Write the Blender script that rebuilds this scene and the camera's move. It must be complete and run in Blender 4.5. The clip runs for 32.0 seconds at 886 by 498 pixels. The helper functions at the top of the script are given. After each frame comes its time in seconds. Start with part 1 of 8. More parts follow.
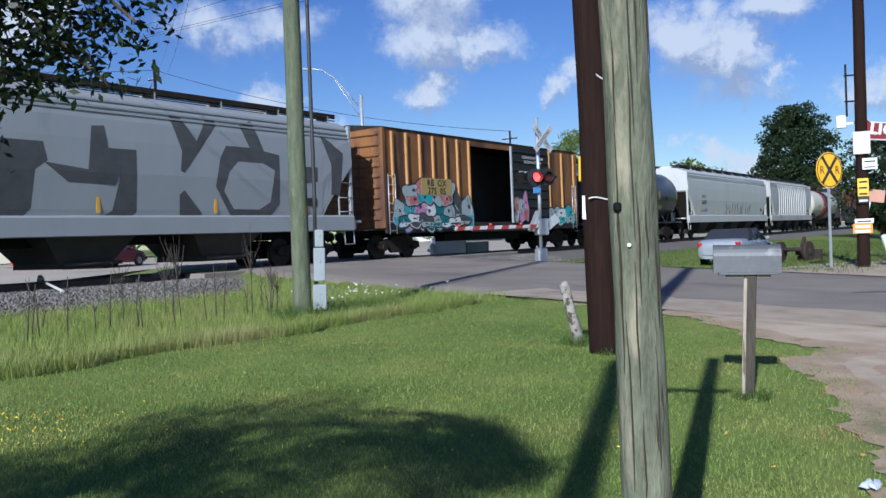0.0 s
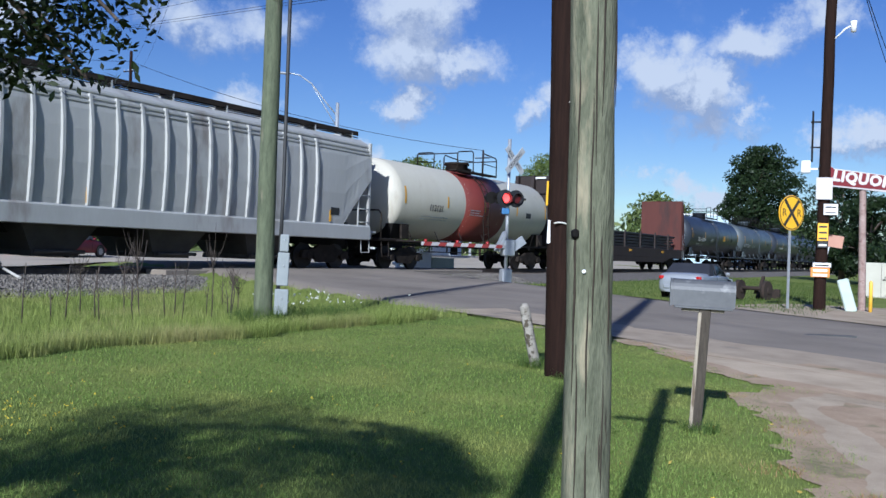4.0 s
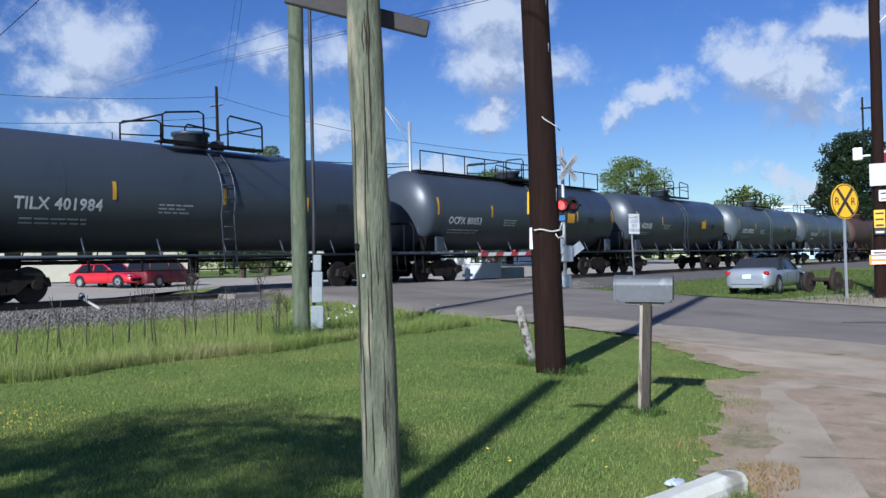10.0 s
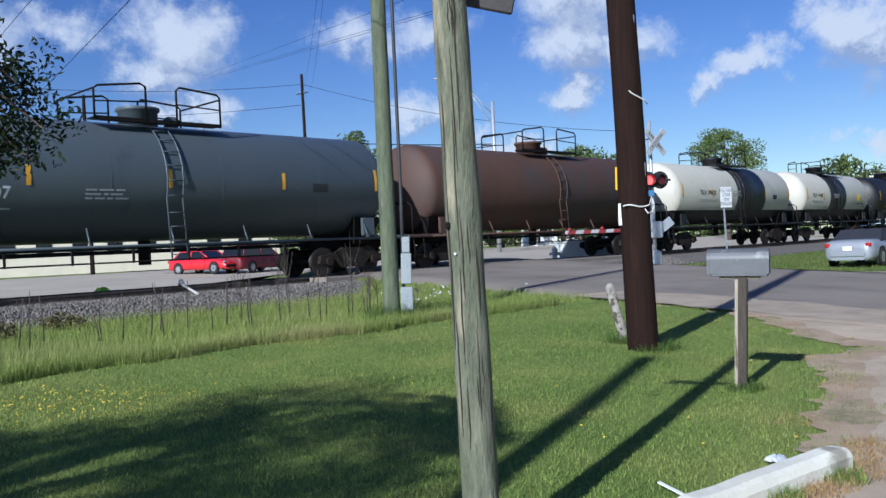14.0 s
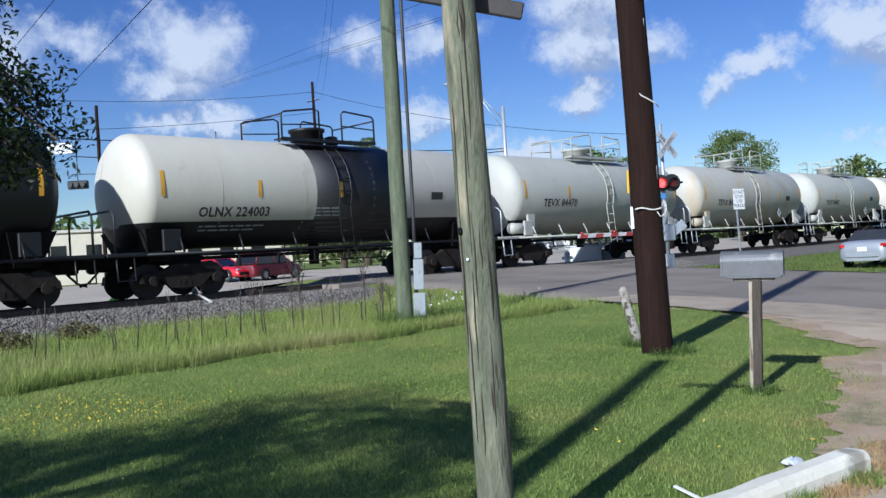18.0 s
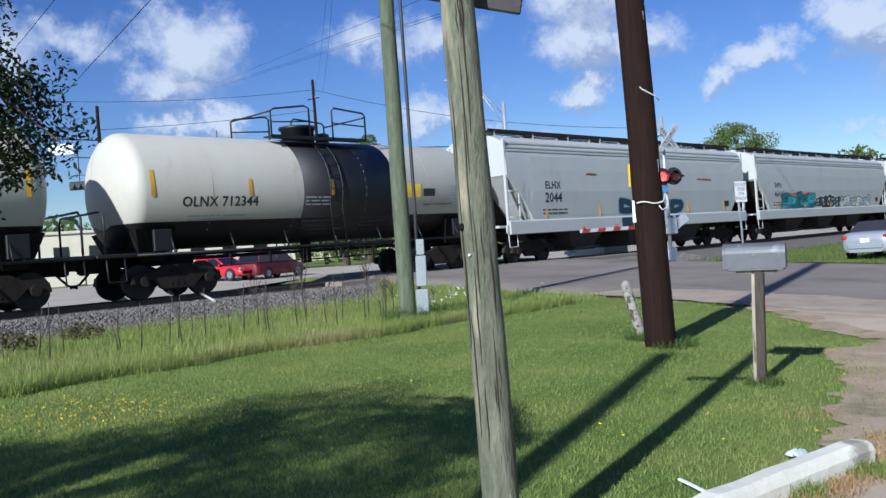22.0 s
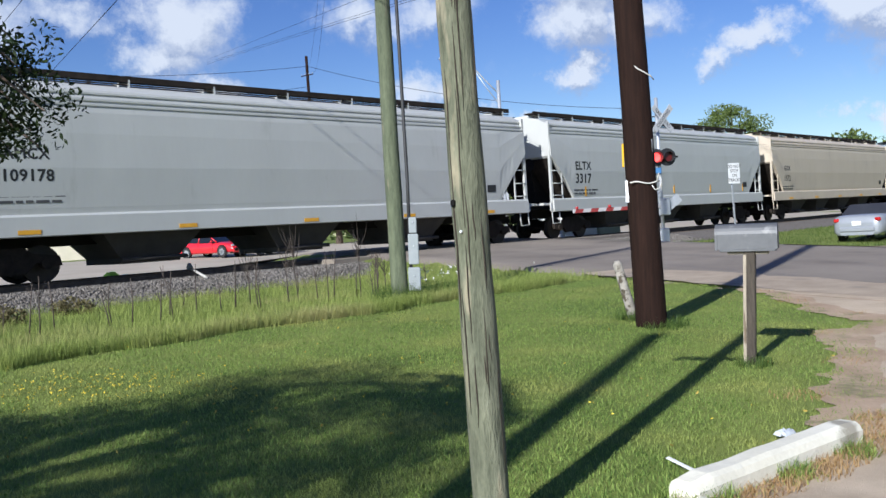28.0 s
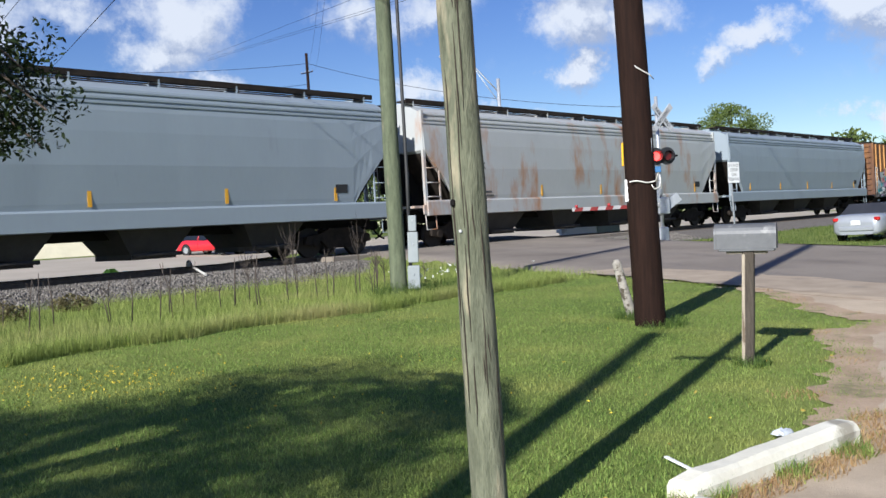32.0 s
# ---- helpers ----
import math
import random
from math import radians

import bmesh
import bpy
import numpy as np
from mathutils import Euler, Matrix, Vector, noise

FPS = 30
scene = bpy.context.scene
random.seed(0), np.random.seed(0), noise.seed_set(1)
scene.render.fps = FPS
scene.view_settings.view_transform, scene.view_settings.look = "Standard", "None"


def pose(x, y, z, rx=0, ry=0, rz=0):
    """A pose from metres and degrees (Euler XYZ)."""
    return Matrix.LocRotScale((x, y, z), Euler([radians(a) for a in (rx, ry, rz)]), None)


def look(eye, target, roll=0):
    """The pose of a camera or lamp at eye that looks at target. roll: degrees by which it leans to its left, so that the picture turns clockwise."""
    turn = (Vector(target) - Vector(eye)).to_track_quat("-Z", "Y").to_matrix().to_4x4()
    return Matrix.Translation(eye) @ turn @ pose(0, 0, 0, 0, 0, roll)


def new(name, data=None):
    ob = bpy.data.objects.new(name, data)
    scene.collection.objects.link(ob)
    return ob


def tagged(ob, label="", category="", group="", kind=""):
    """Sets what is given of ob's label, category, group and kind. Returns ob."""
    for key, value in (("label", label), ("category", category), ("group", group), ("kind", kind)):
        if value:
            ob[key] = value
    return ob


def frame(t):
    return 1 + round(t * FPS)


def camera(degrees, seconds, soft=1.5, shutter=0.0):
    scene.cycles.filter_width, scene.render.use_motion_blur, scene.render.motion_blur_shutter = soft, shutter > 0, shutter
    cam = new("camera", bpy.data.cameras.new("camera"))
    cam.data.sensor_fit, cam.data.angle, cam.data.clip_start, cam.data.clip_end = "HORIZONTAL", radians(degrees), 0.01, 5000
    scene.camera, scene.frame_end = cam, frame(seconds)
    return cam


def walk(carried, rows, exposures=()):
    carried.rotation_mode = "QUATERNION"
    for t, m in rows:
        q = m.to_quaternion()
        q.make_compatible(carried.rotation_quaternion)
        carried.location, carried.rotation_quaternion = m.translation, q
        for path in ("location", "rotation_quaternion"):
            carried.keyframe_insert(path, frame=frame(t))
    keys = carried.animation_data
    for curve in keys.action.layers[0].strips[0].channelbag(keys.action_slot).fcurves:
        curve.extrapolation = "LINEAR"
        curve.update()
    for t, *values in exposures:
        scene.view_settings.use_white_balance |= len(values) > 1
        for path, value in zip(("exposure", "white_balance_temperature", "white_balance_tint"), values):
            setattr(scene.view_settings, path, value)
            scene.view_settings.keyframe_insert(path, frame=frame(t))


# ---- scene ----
from mathutils import geometry

cam = camera(53.7, 32.0)
PATH = [
    (0, (-1.011, 0.792, 1.438), (-0.584, 2.746, 1.413), -2.28),
    (0.5, (-1.017, 0.767, 1.443), (-0.601, 2.723, 1.415), -2.58),
    (1, (-1.018, 0.773, 1.442), (-0.611, 2.731, 1.416), -2.47),
    (1.5, (-1.024, 0.759, 1.442), (-0.621, 2.717, 1.411), -2.57),
    (2, (-1.021, 0.752, 1.441), (-0.615, 2.710, 1.405), -2.67),
    (2.5, (-1.017, 0.766, 1.441), (-0.610, 2.723, 1.399), -2.67),
    (4.5, (-1.002, 0.662, 1.433), (-0.455, 2.585, 1.457), 3.55),
    (5, (-0.946, 0.445, 1.411), (-0.312, 2.342, 1.376), 4.00),
    (5.5, (-0.854, 0.347, 1.415), (-0.106, 2.202, 1.409), 3.44),
    (6, (-0.685, 0.226, 1.401), (0.070, 2.077, 1.393), 2.14),
    (6.5, (-0.547, 0.123, 1.401), (0.215, 1.972, 1.356), 0.73),
    (7, (-0.341, -0.109, 1.385), (0.355, 1.762, 1.266), 0.26),
    (7.5, (-0.217, -0.194, 1.415), (0.382, 1.711, 1.305), -1.19),
    (8, (-0.113, -0.214, 1.415), (0.350, 1.730, 1.351), -1.31),
    (8.5, (-0.045, -0.233, 1.414), (0.318, 1.732, 1.331), -1.95),
    (9, (-0.088, -0.281, 1.409), (0.198, 1.696, 1.308), -2.40),
    (9.5, (-0.098, -0.268, 1.424), (0.143, 1.717, 1.424), -1.86),
    (10, (-0.092, -0.286, 1.431), (0.203, 1.692, 1.466), -1.50),
    (10.5, (-0.100, -0.310, 1.425), (0.172, 1.671, 1.386), -2.19),
    (11, (-0.097, -0.299, 1.421), (0.137, 1.686, 1.377), -2.76),
    (11.5, (-0.103, -0.304, 1.423), (0.079, 1.687, 1.403), -2.92),
    (12, (-0.103, -0.304, 1.419), (0.005, 1.693, 1.409), -3.17),
    (12.5, (-0.108, -0.311, 1.419), (-0.011, 1.686, 1.407), -3.16),
    (13, (-0.107, -0.300, 1.418), (-0.008, 1.697, 1.400), -3.36),
    (13.5, (-0.107, -0.308, 1.417), (-0.003, 1.689, 1.407), -3.37),
    (14, (-0.115, -0.314, 1.420), (-0.017, 1.683, 1.418), -2.86),
    (14.5, (-0.112, -0.322, 1.422), (-0.025, 1.676, 1.422), -2.75),
    (16.5, (-0.114, -0.321, 1.420), (-0.061, 1.678, 1.418), -3.23),
    (17, (-0.114, -0.314, 1.417), (-0.060, 1.685, 1.421), -3.33),
    (17.5, (-0.113, -0.321, 1.422), (-0.055, 1.678, 1.431), -3.43),
    (18, (-0.116, -0.318, 1.421), (-0.045, 1.680, 1.433), -3.54),
    (18.5, (-0.113, -0.316, 1.417), (-0.043, 1.682, 1.423), -3.64),
    (19, (-0.111, -0.313, 1.417), (-0.044, 1.686, 1.416), -3.64),
    (19.5, (-0.113, -0.316, 1.417), (-0.044, 1.682, 1.414), -3.74),
    (20, (-0.111, -0.313, 1.415), (-0.044, 1.686, 1.410), -3.74),
    (20.5, (-0.114, -0.316, 1.415), (-0.051, 1.683, 1.410), -3.84),
    (21, (-0.109, -0.305, 1.413), (-0.054, 1.694, 1.414), -3.93),
    (21.5, (-0.111, -0.310, 1.413), (-0.052, 1.689, 1.419), -4.03),
    (22, (-0.113, -0.321, 1.419), (-0.048, 1.678, 1.423), -4.24),
    (22.5, (-0.109, -0.315, 1.416), (-0.038, 1.683, 1.417), -4.24),
    (23, (-0.107, -0.306, 1.415), (-0.036, 1.692, 1.412), -4.14),
    (23.5, (-0.106, -0.307, 1.412), (-0.038, 1.692, 1.407), -4.24),
    (24, (-0.108, -0.309, 1.414), (-0.041, 1.690, 1.403), -4.24),
    (24.5, (-0.109, -0.314, 1.414), (-0.044, 1.685, 1.398), -4.14),
    (26.5, (-0.113, -0.306, 1.411), (-0.056, 1.693, 1.387), -3.93),
    (27, (-0.110, -0.311, 1.413), (-0.040, 1.687, 1.381), -3.84),
    (27.5, (-0.109, -0.309, 1.413), (-0.029, 1.689, 1.372), -3.75),
    (28, (-0.106, -0.299, 1.408), (-0.028, 1.699, 1.363), -3.65),
    (28.5, (-0.110, -0.301, 1.407), (-0.029, 1.697, 1.357), -3.35),
    (29, (-0.106, -0.303, 1.407), (-0.022, 1.694, 1.354), -3.35),
    (29.5, (-0.105, -0.307, 1.413), (-0.017, 1.690, 1.364), -3.46),
    (30, (-0.104, -0.300, 1.412), (-0.017, 1.697, 1.367), -3.56),
    (30.5, (-0.107, -0.300, 1.413), (-0.021, 1.697, 1.368), -3.55),
    (31, (-0.105, -0.304, 1.413), (-0.022, 1.694, 1.368), -3.65),
    (31.5, (-0.108, -0.304, 1.411), (-0.028, 1.694, 1.365), -3.55),
    (32, (-0.107, -0.314, 1.415), (-0.028, 1.684, 1.365), -3.45),
]
walk(cam, [(t, look(eye, target, roll)) for t, eye, target, roll in PATH],
     [(0, 0.32, 5300, 10), (9, 0.28, 5250, 10), (16, 0.38, 5310, 10), (24, 0.43, 5420, 10), (32, 0.62, 5880, 10)])

# ---------------------------------------------------------------- world and sun
SUN_EL, SUN_AZ = radians(28.48), math.atan2(-0.4605, -0.7487)
SUN_DIR = Vector((math.sin(SUN_AZ) * math.cos(SUN_EL), math.cos(SUN_AZ) * math.cos(SUN_EL), math.sin(SUN_EL)))
world = bpy.data.worlds.new("sky")
scene.world = world
world.use_nodes = True
WN, WL = world.node_tree.nodes, world.node_tree.links
WN.clear()


def wnode(kind, **sets):
    n = WN.new(kind)
    for k, v in sets.items():
        n.inputs[k].default_value = v
    return n


def wmath(op, a, b=None, clamp=False):
    n = WN.new("ShaderNodeMath")
    n.operation, n.use_clamp = op, clamp
    for i, v in enumerate((a, b)):
        if v is None:
            continue
        if isinstance(v, (int, float)):
            n.inputs[i].default_value = v
        else:
            WL.new(v, n.inputs[i])
    return n.outputs[0]


sky = WN.new("ShaderNodeTexSky")
sky.sky_type, sky.sun_disc = "NISHITA", False
sky.sun_elevation, sky.sun_rotation = SUN_EL, SUN_AZ
sky.air_density, sky.dust_density, sky.ozone_density = 1.0, 0.3, 2.0
coord = WN.new("ShaderNodeTexCoord")
# cumulus: lumps round a few directions, torn by noise; x, y, z of the direction, radius, flatness, weight
CLOUDS = [(-0.222, 0.943, 0.240, 0.080, 1.3, 1.0), (-0.245, 0.945, 0.205, 0.070, 1.8, 0.9), (-0.207, 0.965, 0.162, 0.050, 1.5, 1.0), (-0.25, 0.955, 0.155, 0.045, 1.8, 0.8),
          (-0.03, 0.970, 0.235, 0.075, 2.0, 0.62), (0.04, 0.968, 0.240, 0.070, 2.0, 0.60), (0.024, 0.988, 0.155, 0.048, 1.3, 0.95),
          (0.200, 0.955, 0.228, 0.070, 1.2, 1.0), (0.255, 0.945, 0.215, 0.070, 1.8, 0.85), (0.200, 0.965, 0.170, 0.045, 1.3, 1.0), (0.20, 0.94, 0.27, 0.08, 1.4, 0.9),
          (0.345, 0.922, 0.165, 0.042, 1.5, 0.9), (0.388, 0.905, 0.178, 0.050, 1.7, 0.85), (0.468, 0.860, 0.205, 0.060, 1.2, 1.0), (0.505, 0.843, 0.185, 0.065, 1.3, 1.0),
          (0.545, 0.806, 0.232, 0.062, 1.7, 0.85), (0.515, 0.842, 0.152, 0.065, 2.4, 0.75), (0.548, 0.819, 0.168, 0.030, 1.7, 0.7), (0.600, 0.77, 0.25, 0.055, 1.8, 0.7),
          (0.625, 0.768, 0.133, 0.048, 1.3, 1.0), (0.655, 0.742, 0.135, 0.050, 1.5, 1.0), (0.690, 0.712, 0.128, 0.052, 1.6, 0.95), (0.679, 0.695, 0.237, 0.055, 2.0, 0.55),
          (-0.329, 0.913, 0.243, 0.060, 2.0, 0.6), (0.140, 0.984, 0.110, 0.045, 2.2, 0.8), (0.10, 0.985, 0.125, 0.030, 1.8, 0.7), (0.458, 0.883, 0.104, 0.022, 1.6, 0.7), (0.49, 0.865, 0.085, 0.035, 2.0, 0.9), (0.52, 0.85, 0.072, 0.04, 2.4, 0.9),
          (-0.42, 0.88, 0.22, 0.10, 1.6, 0.7), (-0.61, 0.74, 0.24, 0.14, 1.5, 0.9), (0.90, 0.34, 0.24, 0.16, 1.4, 0.9), (0.61, -0.71, 0.32, 0.2, 1.4, 0.8), (-0.79, 0.29, 0.43, 0.2, 1.4, 0.8)]
warp = wnode("ShaderNodeTexNoise", Scale=15.0, Detail=8.0, Roughness=0.68)
fine = wnode("ShaderNodeTexNoise", Scale=34.0, Detail=7.0, Roughness=0.58)
WL.new(coord.outputs["Generated"], warp.inputs["Vector"])
WL.new(coord.outputs["Generated"], fine.inputs["Vector"])
push = WN.new("ShaderNodeVectorMath")
push.operation = "MULTIPLY_ADD"
WL.new(warp.outputs["Color"], push.inputs[0])
push.inputs[1].default_value, push.inputs[2].default_value = (0.13, 0.13, 0.10), (-0.065, -0.065, -0.05)


def cloud_density(shift):
    """Thickness of the clouds at each direction, moved by a small shift."""
    bent = WN.new("ShaderNodeVectorMath")
    WL.new(coord.outputs["Generated"], bent.inputs[0])
    WL.new(push.outputs[0], bent.inputs[1])
    moved = WN.new("ShaderNodeVectorMath")
    WL.new(bent.outputs[0], moved.inputs[0])
    moved.inputs[1].default_value = shift
    total = None
    for cx, cy, cz, radius, flat, weight in CLOUDS:
        m = WN.new("ShaderNodeMapping")
        m.inputs["Location"].default_value = (-cx, -cy, -cz * flat)
        m.inputs["Scale"].default_value = (1, 1, flat)
        WL.new(moved.outputs[0], m.inputs["Vector"])
        ln = WN.new("ShaderNodeVectorMath")
        ln.operation = "LENGTH"
        WL.new(m.outputs[0], ln.inputs[0])
        lump = wmath("MULTIPLY", wmath("SUBTRACT", 1.0, wmath("DIVIDE", ln.outputs["Value"], radius), True), weight)
        total = lump if total is None else wmath("MAXIMUM", total, lump)
    return total


thick = cloud_density((0, 0, 0))
torn = wmath("ADD", thick, wmath("MULTIPLY", wmath("SUBTRACT", fine.outputs["Fac"], 0.5), 0.55))
cover = WN.new("ShaderNodeMapRange")
cover.interpolation_type = "SMOOTHSTEP"
cover.inputs["From Min"].default_value, cover.inputs["From Max"].default_value = 0.02, 0.66
WL.new(torn, cover.inputs["Value"])
# sunlit towers, greyer bases
lit = wmath("SUBTRACT", thick, cloud_density((-0.006, 0, 0.028)))
tone = WN.new("ShaderNodeMapRange")
tone.inputs["From Min"].default_value, tone.inputs["From Max"].default_value = -0.22, 0.20
WL.new(wmath("ADD", lit, wmath("MULTIPLY", wmath("SUBTRACT", fine.outputs["Fac"], 0.5), 0.5)), tone.inputs["Value"])
white = WN.new("ShaderNodeMix")
white.data_type = "RGBA"
white.inputs["A"].default_value, white.inputs["B"].default_value = (4.3, 4.8, 6.0, 1), (8.3, 8.4, 8.6, 1)
WL.new(tone.outputs[0], white.inputs["Factor"])
hue = wnode("ShaderNodeHueSaturation", Hue=0.522, Saturation=1.27, Value=1.05)
WL.new(sky.outputs[0], hue.inputs["Color"])
mixsky = WN.new("ShaderNodeMix")
mixsky.data_type = "RGBA"
WL.new(wmath("MULTIPLY", cover.outputs[0], 0.92), mixsky.inputs["Factor"])
WL.new(hue.outputs[0], mixsky.inputs["A"])
WL.new(white.outputs["Result"], mixsky.inputs["B"])
back = wnode("ShaderNodeBackground", Strength=0.067)
WL.new(mixsky.outputs["Result"], back.inputs["Color"])
WL.new(back.outputs[0], WN.new("ShaderNodeOutputWorld").inputs[0])
sun = new("sun", bpy.data.lights.new("sun", "SUN"))
sun.data.energy, sun.data.angle, sun.data.color = 5.0, radians(0.8), (1.0, 0.94, 0.84)
sun.matrix_world = look(SUN_DIR * 50, (0, 0, 0))

# ---------------------------------------------------------------- mesh building


class Shape:
    """Vertices and faces of one part, gathered from simple solids."""

    def __init__(self):
        self.v, self.f, self.smooth = [], [], set()

    def add(self, verts, faces, smooth=False):
        k = len(self.v)
        self.v += [tuple(p) for p in verts]
        for f in faces:
            if smooth:
                self.smooth.add(len(self.f))
            self.f.append([k + i for i in f])
        return self

    def box(self, x, y, z, sx, sy, sz, m=None, bevel=0.0):
        """A box by its centre and size; bevel cuts its upright and top edges."""
        a, b, c = sx / 2, sy / 2, sz / 2
        if bevel:
            o = min(bevel, a * 0.9, b * 0.9, c * 0.9)
            ring = [(-a + o, -b), (a - o, -b), (a, -b + o), (a, b - o), (a - o, b), (-a + o, b), (-a, b - o), (-a, -b + o)]
            inner = [(px * (a - o) / a, py * (b - o) / b) for px, py in ring]
            pts = [(px, py, -c + o) for px, py in ring] + [(px, py, c - o) for px, py in ring]
            pts += [(px, py, c) for px, py in inner] + [(px, py, -c) for px, py in inner]
            fs = [[i, (i + 1) % 8, 8 + (i + 1) % 8, 8 + i] for i in range(8)] + [[8 + i, 8 + (i + 1) % 8, 16 + (i + 1) % 8, 16 + i] for i in range(8)]
            fs += [[24 + i, 24 + (i + 1) % 8, (i + 1) % 8, i] for i in range(8)] + [list(range(16, 24)), list(range(31, 23, -1))]
        else:
            pts = [(i * a, j * b, k * c) for k in (-1, 1) for i, j in ((-1, -1), (1, -1), (1, 1), (-1, 1))]
            fs = [[3, 2, 1, 0], [4, 5, 6, 7], [0, 1, 5, 4], [1, 2, 6, 5], [2, 3, 7, 6], [3, 0, 4, 7]]
        t = Matrix.Translation((x, y, z)) @ (m or Matrix())
        return self.add([t @ Vector(p) for p in pts], fs)

    def tube(self, path, radii, sides=8, caps=True, smooth=True):
        """A round tube along points, with one radius or one for each point."""
        path = [Vector(p) for p in path]
        if isinstance(radii, (int, float)):
            radii = [radii] * len(path)
        pts, fs = [], []
        ref = None
        for i, p in enumerate(path):
            d = (path[min(i + 1, len(path) - 1)] - path[max(i - 1, 0)]).normalized()
            if ref is None:
                ref = d.orthogonal().normalized()
            ref = (ref - d * ref.dot(d)).normalized()
            o = d.cross(ref)
            for k in range(sides):
                w = 2 * math.pi * k / sides
                pts.append(p + (ref * math.cos(w) + o * math.sin(w)) * radii[i])
        for i in range(len(path) - 1):
            for k in range(sides):
                k2 = (k + 1) % sides
                fs.append([i * sides + k, i * sides + k2, (i + 1) * sides + k2, (i + 1) * sides + k])
        self.add(pts, fs, smooth)
        if caps:
            n = len(self.v) - len(pts)
            self.f.append([n + k for k in range(sides - 1, -1, -1)])
            self.f.append([n + (len(path) - 1) * sides + k for k in range(sides)])
        return self

    def loft(self, rings, closed=True, caps=True, smooth=False):
        """Skin over rings of equally many points."""
        n = len(rings[0])
        pts = [p for r in rings for p in r]
        fs = []
        for i in range(len(rings) - 1):
            for k in range(n if closed else n - 1):
                k2 = (k + 1) % n
                fs.append([i * n + k, i * n + k2, (i + 1) * n + k2, (i + 1) * n + k])
        k0 = len(self.v)
        self.add(pts, fs, smooth)
        if caps:
            self.f.append([k0 + k for k in range(n - 1, -1, -1)])
            self.f.append([k0 + (len(rings) - 1) * n + k for k in range(n)])
        return self

    def plate(self, outline, y0, y1):
        """A plate in the x-z plane, from y0 to y1."""
        n = len(outline)
        pts = [(x, y0, z) for x, z in outline] + [(x, y1, z) for x, z in outline]
        fs = [list(range(n)), list(range(2 * n - 1, n - 1, -1))] + [[k, n + k, n + (k + 1) % n, (k + 1) % n] for k in range(n)]
        return self.add(pts, fs)

    def mesh(self, name, mat):
        me = bpy.data.meshes.new(name)
        me.from_pydata(self.v, [], self.f)
        if self.smooth:
            flags = [i in self.smooth for i in range(len(self.f))]
            me.polygons.foreach_set("use_smooth", flags)
        bm = bmesh.new()
        bm.from_mesh(me)
        bmesh.ops.recalc_face_normals(bm, faces=bm.faces)
        bm.to_mesh(me)
        bm.free()
        me.materials.append(mat)
        return me


def part(name, shape, mat, parent, label="", at=None):
    """One mesh object under a thing or a part; shape may be a mesh that others share."""
    me = shape.mesh(name, mat) if isinstance(shape, Shape) else shape
    ob = new(name, me)
    ob.parent = parent
    if at is not None:
        ob.matrix_basis = at
    if label:
        ob["label"] = label
    return ob


def thing(name, label, category, m=None, group="", kind=""):
    ob = new(name)
    ob.empty_display_size = 0.3
    if m is not None:
        ob.matrix_basis = m
    return tagged(ob, label, category, group, kind)


def solid(name, shape, mat, label, category, m=None, group="", kind=""):
    me = shape.mesh(name, mat) if isinstance(shape, Shape) else shape
    ob = new(name, me)
    if m is not None:
        ob.matrix_basis = m
    return tagged(ob, label, category, group, kind)


def raw_mesh(name, verts, faces_flat, size, mat, smooth=False):
    """A big mesh straight from arrays; faces of one size."""
    me = bpy.data.meshes.new(name)
    verts = np.asarray(verts, dtype=np.float32)
    n = len(faces_flat) // size
    me.vertices.add(len(verts))
    me.vertices.foreach_set("co", verts.ravel())
    me.loops.add(len(faces_flat))
    me.loops.foreach_set("vertex_index", np.asarray(faces_flat, dtype=np.int32))
    me.polygons.add(n)
    me.polygons.foreach_set("loop_start", np.arange(0, n * size, size, dtype=np.int32))
    me.polygons.foreach_set("loop_total", np.full(n, size, dtype=np.int32))
    if smooth:
        me.polygons.foreach_set("use_smooth", np.ones(n, dtype=bool))
    me.update()
    me.materials.append(mat)
    return me


# ---------------------------------------------------------------- materials


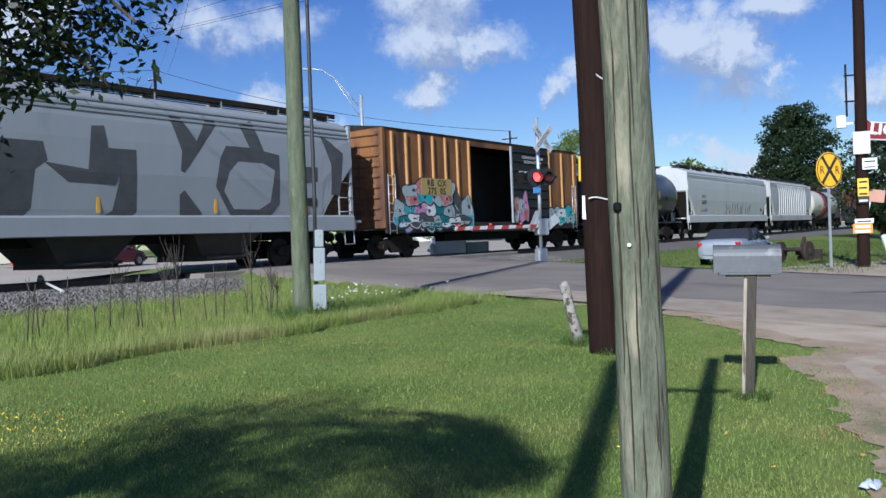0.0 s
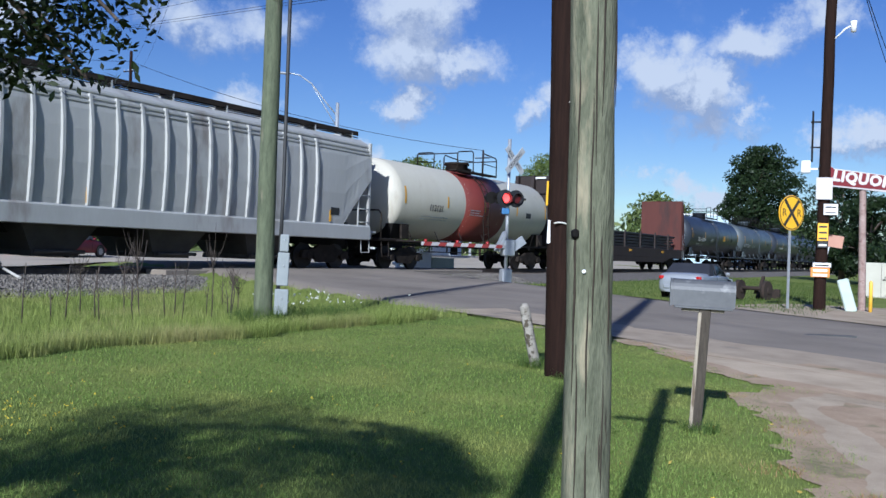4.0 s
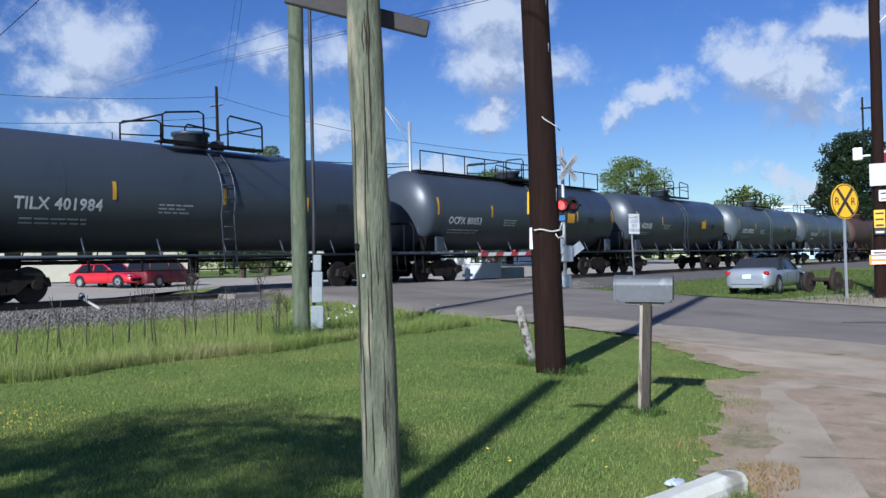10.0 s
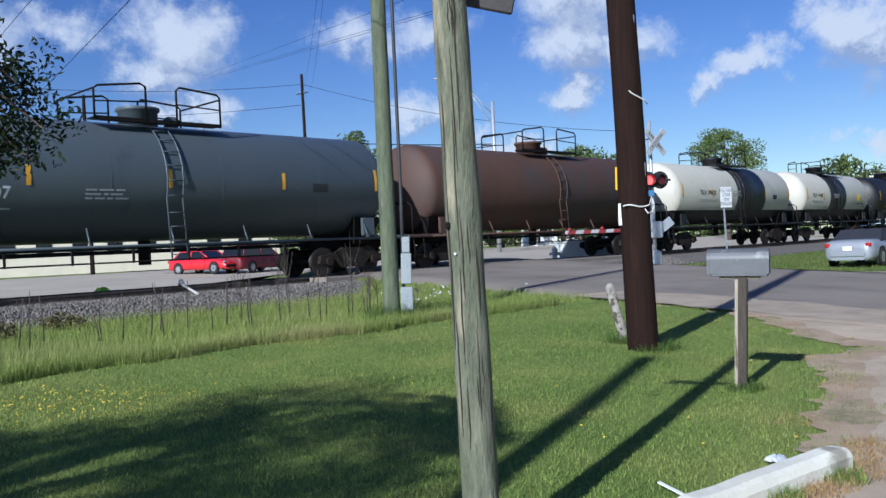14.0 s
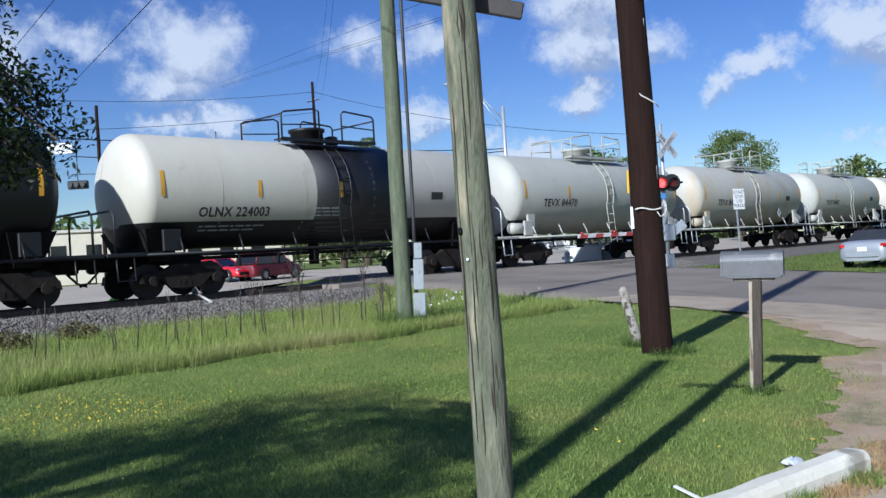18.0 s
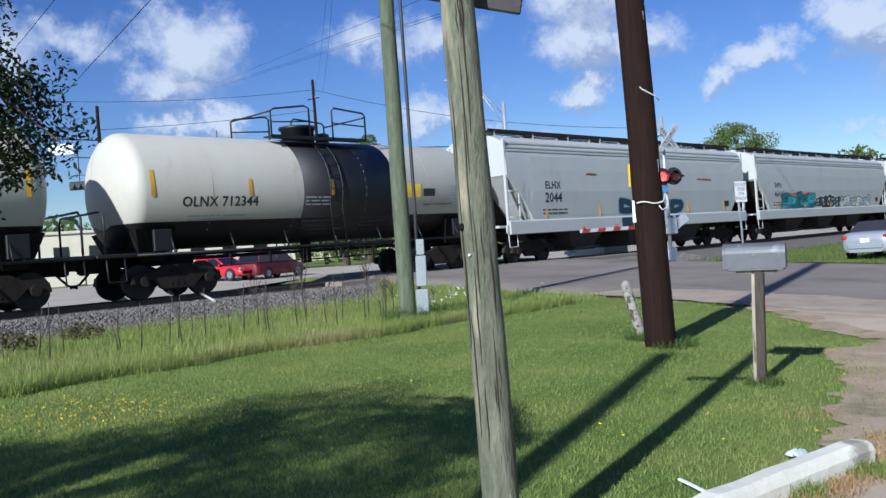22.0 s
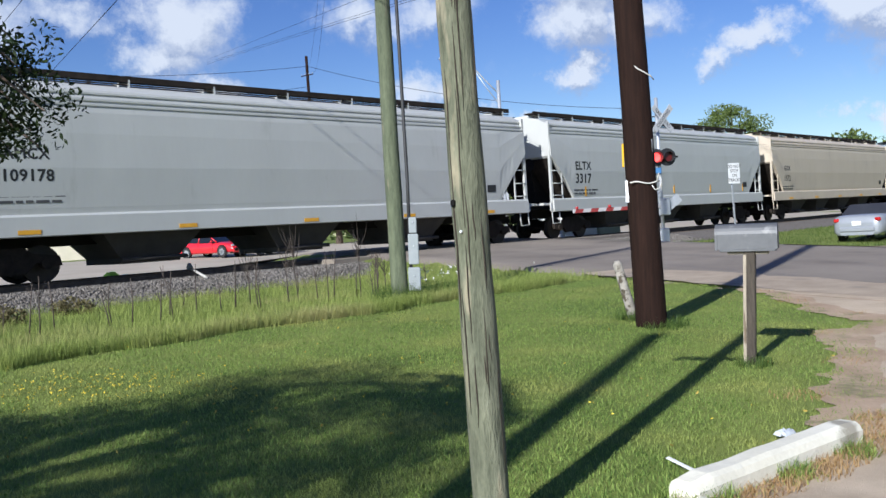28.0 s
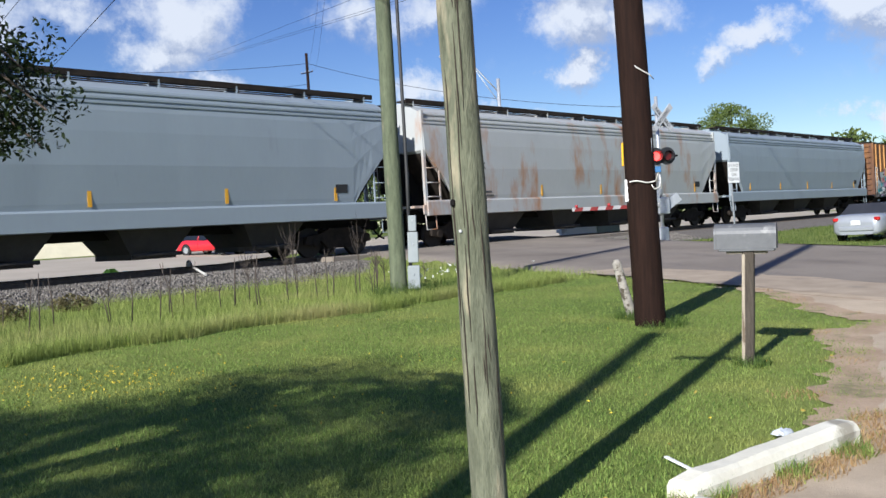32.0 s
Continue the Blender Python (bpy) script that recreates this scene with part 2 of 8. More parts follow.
def surf(name, c1, c2, rough=0.7, scale=3.0, bump=0.1, metal=0.0, fine=40.0, spots=None, spot_scale=1.2, spot_at=0.58, stretch=(1, 1, 1), vary=0.0, detail=5.0, gloss_var=0.1, spot_soft=0.08):
    """Two tones mixed by coarse and fine noise, with optional stains, bump and variation from piece to piece."""
    m = bpy.data.materials.new(name)
    m.use_nodes = True
    N, L = m.node_tree.nodes, m.node_tree.links
    b = N["Principled BSDF"]
    tc = N.new("ShaderNodeTexCoord")
    mp = N.new("ShaderNodeMapping")
    mp.inputs["Scale"].default_value = stretch
    L.new(tc.outputs["Object"], mp.inputs["Vector"])

    def tex(s, d=detail):
        n = N.new("ShaderNodeTexNoise")
        n.inputs["Scale"].default_value, n.inputs["Detail"].default_value, n.inputs["Roughness"].default_value = s, d, 0.6
        L.new(mp.outputs[0], n.inputs["Vector"])
        return n

    big, small = tex(scale), tex(fine, 4)
    ad = N.new("ShaderNodeMath")
    ad.operation = "MULTIPLY_ADD"
    ad.inputs[1].default_value = 0.45
    L.new(small.outputs["Fac"], ad.inputs[0])
    L.new(big.outputs["Fac"], ad.inputs[2])
    rg = N.new("ShaderNodeMapRange")
    rg.inputs["From Min"].default_value, rg.inputs["From Max"].default_value = 0.45, 1.0
    L.new(ad.outputs[0], rg.inputs["Value"])
    mx = N.new("ShaderNodeMix")
    mx.data_type = "RGBA"
    mx.inputs["A"].default_value, mx.inputs["B"].default_value = (*c1, 1), (*c2, 1)
    L.new(rg.outputs[0], mx.inputs["Factor"])
    col = mx.outputs["Result"]
    if spots:
        sp = tex(spot_scale, 6)
        sr = N.new("ShaderNodeMapRange")
        sr.inputs["From Min"].default_value, sr.inputs["From Max"].default_value = spot_at, spot_at + spot_soft
        L.new(sp.outputs["Fac"], sr.inputs["Value"])
        m2 = N.new("ShaderNodeMix")
        m2.data_type = "RGBA"
        m2.inputs["B"].default_value = (*spots, 1)
        L.new(sr.outputs[0], m2.inputs["Factor"])
        L.new(col, m2.inputs["A"])
        col = m2.outputs["Result"]
    if vary:
        oi = N.new("ShaderNodeObjectInfo")
        hs = N.new("ShaderNodeHueSaturation")
        vr = N.new("ShaderNodeMapRange")
        vr.inputs["To Min"].default_value, vr.inputs["To Max"].default_value = 1 - vary, 1 + vary
        L.new(oi.outputs["Random"], vr.inputs["Value"])
        L.new(vr.outputs[0], hs.inputs["Value"])
        L.new(col, hs.inputs["Color"])
        col = hs.outputs[0]
    L.new(col, b.inputs["Base Color"])
    rr = N.new("ShaderNodeMapRange")
    rr.inputs["To Min"].default_value, rr.inputs["To Max"].default_value = max(rough - gloss_var, 0.03), min(rough + gloss_var, 1)
    L.new(big.outputs["Fac"], rr.inputs["Value"])
    L.new(rr.outputs[0], b.inputs["Roughness"])
    b.inputs["Metallic"].default_value = metal
    if bump:
        bp = N.new("ShaderNodeBump")
        bp.inputs["Strength"].default_value, bp.inputs["Distance"].default_value = bump, 0.02
        L.new(ad.outputs[0], bp.inputs["Height"])
        L.new(bp.outputs[0], b.inputs["Normal"])
    return m


def leafy(name, c1, c2, gloss=0.45, patch=None, patch_scale=0.5, patch_at=0.52):
    """Foliage that differs from leaf to leaf, in patches too, and lets some light through."""
    m = bpy.data.materials.new(name)
    m.use_nodes = True
    N, L = m.node_tree.nodes, m.node_tree.links
    b = N["Principled BSDF"]
    g = N.new("ShaderNodeNewGeometry")
    mx = N.new("ShaderNodeMix")
    mx.data_type = "RGBA"
    mx.inputs["A"].default_value, mx.inputs["B"].default_value = (*c1, 1), (*c2, 1)
    L.new(g.outputs["Random Per Island"], mx.inputs["Factor"])
    col = mx.outputs["Result"]
    if patch:
        tc = N.new("ShaderNodeTexCoord")
        nz = N.new("ShaderNodeTexNoise")
        nz.inputs["Scale"].default_value, nz.inputs["Detail"].default_value = patch_scale, 5
        L.new(tc.outputs["Object"], nz.inputs["Vector"])
        mr = N.new("ShaderNodeMapRange")
        mr.inputs["From Min"].default_value, mr.inputs["From Max"].default_value = patch_at, patch_at + 0.22
        mr.inputs["To Max"].default_value = 0.75
        L.new(nz.outputs["Fac"], mr.inputs["Value"])
        m2 = N.new("ShaderNodeMix")
        m2.data_type = "RGBA"
        m2.inputs["B"].default_value = (*patch, 1)
        L.new(mr.outputs[0], m2.inputs["Factor"])
        L.new(col, m2.inputs["A"])
        col = m2.outputs["Result"]
    L.new(col, b.inputs["Base Color"])
    b.inputs["Roughness"].default_value, b.inputs["Specular IOR Level"].default_value = gloss, 0.22
    tr = N.new("ShaderNodeBsdfTranslucent")
    L.new(col, tr.inputs["Color"])
    ms = N.new("ShaderNodeMixShader")
    ms.inputs[0].default_value = 0.3
    L.new(b.outputs[0], ms.inputs[1])
    L.new(tr.outputs[0], ms.inputs[2])
    L.new(ms.outputs[0], N["Material Output"].inputs[0])
    return m


def glow(name, color, strength):
    m = bpy.data.materials.new(name)
    m.use_nodes = True
    b = m.node_tree.nodes["Principled BSDF"]
    b.inputs["Base Color"].default_value = (*color, 1)
    b.inputs["Emission Color"].default_value, b.inputs["Emission Strength"].default_value = (*color, 1), strength
    return m


M_STEEL = surf("galvanised_steel", (0.42, 0.44, 0.46), (0.55, 0.57, 0.59), 0.5, 6, 0.05, 0.6)
M_DARK = surf("dark_iron", (0.007, 0.0065, 0.006), (0.018, 0.016, 0.015), 0.75, 5, 0.2)
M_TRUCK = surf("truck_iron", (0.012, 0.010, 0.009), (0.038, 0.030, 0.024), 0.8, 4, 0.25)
M_WHEEL = surf("wheel_steel", (0.018, 0.015, 0.013), (0.045, 0.037, 0.032), 0.6, 7, 0.15, 0.4)
M_BLACK = surf("black_paint", (0.01, 0.01, 0.011), (0.025, 0.025, 0.027), 0.42, 2, 0.05)
M_WHITE = surf("white_paint", (0.72, 0.72, 0.70), (0.84, 0.84, 0.82), 0.55, 5, 0.05)
M_YELLOW = surf("yellow_paint", (0.72, 0.40, 0.03), (0.85, 0.52, 0.05), 0.5, 6, 0.03)
M_RED = surf("red_paint", (0.45, 0.03, 0.03), (0.6, 0.05, 0.05), 0.5, 6, 0.03)
M_CONC = surf("concrete", (0.32, 0.25, 0.172), (0.57, 0.465, 0.34), 0.95, 1.3, 0.5, fine=120, spots=(0.27, 0.215, 0.155), spot_scale=0.9, spot_at=0.55, spot_soft=0.2)
M_ASPH = surf("asphalt", (0.18, 0.153, 0.126), (0.295, 0.255, 0.21), 0.95, 0.5, 0.4, fine=110, spots=(0.105, 0.087, 0.069), spot_scale=0.25, spot_at=0.55, spot_soft=0.2)
M_LAWN = surf("turf_soil", (0.085, 0.125, 0.026), (0.22, 0.25, 0.065), 0.95, 0.7, 0.4, fine=60, spots=(0.22, 0.18, 0.10), spot_scale=0.35, spot_at=0.66)
M_BALLAST = surf("ballast_bed", (0.085, 0.075, 0.066), (0.22, 0.20, 0.18), 0.95, 9, 0.8, fine=30)
M_RAIL = surf("rail_steel", (0.06, 0.045, 0.035), (0.14, 0.11, 0.09), 0.55, 8, 0.1, 0.5)
M_POLE = surf("weathered_pole", (0.060, 0.068, 0.045), (0.235, 0.24, 0.165), 0.95, 5, 0.8, stretch=(3.5, 3.5, 0.7), fine=38, spots=(0.40, 0.345, 0.235), spot_scale=2.6, spot_at=0.57, spot_soft=0.14)
M_POLE_DK = surf("creosote_pole", (0.011, 0.006, 0.0045), (0.030, 0.0155, 0.011), 0.85, 4, 0.6, stretch=(8, 8, 0.6))
for m in (M_CONC, M_ASPH, M_POLE, M_POLE_DK, M_DARK, M_TRUCK, M_LAWN, M_BALLAST):
    m.node_tree.nodes["Principled BSDF"].inputs["Specular IOR Level"].default_value = 0.12    # dusty, hardly any sheen

# ---------------------------------------------------------------- ground, road and track
ALONG = Vector((0.72115594, 0.69277276, 0))    # along the track, away to the right
ACROSS = Vector((-0.69277276, 0.72115594, 0))  # across the track, away from the lawn
SLOPE, NEAR_RAIL, TURN = 0.0375, 20.597, 43.85
RAIL_TOP = -0.03 + SLOPE * (NEAR_RAIL + 0.091)
ROAD_NEAR, ROAD_FAR = 10.25, 19.4


def smooth(a, b, v):
    t = min(max((v - a) / (b - a), 0.0), 1.0)
    return t * t * (3 - 2 * t)


def rail_n(x, y):
    return x * ACROSS.x + y * ACROSS.y - NEAR_RAIL


def road_r(x, y):
    return 0.9 * x + 0.43 * y


def on_road(x, y, rim=1.6):
    r = road_r(x, y)
    return smooth(ROAD_NEAR - rim, ROAD_NEAR, r) * (1 - smooth(ROAD_FAR, ROAD_FAR + rim, r))


def rise(x, y, top=50.0):
    """How far the ground has risen from the lawn's edge towards the railway and past it."""
    return SLOPE * min(max(rail_n(x, y) + NEAR_RAIL + 0.091, -12.0), top)


def taller(x, y):
    """What stands far off has this much more height to reach its true skyline over the level ground."""
    return rise(x, y, 400.0) - rise(x, y)


def height(x, y):
    n = rail_n(x, y)
    dip = -0.42 * smooth(-15.0, -9.8, n) if road_r(x, y) > 15 else -0.40 * smooth(-12.5, -5.0, n)
    dip -= (0.32 + 0.43 * (1 - smooth(-5.0, 3.0, x))) * smooth(4.0, 16.0, n)
    dip *= 1 - on_road(x, y) * (1 - smooth(2.0, 10.0, n))
    return rise(x, y) + dip + 0.006 * noise.noise((x * 0.35, y * 0.35, 0)) * (1 - on_road(x, y, 0.3))


def spaced(lo, hi, step, far):
    out = list(np.arange(lo, hi + 0.001, step))
    grow, a, b = step, lo, hi
    while b < far:
        grow *= 1.35
        a, b = a - grow, b + grow
        out = [a] + out + [b]
    return out


XS, YS = spaced(-22, 42, 0.55, 3500), spaced(-8, 58, 0.55, 3500)
verts = [(x, y, height(x, y) - 0.08 * on_road(x, y, 0.25)) for y in YS for x in XS]
W = len(XS)
faces = [i for j in range(len(YS) - 1) for k in range(W - 1) for i in (j * W + k, j * W + k + 1, (j + 1) * W + k + 1, (j + 1) * W + k)]
ground = new("ground", raw_mesh("ground", verts, faces, 4, M_LAWN, True))
tagged(ground, "mown green grass on flat ground with dry and bare patches", "lawn", kind="structure")


def strip(name, rows, mat, label, category):
    """A sheet over rows of points, each a little above the ground, with a small edge face downwards."""
    w = len(rows[0])
    me = raw_mesh(name, [p for r in rows for p in r], [i for j in range(len(rows) - 1) for k in range(w - 1) for i in (j * w + k, j * w + k + 1, (j + 1) * w + k + 1, (j + 1) * w + k)], 4, mat)
    return tagged(new(name, me), label, category, kind="structure")


def road_point(r, q, lift):
    x, y = 0.9 * r - 0.43 * q, 0.43 * r + 0.9 * q
    x, y = x / 0.9949, y / 0.9949
    return x, y, (height(x, y) if q < 42 else height(x, y)) + lift


rows = []
for q in np.arange(-40, 62, 0.7):
    wob = 0.10 * noise.noise((q * 0.5, 3, 0)) + 0.05 * noise.noise((q * 2.1, 7, 0))
    edge = [ROAD_NEAR - 0.3 + wob, ROAD_NEAR + wob]
    rs = edge + list(np.linspace(ROAD_NEAR + 0.8, ROAD_FAR - 0.8, 9)) + [ROAD_FAR + wob, ROAD_FAR + 0.3 + wob]
    rows.append([road_point(r, q, -0.10 if i in (0, len(rs) - 1) else 0.014) for i, r in enumerate(rs)])
strip("road", rows, M_ASPH, "worn grey asphalt road with patches and cracks", "road")

# pale gravelly shoulder along the near side of the road
rows = []
for q in np.arange(-20, 14, 0.4):
    wob = 0.45 * noise.noise((q * 0.5, 11, 0)) + 0.22 * noise.noise((q * 1.7, 5, 0))
    rows.append([road_point(r, q, 0.020) for r in (ROAD_NEAR - 0.25 + wob * 0.4, ROAD_NEAR + 0.6, ROAD_NEAR + 1.5 + wob)])
strip("road_shoulder", rows, surf("pale_gravel", (0.27, 0.21, 0.145), (0.44, 0.355, 0.255), 0.95, 1.8, 0.4, fine=70, spots=(0.185, 0.155, 0.125), spot_scale=0.8, spot_at=0.57, spot_soft=0.15), "pale gravelly shoulder of the road", "road shoulder")
tagged(new("road_patch", Shape().box(9.9, 14.5, rise(9.9, 14.5) + 0.012, 1.0, 0.22, 0.03, pose(0, 0, 0, 0, 0, -16)).mesh("road_patch", surf("tar_patch", (0.05, 0.05, 0.05), (0.09, 0.09, 0.09), 0.8))), "dark tar strip in the road", "road patch", kind="structure")

rows = []
for s in np.arange(-160, 330, 4.0):
    rows.append([(s * ALONG.x + (NEAR_RAIL + n) * ACROSS.x, s * ALONG.y + (NEAR_RAIL + n) * ACROSS.y,
                  height(s * ALONG.x + (NEAR_RAIL + n) * ACROSS.x, s * ALONG.y + (NEAR_RAIL + n) * ACROSS.y) + 0.03) for n in np.linspace(6.5, 44, 12)])
strip("road_far", rows, surf("pale_concrete_road", (0.34, 0.29, 0.22), (0.46, 0.40, 0.31), 0.9, 0.3, 0.15, spots=(0.24, 0.22, 0.19), spot_scale=0.2, spot_soft=0.2),
      "pale concrete street running beside the railway", "road")

EDGE = [(0.15, -6), (0.3, 1.2), (0.75, 2.8), (1.2, 3.3), (1.75, 3.9), (2.45, 4.55), (3.05, 5.5), (3.7, 6.75), (4.15, 7.6), (4.2, 8.05), (5.25, 8.55), (5.05, 9.4), (5.0, 10.3), (5.2, 11.7), (5.0, 12.7)]


DIRT = [(0.0, -6), (0.12, 1.2), (0.58, 2.85), (1.05, 3.42), (1.6, 4.05), (2.27, 4.7), (2.85, 5.62), (3.45, 6.82), (3.85, 7.7), (3.95, 8.25), (4.9, 8.8), (4.75, 9.6), (4.8, 10.5), (5.0, 11.75), (4.8, 12.8)]


def edge_line(shift, rough, step=0.12, seed=0, line=EDGE):
    pts = []
    for (x0, y0), (x1, y1) in zip(line, line[1:]):
        k = max(int(math.hypot(x1 - x0, y1 - y0) / step), 1)
        for i in range(k):
            u = i / k
            x, y = x0 + (x1 - x0) * u, y0 + (y1 - y0) * u
            w = noise.noise((x * 2.2, y * 2.2, seed)) * rough + noise.noise((x * 7, y * 7, seed)) * rough * 0.5 + shift
            d = math.hypot(x1 - x0, y1 - y0)
            pts.append((x - (y1 - y0) / d * w, y + (x1 - x0) / d * w))
    return pts


def apron(name, shift, rough, z, mat, label, seed, line=EDGE):
    """A flat sheet from the ragged lawn edge to beyond the road's near edge."""
    pts = edge_line(shift, rough, 0.07, seed, line)
    far = [((ROAD_NEAR + 0.3 - 0.43 * y) / 0.9, y) for y in (13.0, 10.0, 6.0, 2.0, -6.0)]
    me = bpy.data.meshes.new(name)
    me.from_pydata([(x, y, z + rise(x, y)) for x, y in pts + far], [], [list(range(len(pts) + len(far)))])
    me.materials.append(mat)
    return tagged(new(name, me), label, "driveway", kind="structure")


apron("verge_dirt", 0.12, 0.24, 0.009, surf("dry_dirt", (0.28, 0.19, 0.115), (0.47, 0.35, 0.235), 0.95, 2.6, 0.5, spots=(0.17, 0.16, 0.07), spot_scale=2.2, spot_at=0.55, spot_soft=0.14), "sandy dirt edge with dry grass", 4, DIRT)
driveway = apron("driveway", -0.04, 0.10, 0.013, M_CONC, "pale worn concrete driveway with cracks and stains", 1)
M_STAIN = surf("oil_stain", (0.07, 0.058, 0.045), (0.16, 0.13, 0.10), 0.9, 20, 0.1)
rnd = random.Random(41)
for a, b in (((4.75, 8.2), (9.2, 5.4)), ((3.1, 5.2), (7.4, 3.9)), ((5.3, 8.7), (5.9, 4.6)), ((4.4, 6.4), (4.9, 2.2))):
    d = (Vector(b) - Vector(a))
    side = Vector((-d.y, d.x)).normalized()
    mid = [Vector(a) + d * (k / 40) + side * (0.12 * noise.noise((k * 0.22, a[0], 0)) + 0.03 * noise.noise((k * 0.9, a[1], 3))) for k in range(41)]
    wid = [0.002 + 0.006 * abs(noise.noise((k * 0.4, a[0], 9))) for k in range(41)]
    part("crack", Shape().add([(*(p + side * w), rise(*p) + 0.0165) for p, w in zip(mid, wid)] + [(*(p - side * w), rise(*p) + 0.0165) for p, w in zip(mid, wid)], [[k, k + 1, 42 + k, 41 + k] for k in range(40)]), M_STAIN, driveway, "thin dark crack in the concrete")
for x, y, s in ((3.05, 3.42, 0.035), (3.25, 3.75, 0.03), (3.42, 3.78, 0.022), (3.45, 3.86, 0.02), (3.62, 3.70, 0.024), (3.30, 3.38, 0.03), (3.9, 4.4, 0.02), (2.9, 3.0, 0.04)):
    ring = [(x + s * (1 + 0.3 * math.sin(3 * q + x * 9)) * math.cos(q) * 1.5, y + s * math.sin(q), rise(x, y) + 0.0165) for q in np.linspace(0, 5.9, 14)]
    part("oil_spot", Shape().add(ring, [list(range(14))]), M_STAIN, driveway, "dark oil spot")

# sandy lot by the shed
rows = []
for q in np.linspace(0, 1, 12):
    y = -2.0 + 25.5 * q
    x0 = (ROAD_FAR - 0.1 - 0.43 * y) / 0.9
    x1 = 25.2 - 2.2 * smooth(0.75, 1.0, q) + 0.4 * noise.noise((q * 9, 2, 1))
    rows.append([(x, y, height(x, y) + 0.03) for x in (x0 + (max(x1, x0 + 0.4) - x0) * u / 9 for u in range(10))])
strip("dirt_lot", rows, surf("sandy_lot", (0.27, 0.205, 0.135), (0.45, 0.36, 0.255), 0.95, 0.9, 0.3, spots=(0.20, 0.18, 0.08), spot_scale=0.6, spot_at=0.58, spot_soft=0.15), "bare sandy lot in front of the shed", "dirt")


def track_point(s, n, z):
    return (s * ALONG.x + (NEAR_RAIL + n) * ACROSS.x, s * ALONG.y + (NEAR_RAIL + n) * ACROSS.y, z)


# ballast bank, broken where the road crosses
PROFILE = [(-3.1, -0.50), (-2.5, -0.36), (-1.75, -0.20), (-0.9, -0.17), (0.72, -0.18), (2.3, -0.17), (3.2, -0.22), (4.0, -0.36), (4.8, -0.56)]
rows = []
for s in np.concatenate([np.arange(-640, -40, 8.0), np.arange(-40, 140, 0.8), np.arange(140, 740, 8.0)]):
    row = []
    for n, z in PROFILE:
        x, y, _ = track_point(s, n, 0)
        row.append((x, y, z + RAIL_TOP + 0.03 * noise.noise((s * 1.3, n * 2, 0)) - 0.12 * on_road(x, y, 0.4)))
    rows.append(row)
strip("ballast_bed", rows, M_BALLAST, "grey crushed-stone ballast bank", "ballast")
rng = np.random.default_rng(5)
stone_v = np.array([(1, 0, 0), (-1, 0, 0), (0, 1, 0), (0, -1, 0), (0, 0, 1), (0, 0, -1)], dtype=np.float32)
stone_f = np.array([(0, 2, 4), (2, 1, 4), (1, 3, 4), (3, 0, 4), (2, 0, 5), (1, 2, 5), (3, 1, 5), (0, 3, 5)])
K = 24000
ss, nn = rng.uniform(0, 34, K), rng.uniform(-3.0, -0.15, K)
keep = np.array([on_road(*track_point(a, b, 0)[:2], 0.3) < 0.3 for a, b in zip(ss, nn)])
ss, nn = ss[keep], nn[keep]
K = len(ss)
zz = np.interp(nn, [p[0] for p in PROFILE], [p[1] for p in PROFILE]) + RAIL_TOP
cen = np.stack([ss * ALONG.x + (NEAR_RAIL + nn) * ACROSS.x, ss * ALONG.y + (NEAR_RAIL + nn) * ACROSS.y, zz + 0.01], 1)
jit = stone_v[None] * rng.uniform(0.018, 0.046, (K, 1, 3)) + rng.normal(0, 0.007, (K, 6, 3))
an = rng.uniform(0, 6.28, K)
rot = np.stack([jit[..., 0] * np.cos(an)[:, None] - jit[..., 1] * np.sin(an)[:, None], jit[..., 0] * np.sin(an)[:, None] + jit[..., 1] * np.cos(an)[:, None], jit[..., 2]], 2)


def island(name, c1, c2, rough=0.9):
    m = bpy.data.materials.new(name)
    m.use_nodes = True
    N, L = m.node_tree.nodes, m.node_tree.links
    g = N.new("ShaderNodeNewGeometry")
    mx = N.new("ShaderNodeMix")
    mx.data_type = "RGBA"
    mx.inputs["A"].default_value, mx.inputs["B"].default_value = (*c1, 1), (*c2, 1)
    L.new(g.outputs["Random Per Island"], mx.inputs["Factor"])
    L.new(mx.outputs["Result"], N["Principled BSDF"].inputs["Base Color"])
    N["Principled BSDF"].inputs["Roughness"].default_value = rough
    return m


stones = new("ballast_stones", raw_mesh("ballast_stones", (cen[:, None] + rot).reshape(-1, 3), (stone_f[None] + 6 * np.arange(K)[:, None, None]).ravel(), 3, island("loose_stone", (0.06, 0.053, 0.046), (0.235, 0.213, 0.185))))
tagged(stones, "loose grey crushed stones along the track", "ballast", kind="stuff")

track = thing("railway_track", "steel rails on wooden ties crossing the road", "track", kind="structure")
RAIL_CS = [(-0.07, -0.17), (0.07, -0.17), (0.07, -0.155), (0.012, -0.13), (0.012, -0.045), (0.036, -0.035), (0.036, -0.004), (0.028, 0), (-0.028, 0), (-0.036, -0.004), (-0.036, -0.035), (-0.012, -0.045), (-0.012, -0.13), (-0.07, -0.155)]
for n in (0.0, 1.435):
    part("rail", Shape().loft([[track_point(s, n + a, RAIL_TOP + b) for a, b in RAIL_CS] for s in (-640, 740)]), M_RAIL, track)
tie = Shape().box(0, 0, 0, 0.23, 2.6, 0.16, bevel=0.02).mesh("tie", surf("old_tie", (0.06, 0.045, 0.035), (0.14, 0.11, 0.085), 0.9, 3, 0.4, stretch=(1, 4, 4), vary=0.2))
for k in range(150):
    s = -6 + k * 0.55
    x, y, z = track_point(s, 0.72, RAIL_TOP - 0.235)
    if on_road(x, y, 0.5) < 0.2:
        part("tie", tie, None, track, at=pose(x, y, z, 0, 0, TURN))
